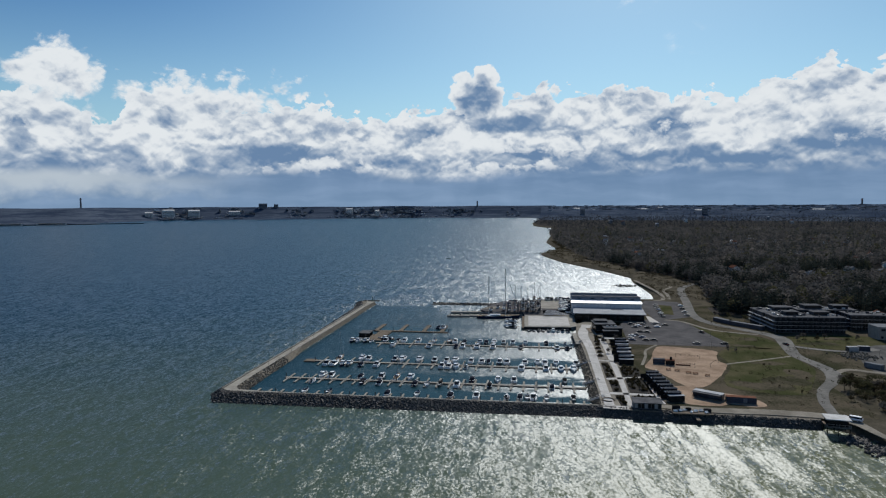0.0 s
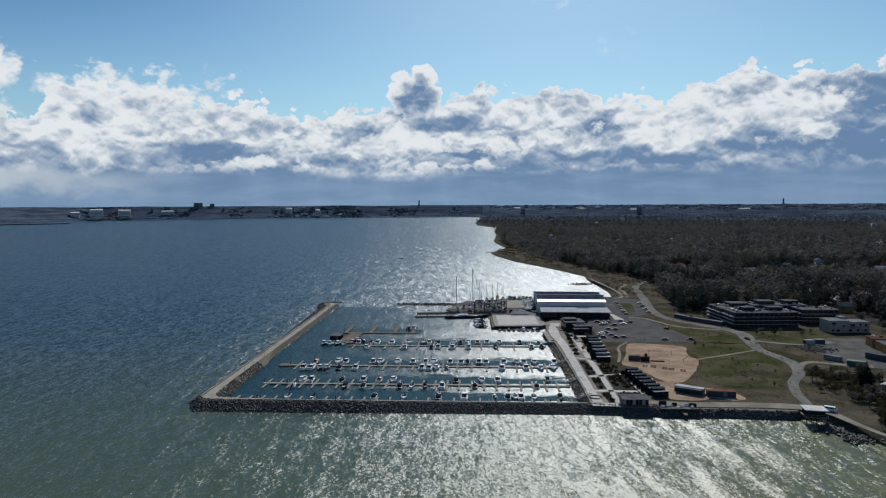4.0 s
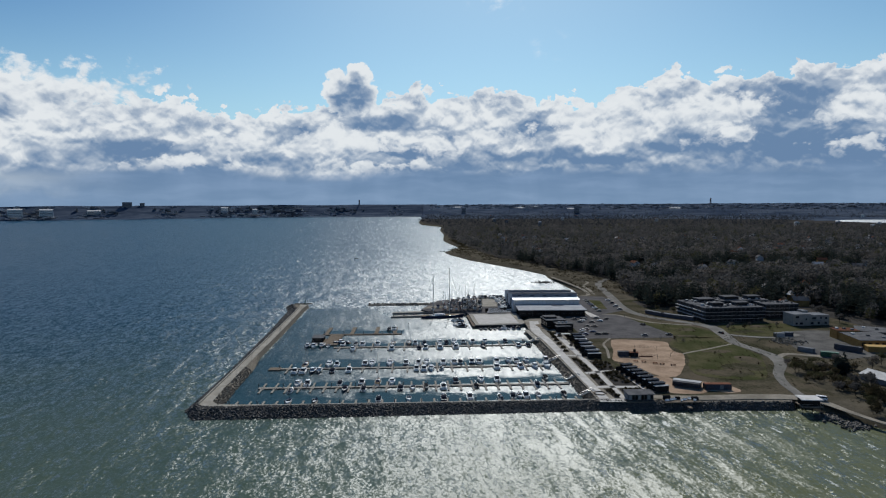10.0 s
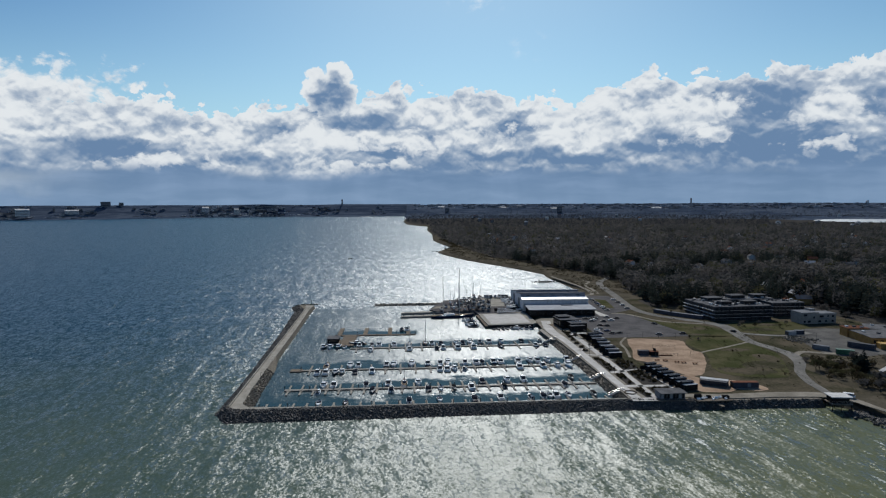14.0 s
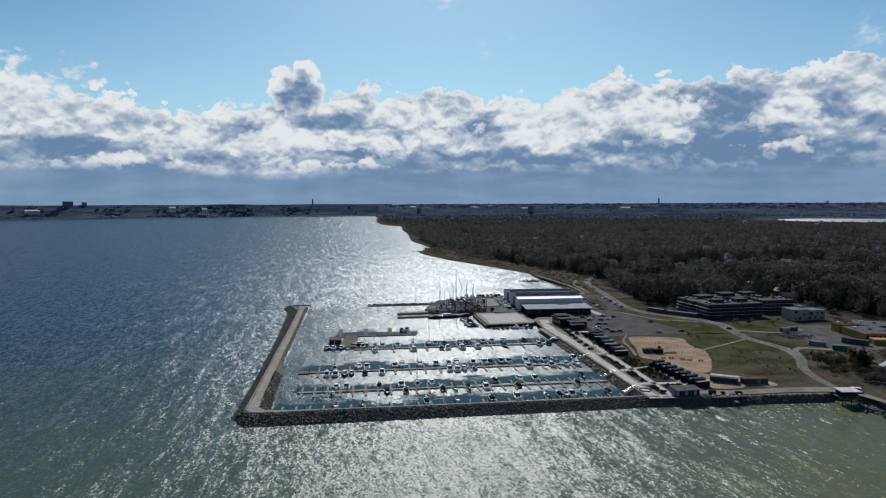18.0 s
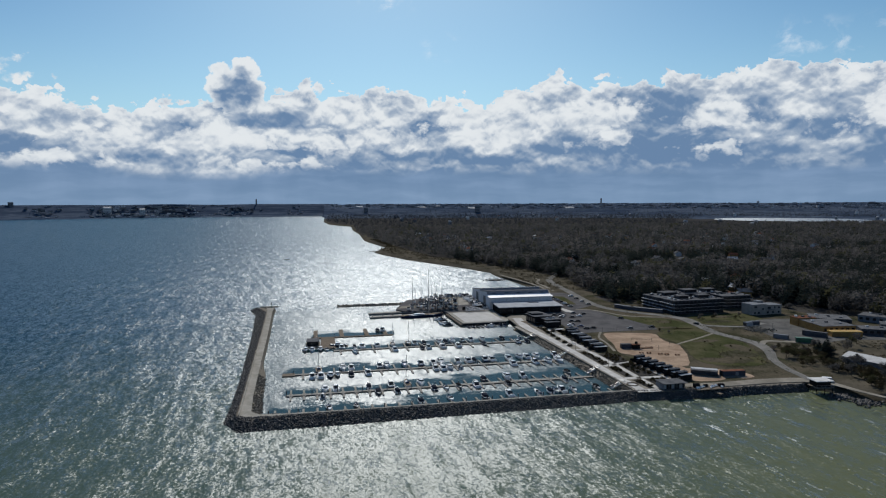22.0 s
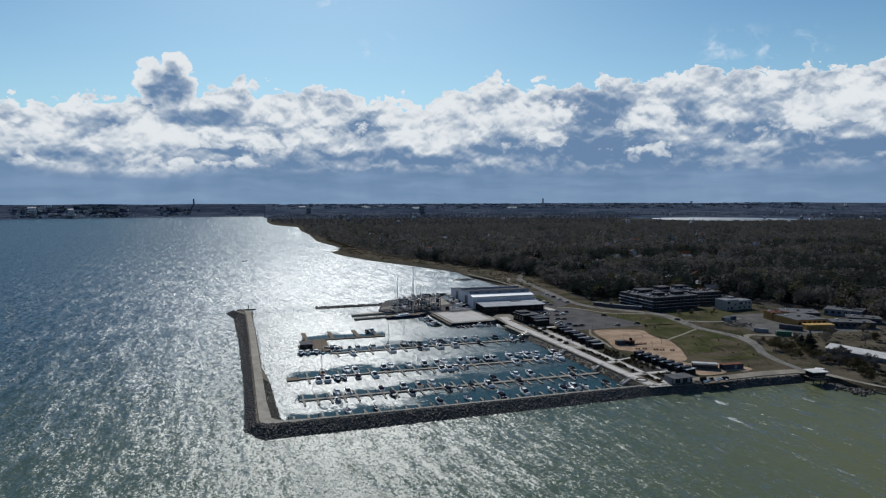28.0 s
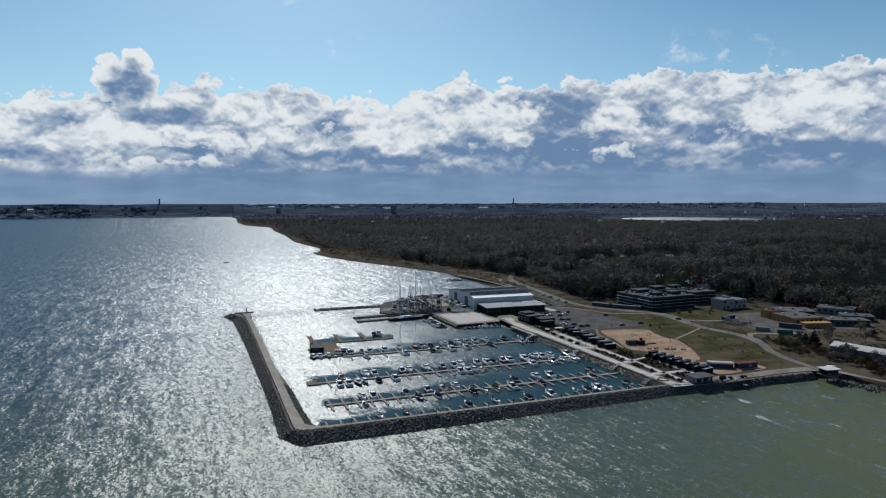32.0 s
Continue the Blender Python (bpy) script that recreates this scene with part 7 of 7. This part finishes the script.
boxed("tower", "black_wood", stage, 0.5, 0.6, 2.55, 1.2, 1.2, 1.4)
boxed("long_bench", "rust", stage, 6.5, -0.6, 0, 7.5, 0.7, 0.5)
# round tree pits with young trees on the promenade
for k, (x, y) in enumerate(((65.2, 409), (65.1, 399), (65.0, 389), (65.6, 379), (65.4, 370), (69.6, 412), (73.8, 402), (74.4, 392), (74.2, 382), (74.6, 372), (67.2, 420))):
    pit = thing("tree_pit", "round dark planted pit with a low bush", "planter", "round planters")
    bm = bmesh.new()
    bmesh.ops.create_cone(bm, cap_ends=True, segments=20, radius1=1.9, radius2=1.8, depth=0.3)
    bmesh.ops.translate(bm, vec=(x, y, 3.15), verts=bm.verts)
    part("kerb_ring", bm, "litter", pit)
    for i in range(5):
        bush = new("shrub", CLUMPS[i])
        bush.parent = pit
        bush.matrix_basis = pose(x + 0.9 * math.cos(i * 1.3), y + 0.9 * math.sin(i * 1.3), 3.25, 0, 0, i * 60)
tent = thing("terrace_awning", "flat pale terrace awning on posts beside the huts", "awning", m=pose(72.5, 407, 3))
boxed("sheet_roof", "white_wall", tent, 0, 0, 2.7, 6.0, 2.6, 0.12)
for sx in (-2.8, 2.8):
    for sy in (-1.2, 1.2):
        tubed("post", "steel", tent, (sx, sy, 0), (sx, sy, 2.7), 0.06, sides=6)


def lamp_post(m, high=4.0):
    lp = thing("lamp_post", "slim dark lamp post beside the walkway", "lamp post", "lamp posts", m)
    tubed("pole", "dark_steel", lp, (0, 0, 0), (0, 0, high), 0.07, 0.05, 6)
    boxed("lamp_head", "dark_steel", lp, 0.3, 0, high, 0.7, 0.2, 0.12, bevel=0.02)
    boxed("base", "concrete", lp, 0, 0, 0, 0.35, 0.35, 0.2)
    return lp


post = lamp_post(pose(-121.5, 520, 2.98))
for x, y, z in ((-119.2, 478, 2.98), (-117.2, 436, 2.98), (-115.2, 394, 2.98), (-112.8, 354, 2.98), (-110.6, 320, 2.98), (-124.5, 560, 2.98), (66.5, 345, 3.0), (66.8, 318, 3.0), (65.2, 360, 3.0), (64.0, 392, 3.0), (74.4, 300, 3.0), (214, 387, 3.0), (226, 362, 3.0), (128, 470, 3.0), (136, 430, 3.0)):
    copy_thing(post, pose(x, y, z))
beacon = thing("harbour_beacon", "small green harbour light at the breakwater head", "beacon", m=pose(-127, 562, 2.9))
tubed("column", "green_steel", beacon, (0, 0, 0), (0, 0, 3.6), 0.35, 0.28, 10)
tubed("lantern", "dark_glass", beacon, (0, 0, 3.6), (0, 0, 4.2), 0.25, sides=10)
tubed("cap", "green_steel", beacon, (0, 0, 4.2), (0, 0, 4.5), 0.34, 0.05, 10)
ring = thing("round_bench", "round timber bench at the end of the promenade", "bench", m=pose(64.8, 286.5, 3.07))
for k in range(14):
    a = k * 2 * math.pi / 16
    boxed("segment", "timber", ring, 2.6 * math.cos(a), 2.6 * math.sin(a), 0, 0.45, 1.0, 0.4, turn=math.degrees(a))

# ---------------------------------------------------------------- single trees and bushes


def tree(label, x, y, high, kind, seed, category="tree"):
    """Tapered trunk, limbs and a crown of many small blades."""
    q = random.Random(seed)
    t = thing("tree" if category == "tree" else "bush", label, category, "trees by the shore track", pose(x, y, lie(x, y) - 0.05, 0, 0, q.uniform(0, 360)))
    bm = bmesh.new()
    tube(bm, (0, 0, 0), (q.uniform(-0.2, 0.2), q.uniform(-0.2, 0.2), high * 0.6), high * 0.022, high * 0.01, 7)
    part("trunk", bm, "bark", t)
    ends = []
    for i in range(7):
        a = i * 2.4 + q.uniform(-0.4, 0.4)
        z0 = high * (q.uniform(0.15, 0.5) if category == "tree" else q.uniform(0.04, 0.3))
        reach = high * q.uniform(0.16, 0.3)
        tip = Vector((math.cos(a) * reach, math.sin(a) * reach, z0 + high * q.uniform(0.15, 0.4)))
        tubed("limb", "bark", t, (0, 0, z0), tip, high * 0.009, high * 0.003, 5)
        ends.append(tip)
    blades = []
    if kind == "needle":
        v, f = crown_shape("needle", 420, seed)
        v = v * np.array([high * 1.15, high * 1.15, high])
        mesh("crown", v, [tuple(int(i) for i in row) for row in f], kind, t)
    else:
        for i, c in enumerate(ends + [Vector((0, 0, high * 0.62)), Vector((0.1 * high, 0, high * 0.75))]):
            rad = high * q.uniform(0.13, 0.22)
            blades += [[p + c - Vector((0, 0, rad * 0.75)) for p in tri] for tri in leaf_clump(95 if category == "tree" else 120, rad * (1.0 if category == "tree" else 1.35), seed * 10 + i, high * 0.05)]
        leaf_mesh("crown", blades, kind, t)
    return t


TREE_SPOTS = [(170, 317, 7.5, "budding"), (173, 319, 8, "shrub"), (178, 314, 5.5, "budding"), (190, 313, 9.5, "needle"), (193, 315, 11, "needle"), (183, 306, 6, "shrub"), (179, 303, 5, "budding"), (182, 289, 8, "twig"), (186, 284, 9, "twig"),
              (190, 292, 8.5, "twig"), (179, 271, 8, "shrub"), (175, 278, 7, "twig"), (171, 262, 6, "budding"), (168, 254, 6, "shrub"), (182, 264, 8, "twig"), (188, 272, 9, "twig"), (176, 292, 4.5, "shrub"), (172, 300, 4, "shrub"), (194, 322, 8, "needle"),
              (198, 330, 7, "twig"), (166, 300, 3, "shrub"), (186, 332, 4, "budding"), (181, 338, 3.5, "shrub"), (196, 262, 9, "twig"), (204, 256, 10, "needle"), (190, 250, 8, "twig"), (180, 244, 7, "shrub"), (212, 322, 8, "twig"), (222, 330, 8, "budding"), (233, 338, 8, "twig"),
              (250, 331, 9, "twig"), (262, 338, 8, "budding"), (245, 318, 7, "shrub"), (228, 310, 9, "twig"), (240, 296, 10, "twig"), (186, 428, 4, "twig"), (191, 434, 4.5, "twig"), (197, 428, 4, "shrub"), (204, 436, 4, "twig"), (212, 424, 4, "budding"), (222, 434, 4, "twig"),
              (160, 480, 4, "shrub"), (170, 470, 4, "budding"), (172, 492, 6, "budding"), (164, 505, 5, "budding"), (156, 512, 5, "twig"), (77, 415, 4, "twig"), (69, 409, 3.5, "twig"), (70, 378, 3.5, "twig"), (76, 340, 3.5, "shrub"), (79, 318, 3.5, "shrub"), (80, 306, 3.0, "shrub"), (148, 360, 1.6, "shrub"), (156, 346, 1.6, "shrub"),
              (143, 318, 1.5, "shrub"), (150, 310, 1.8, "shrub"), (160, 334, 1.6, "shrub"), (139, 398, 2.6, "shrub"), (142, 392, 2.4, "twig"), (262, 452, 9, "needle"), (272, 446, 8, "twig"), (270, 470, 10, "twig"), (282, 462, 11, "needle")]
for i, (x, y, high, kind) in enumerate(TREE_SPOTS):
    words = {"twig": "bare brown spring tree", "needle": "dark green conifer", "budding": "budding yellow-green young tree", "shrub": "dark leafless bush"}[kind]
    tree(words + " on the rough grass", x, y, high, kind, 300 + i, "bush" if kind == "shrub" or high < 4 else "tree")


def bush(x, y, high, kind, seed):
    """A many-stemmed bush: a few stems and a wide uneven crown of small blades."""
    q = random.Random(seed)
    t = thing("bush", "dense brown-green bush beside the shore track" if kind != "twig" else "dense leafless bush beside the shore track", "bush", "bushes by the shore track", pose(x, y, lie(x, y) - 0.05))
    bm = bmesh.new()
    for i in range(5):
        a = i * 1.26
        tube(bm, (0.1 * math.cos(a), 0.1 * math.sin(a), 0), (high * 0.35 * math.cos(a), high * 0.35 * math.sin(a), high * 0.7), 0.06, 0.02, 4)
    part("stems", bm, "bark", t)
    blades = []
    for i in range(7):
        c = Vector((q.gauss(0, high * 0.34), q.gauss(0, high * 0.34), high * q.uniform(0.05, 0.3)))
        blades += [[p + c for p in tri] for tri in leaf_clump(60, high * q.uniform(0.26, 0.4), seed * 10 + i, high * 0.075 + 0.1)]
    leaf_mesh("crown", blades, kind, t)


q = random.Random(15)
for k in range(64):
    x, y = q.uniform(166, 204), q.uniform(244, 336)
    if 150 < x < 166 + (y - 260) * 0.1 or (x > 192 and 262 < y < 310):
        continue
    bush(x, y, q.uniform(3.0, 6.2), q.choice(("shrub", "twig", "shrub", "budding")), 700 + k)

# low scrub and tussocks on the open grass
tufts = Grove()
shape = crown_shape("shrub", 14, 3)
for _ in range(5200):
    x, y = rng.uniform(104, 330), rng.uniform(240, 500)
    if (x < 165 and y < 290) or (84 < x < 145 and y > 345) or x < 128 or (205 < x < 290 and 342 < y < 425):
        continue
    s = rng.uniform(0.4, 1.5) * (2.0 if x > 176 and y < 340 else 0.9)
    if noise.noise((x / 14, y / 14, 8)) < 0.02:
        continue
    tufts.add((shape[0] - (0, 0, 0.28)) * np.array([s * 2.2, s * 2.2, s]) + (x, y, lie(x, y)), shape[1])
for _ in range(3800):
    y = rng.uniform(600, 1500)
    x = bank(COAST, y) + 8 + rng.random() * (bank(TREES, y) - bank(COAST, y))
    s = rng.uniform(0.8, 2.4)
    if noise.noise((x / 20, y / 20, 2)) < -0.1:
        continue
    tufts.add((shape[0] - (0, 0, 0.28)) * np.array([s * 2.2, s * 2.2, s]) + (x, y, lie(x, y)), shape[1])
tufts.put("scrub_tussocks", "shrub", "low brown scrub and tussocks on the grass")

# ---------------------------------------------------------------- distant town


def at(azimuth, r):
    return -40 + r * math.sin(radians(azimuth)), 10 + r * math.cos(radians(azimuth))


def stack(azimuth, top, label):
    x, y = at(azimuth, 4860)
    s = thing("chimney_stack", label, "chimney", "distant chimneys", pose(x, y, 60))
    tubed("shaft", "slab", s, (0, 0, 0), (0, 0, top - 60), 7, 4.5, 12)
    tubed("red_band", "rust", s, (0, 0, top - 72), (0, 0, top - 64), 5.4, 5.2, 12)
    tubed("rim", "dark_steel", s, (0, 0, top - 61), (0, 0, top - 59), 5.0, 5.0, 12)


stack(-6.9, 122, "tall pale power-station chimney on the skyline")
stack(23.1, 120, "tall pale chimney far beyond the woods")
stack(-39.6, 152, "tall slim mast-like chimney on the far shore")


def far_block(label, azimuth, r, w, d, base, top, tone, group="distant town blocks"):
    x, y = at(azimuth, r)
    b = thing("distant_building", label, "building", group, pose(x, y, base, 0, 0, -azimuth))
    boxed("wall", tone, b, 0, 0, 0, w, d, top - base)
    boxed("roof", "roof_grey", b, 0, 0, top - base, w * 1.02, d * 1.02, 1.2)
    for k in range(min(4, int((top - base) / 9) + 1)):
        boxed("glazing", "dark_glass", b, 0, -d / 2 - 0.1, 3 + k * (top - base) / 4.5, w * 0.9, 0.3, 2.6)
    return b


# pale slab walls imitate haze over these distant towers
far_block("grey tall tower block beyond the woods", 12.3, 4500, 34, 30, 20, 68, "slab")
far_block("grey tall tower block beyond the woods", 2.4, 4520, 30, 30, 10, 58, "slab")
far_block("grey cluster of tower blocks on the far shore skyline", -25.7, 4840, 60, 30, 60, 110, "slab")
far_block("grey tower block on the far shore skyline", -24.6, 4850, 30, 30, 60, 104, "slab")
q = random.Random(90)
for k in range(70):
    a = q.uniform(-46, 3)
    r_ = q.uniform(4700, 4890)
    base = 40 + 40 * (r_ - 4700) / 190
    far_block("pale town block on the far shore" if k % 3 else "grey town block on the far shore", a, r_, q.uniform(10, 28), 20, base - 10, base + q.uniform(2, 9) + (8 if -25 > a > -36 and k % 4 == 0 else 0), q.choice(("slab", "slab", "sheet_wall", "sheet_wall")))
for k in range(16):
    a = q.uniform(-40, 28)
    w, top = q.uniform(30, 80), q.uniform(46, 66)
    hall = far_block("long low industrial hall with a bright roof", a, q.uniform(4640, 4820), w, 40, 20, top, "white_wall")
    # added white roof, pitched and coloured to imitate a sun glint
    mesh("pitched_roof", [(-w / 2, -20, top - 18.8), (w / 2, -20, top - 18.8), (w / 2, 20, top - 18.8), (-w / 2, 20, top - 18.8), (-w / 2, 0, top - 13), (w / 2, 0, top - 13)],
         [(0, 1, 5, 4), (2, 3, 4, 5), (1, 2, 5), (3, 0, 4), (3, 2, 1, 0)], "white_wall", hall, "white pitched roof in place of a sun glint")
for a, w in ((-44.6, 170), (-41.4, 130)):
    far_block("long white harbour hall on the far shore", a, 3720, w, 60, 1, 10, "white_wall", "")
for a, w in ((-44.2, 300), (-41, 380), (-37.5, 340)):
    x, y = at(a, 3780)
    b = thing("far_pier", "low dark pier on the far shore", "pier", m=pose(x, y, 0, 0, 0, -a + 4))
    boxed("pier_deck", "facade", b, 0, 0, 0, w, 14, 4)
for k in range(34):
    y = q.uniform(1900, 4000)
    x = bank(TREES, y) + 150 + q.random() * y * 1.2
    b = thing("far_house", "small distant house with a pale roof in the woods", "house", "distant houses", pose(x, y, lie(x, y) + 10, 0, 0, q.uniform(0, 180)))
    boxed("wall", q.choice(("white_wall", "slab")), b, 0, 0, -10, 15, 10, 14)
    boxed("roof", q.choice(("roof_plain", "roof_plain", "rust")), b, 0, 0, 4, 16.5, 11.5, 3, taper=0.5)

# small roofs of the far town, over the whole skyline
q = random.Random(31)
verts, faces = [], []
PROFILE = ((4560, 2), (4620, 4), (4700, 14), (4790, 40), (4860, 72), (4925, 86))
for _ in range(1500):
    a = q.uniform(-46, 44)
    r_ = q.uniform(4640, 4880)
    x, y = at(a, r_)
    over_land = x > bank(COAST, y) + 40
    base = lie(x, y) if over_land else bank(PROFILE, r_)
    w, d, h = q.uniform(8, 34) * (2.2 if q.random() < 0.12 else 1), 14, q.uniform(2.0, 5.0)
    c, s = math.cos(radians(a)), math.sin(radians(a))
    n = len(verts)
    for sx, sy, z in ((-1, -1, -6), (1, -1, -6), (1, 1, -6), (-1, 1, -6), (-1, -1, h), (1, -1, h), (1, 1, h), (-1, 1, h)):
        verts.append((x + sx * w / 2 * c + sy * d / 2 * s, y - sx * w / 2 * s + sy * d / 2 * c, base + z))
    faces += [tuple(n + j for j in f) for f in ((0, 1, 5, 4), (1, 2, 6, 5), (2, 3, 7, 6), (3, 0, 4, 7), (4, 5, 6, 7))]
tagged(mesh("distant_town", verts, faces, "town", None, "scattered pale and dark roofs of the far town"), "", "town", "", "stuff")

# ---------------------------------------------------------------- true plan
# The plan above is drawn on a site grid that is 0.48 degrees out of level to the right; this lays it true.


def true_plan(x, y):
    """Plan place on the level ground for a place on the site grid; far land stays as drawn."""
    share = 1.0 - np.clip((np.hypot(x + 40, y - 10) - 900.0) / 1500.0, 0.0, 1.0)
    k = 1.0 + share * (0.003 + 0.000095 * np.clip(x, -400.0, 600.0))
    return k * (x + 0.7 * share), k * y


for ob in list(bpy.data.objects):
    root = ob
    while root.parent:
        root = root.parent
    if ob.type != "MESH" and ob.parent is None and ob.type != "EMPTY" or root.name in ("water", "lake", "far_shore"):
        continue
    if root.location.xy.length > 0.01 and ob.parent:
        continue  # moves with its thing
    if ob.location.xy.length > 0.01:
        ob.location.x, ob.location.y = (float(v) for v in true_plan(ob.location.x, ob.location.y))
    elif ob.type == "MESH":
        co = np.empty(len(ob.data.vertices) * 3, np.float32)
        ob.data.vertices.foreach_get("co", co)
        co = co.reshape(-1, 3)
        co[:, 0], co[:, 1] = true_plan(co[:, 0], co[:, 1])
        ob.data.vertices.foreach_set("co", co.ravel())
        ob.data.update()
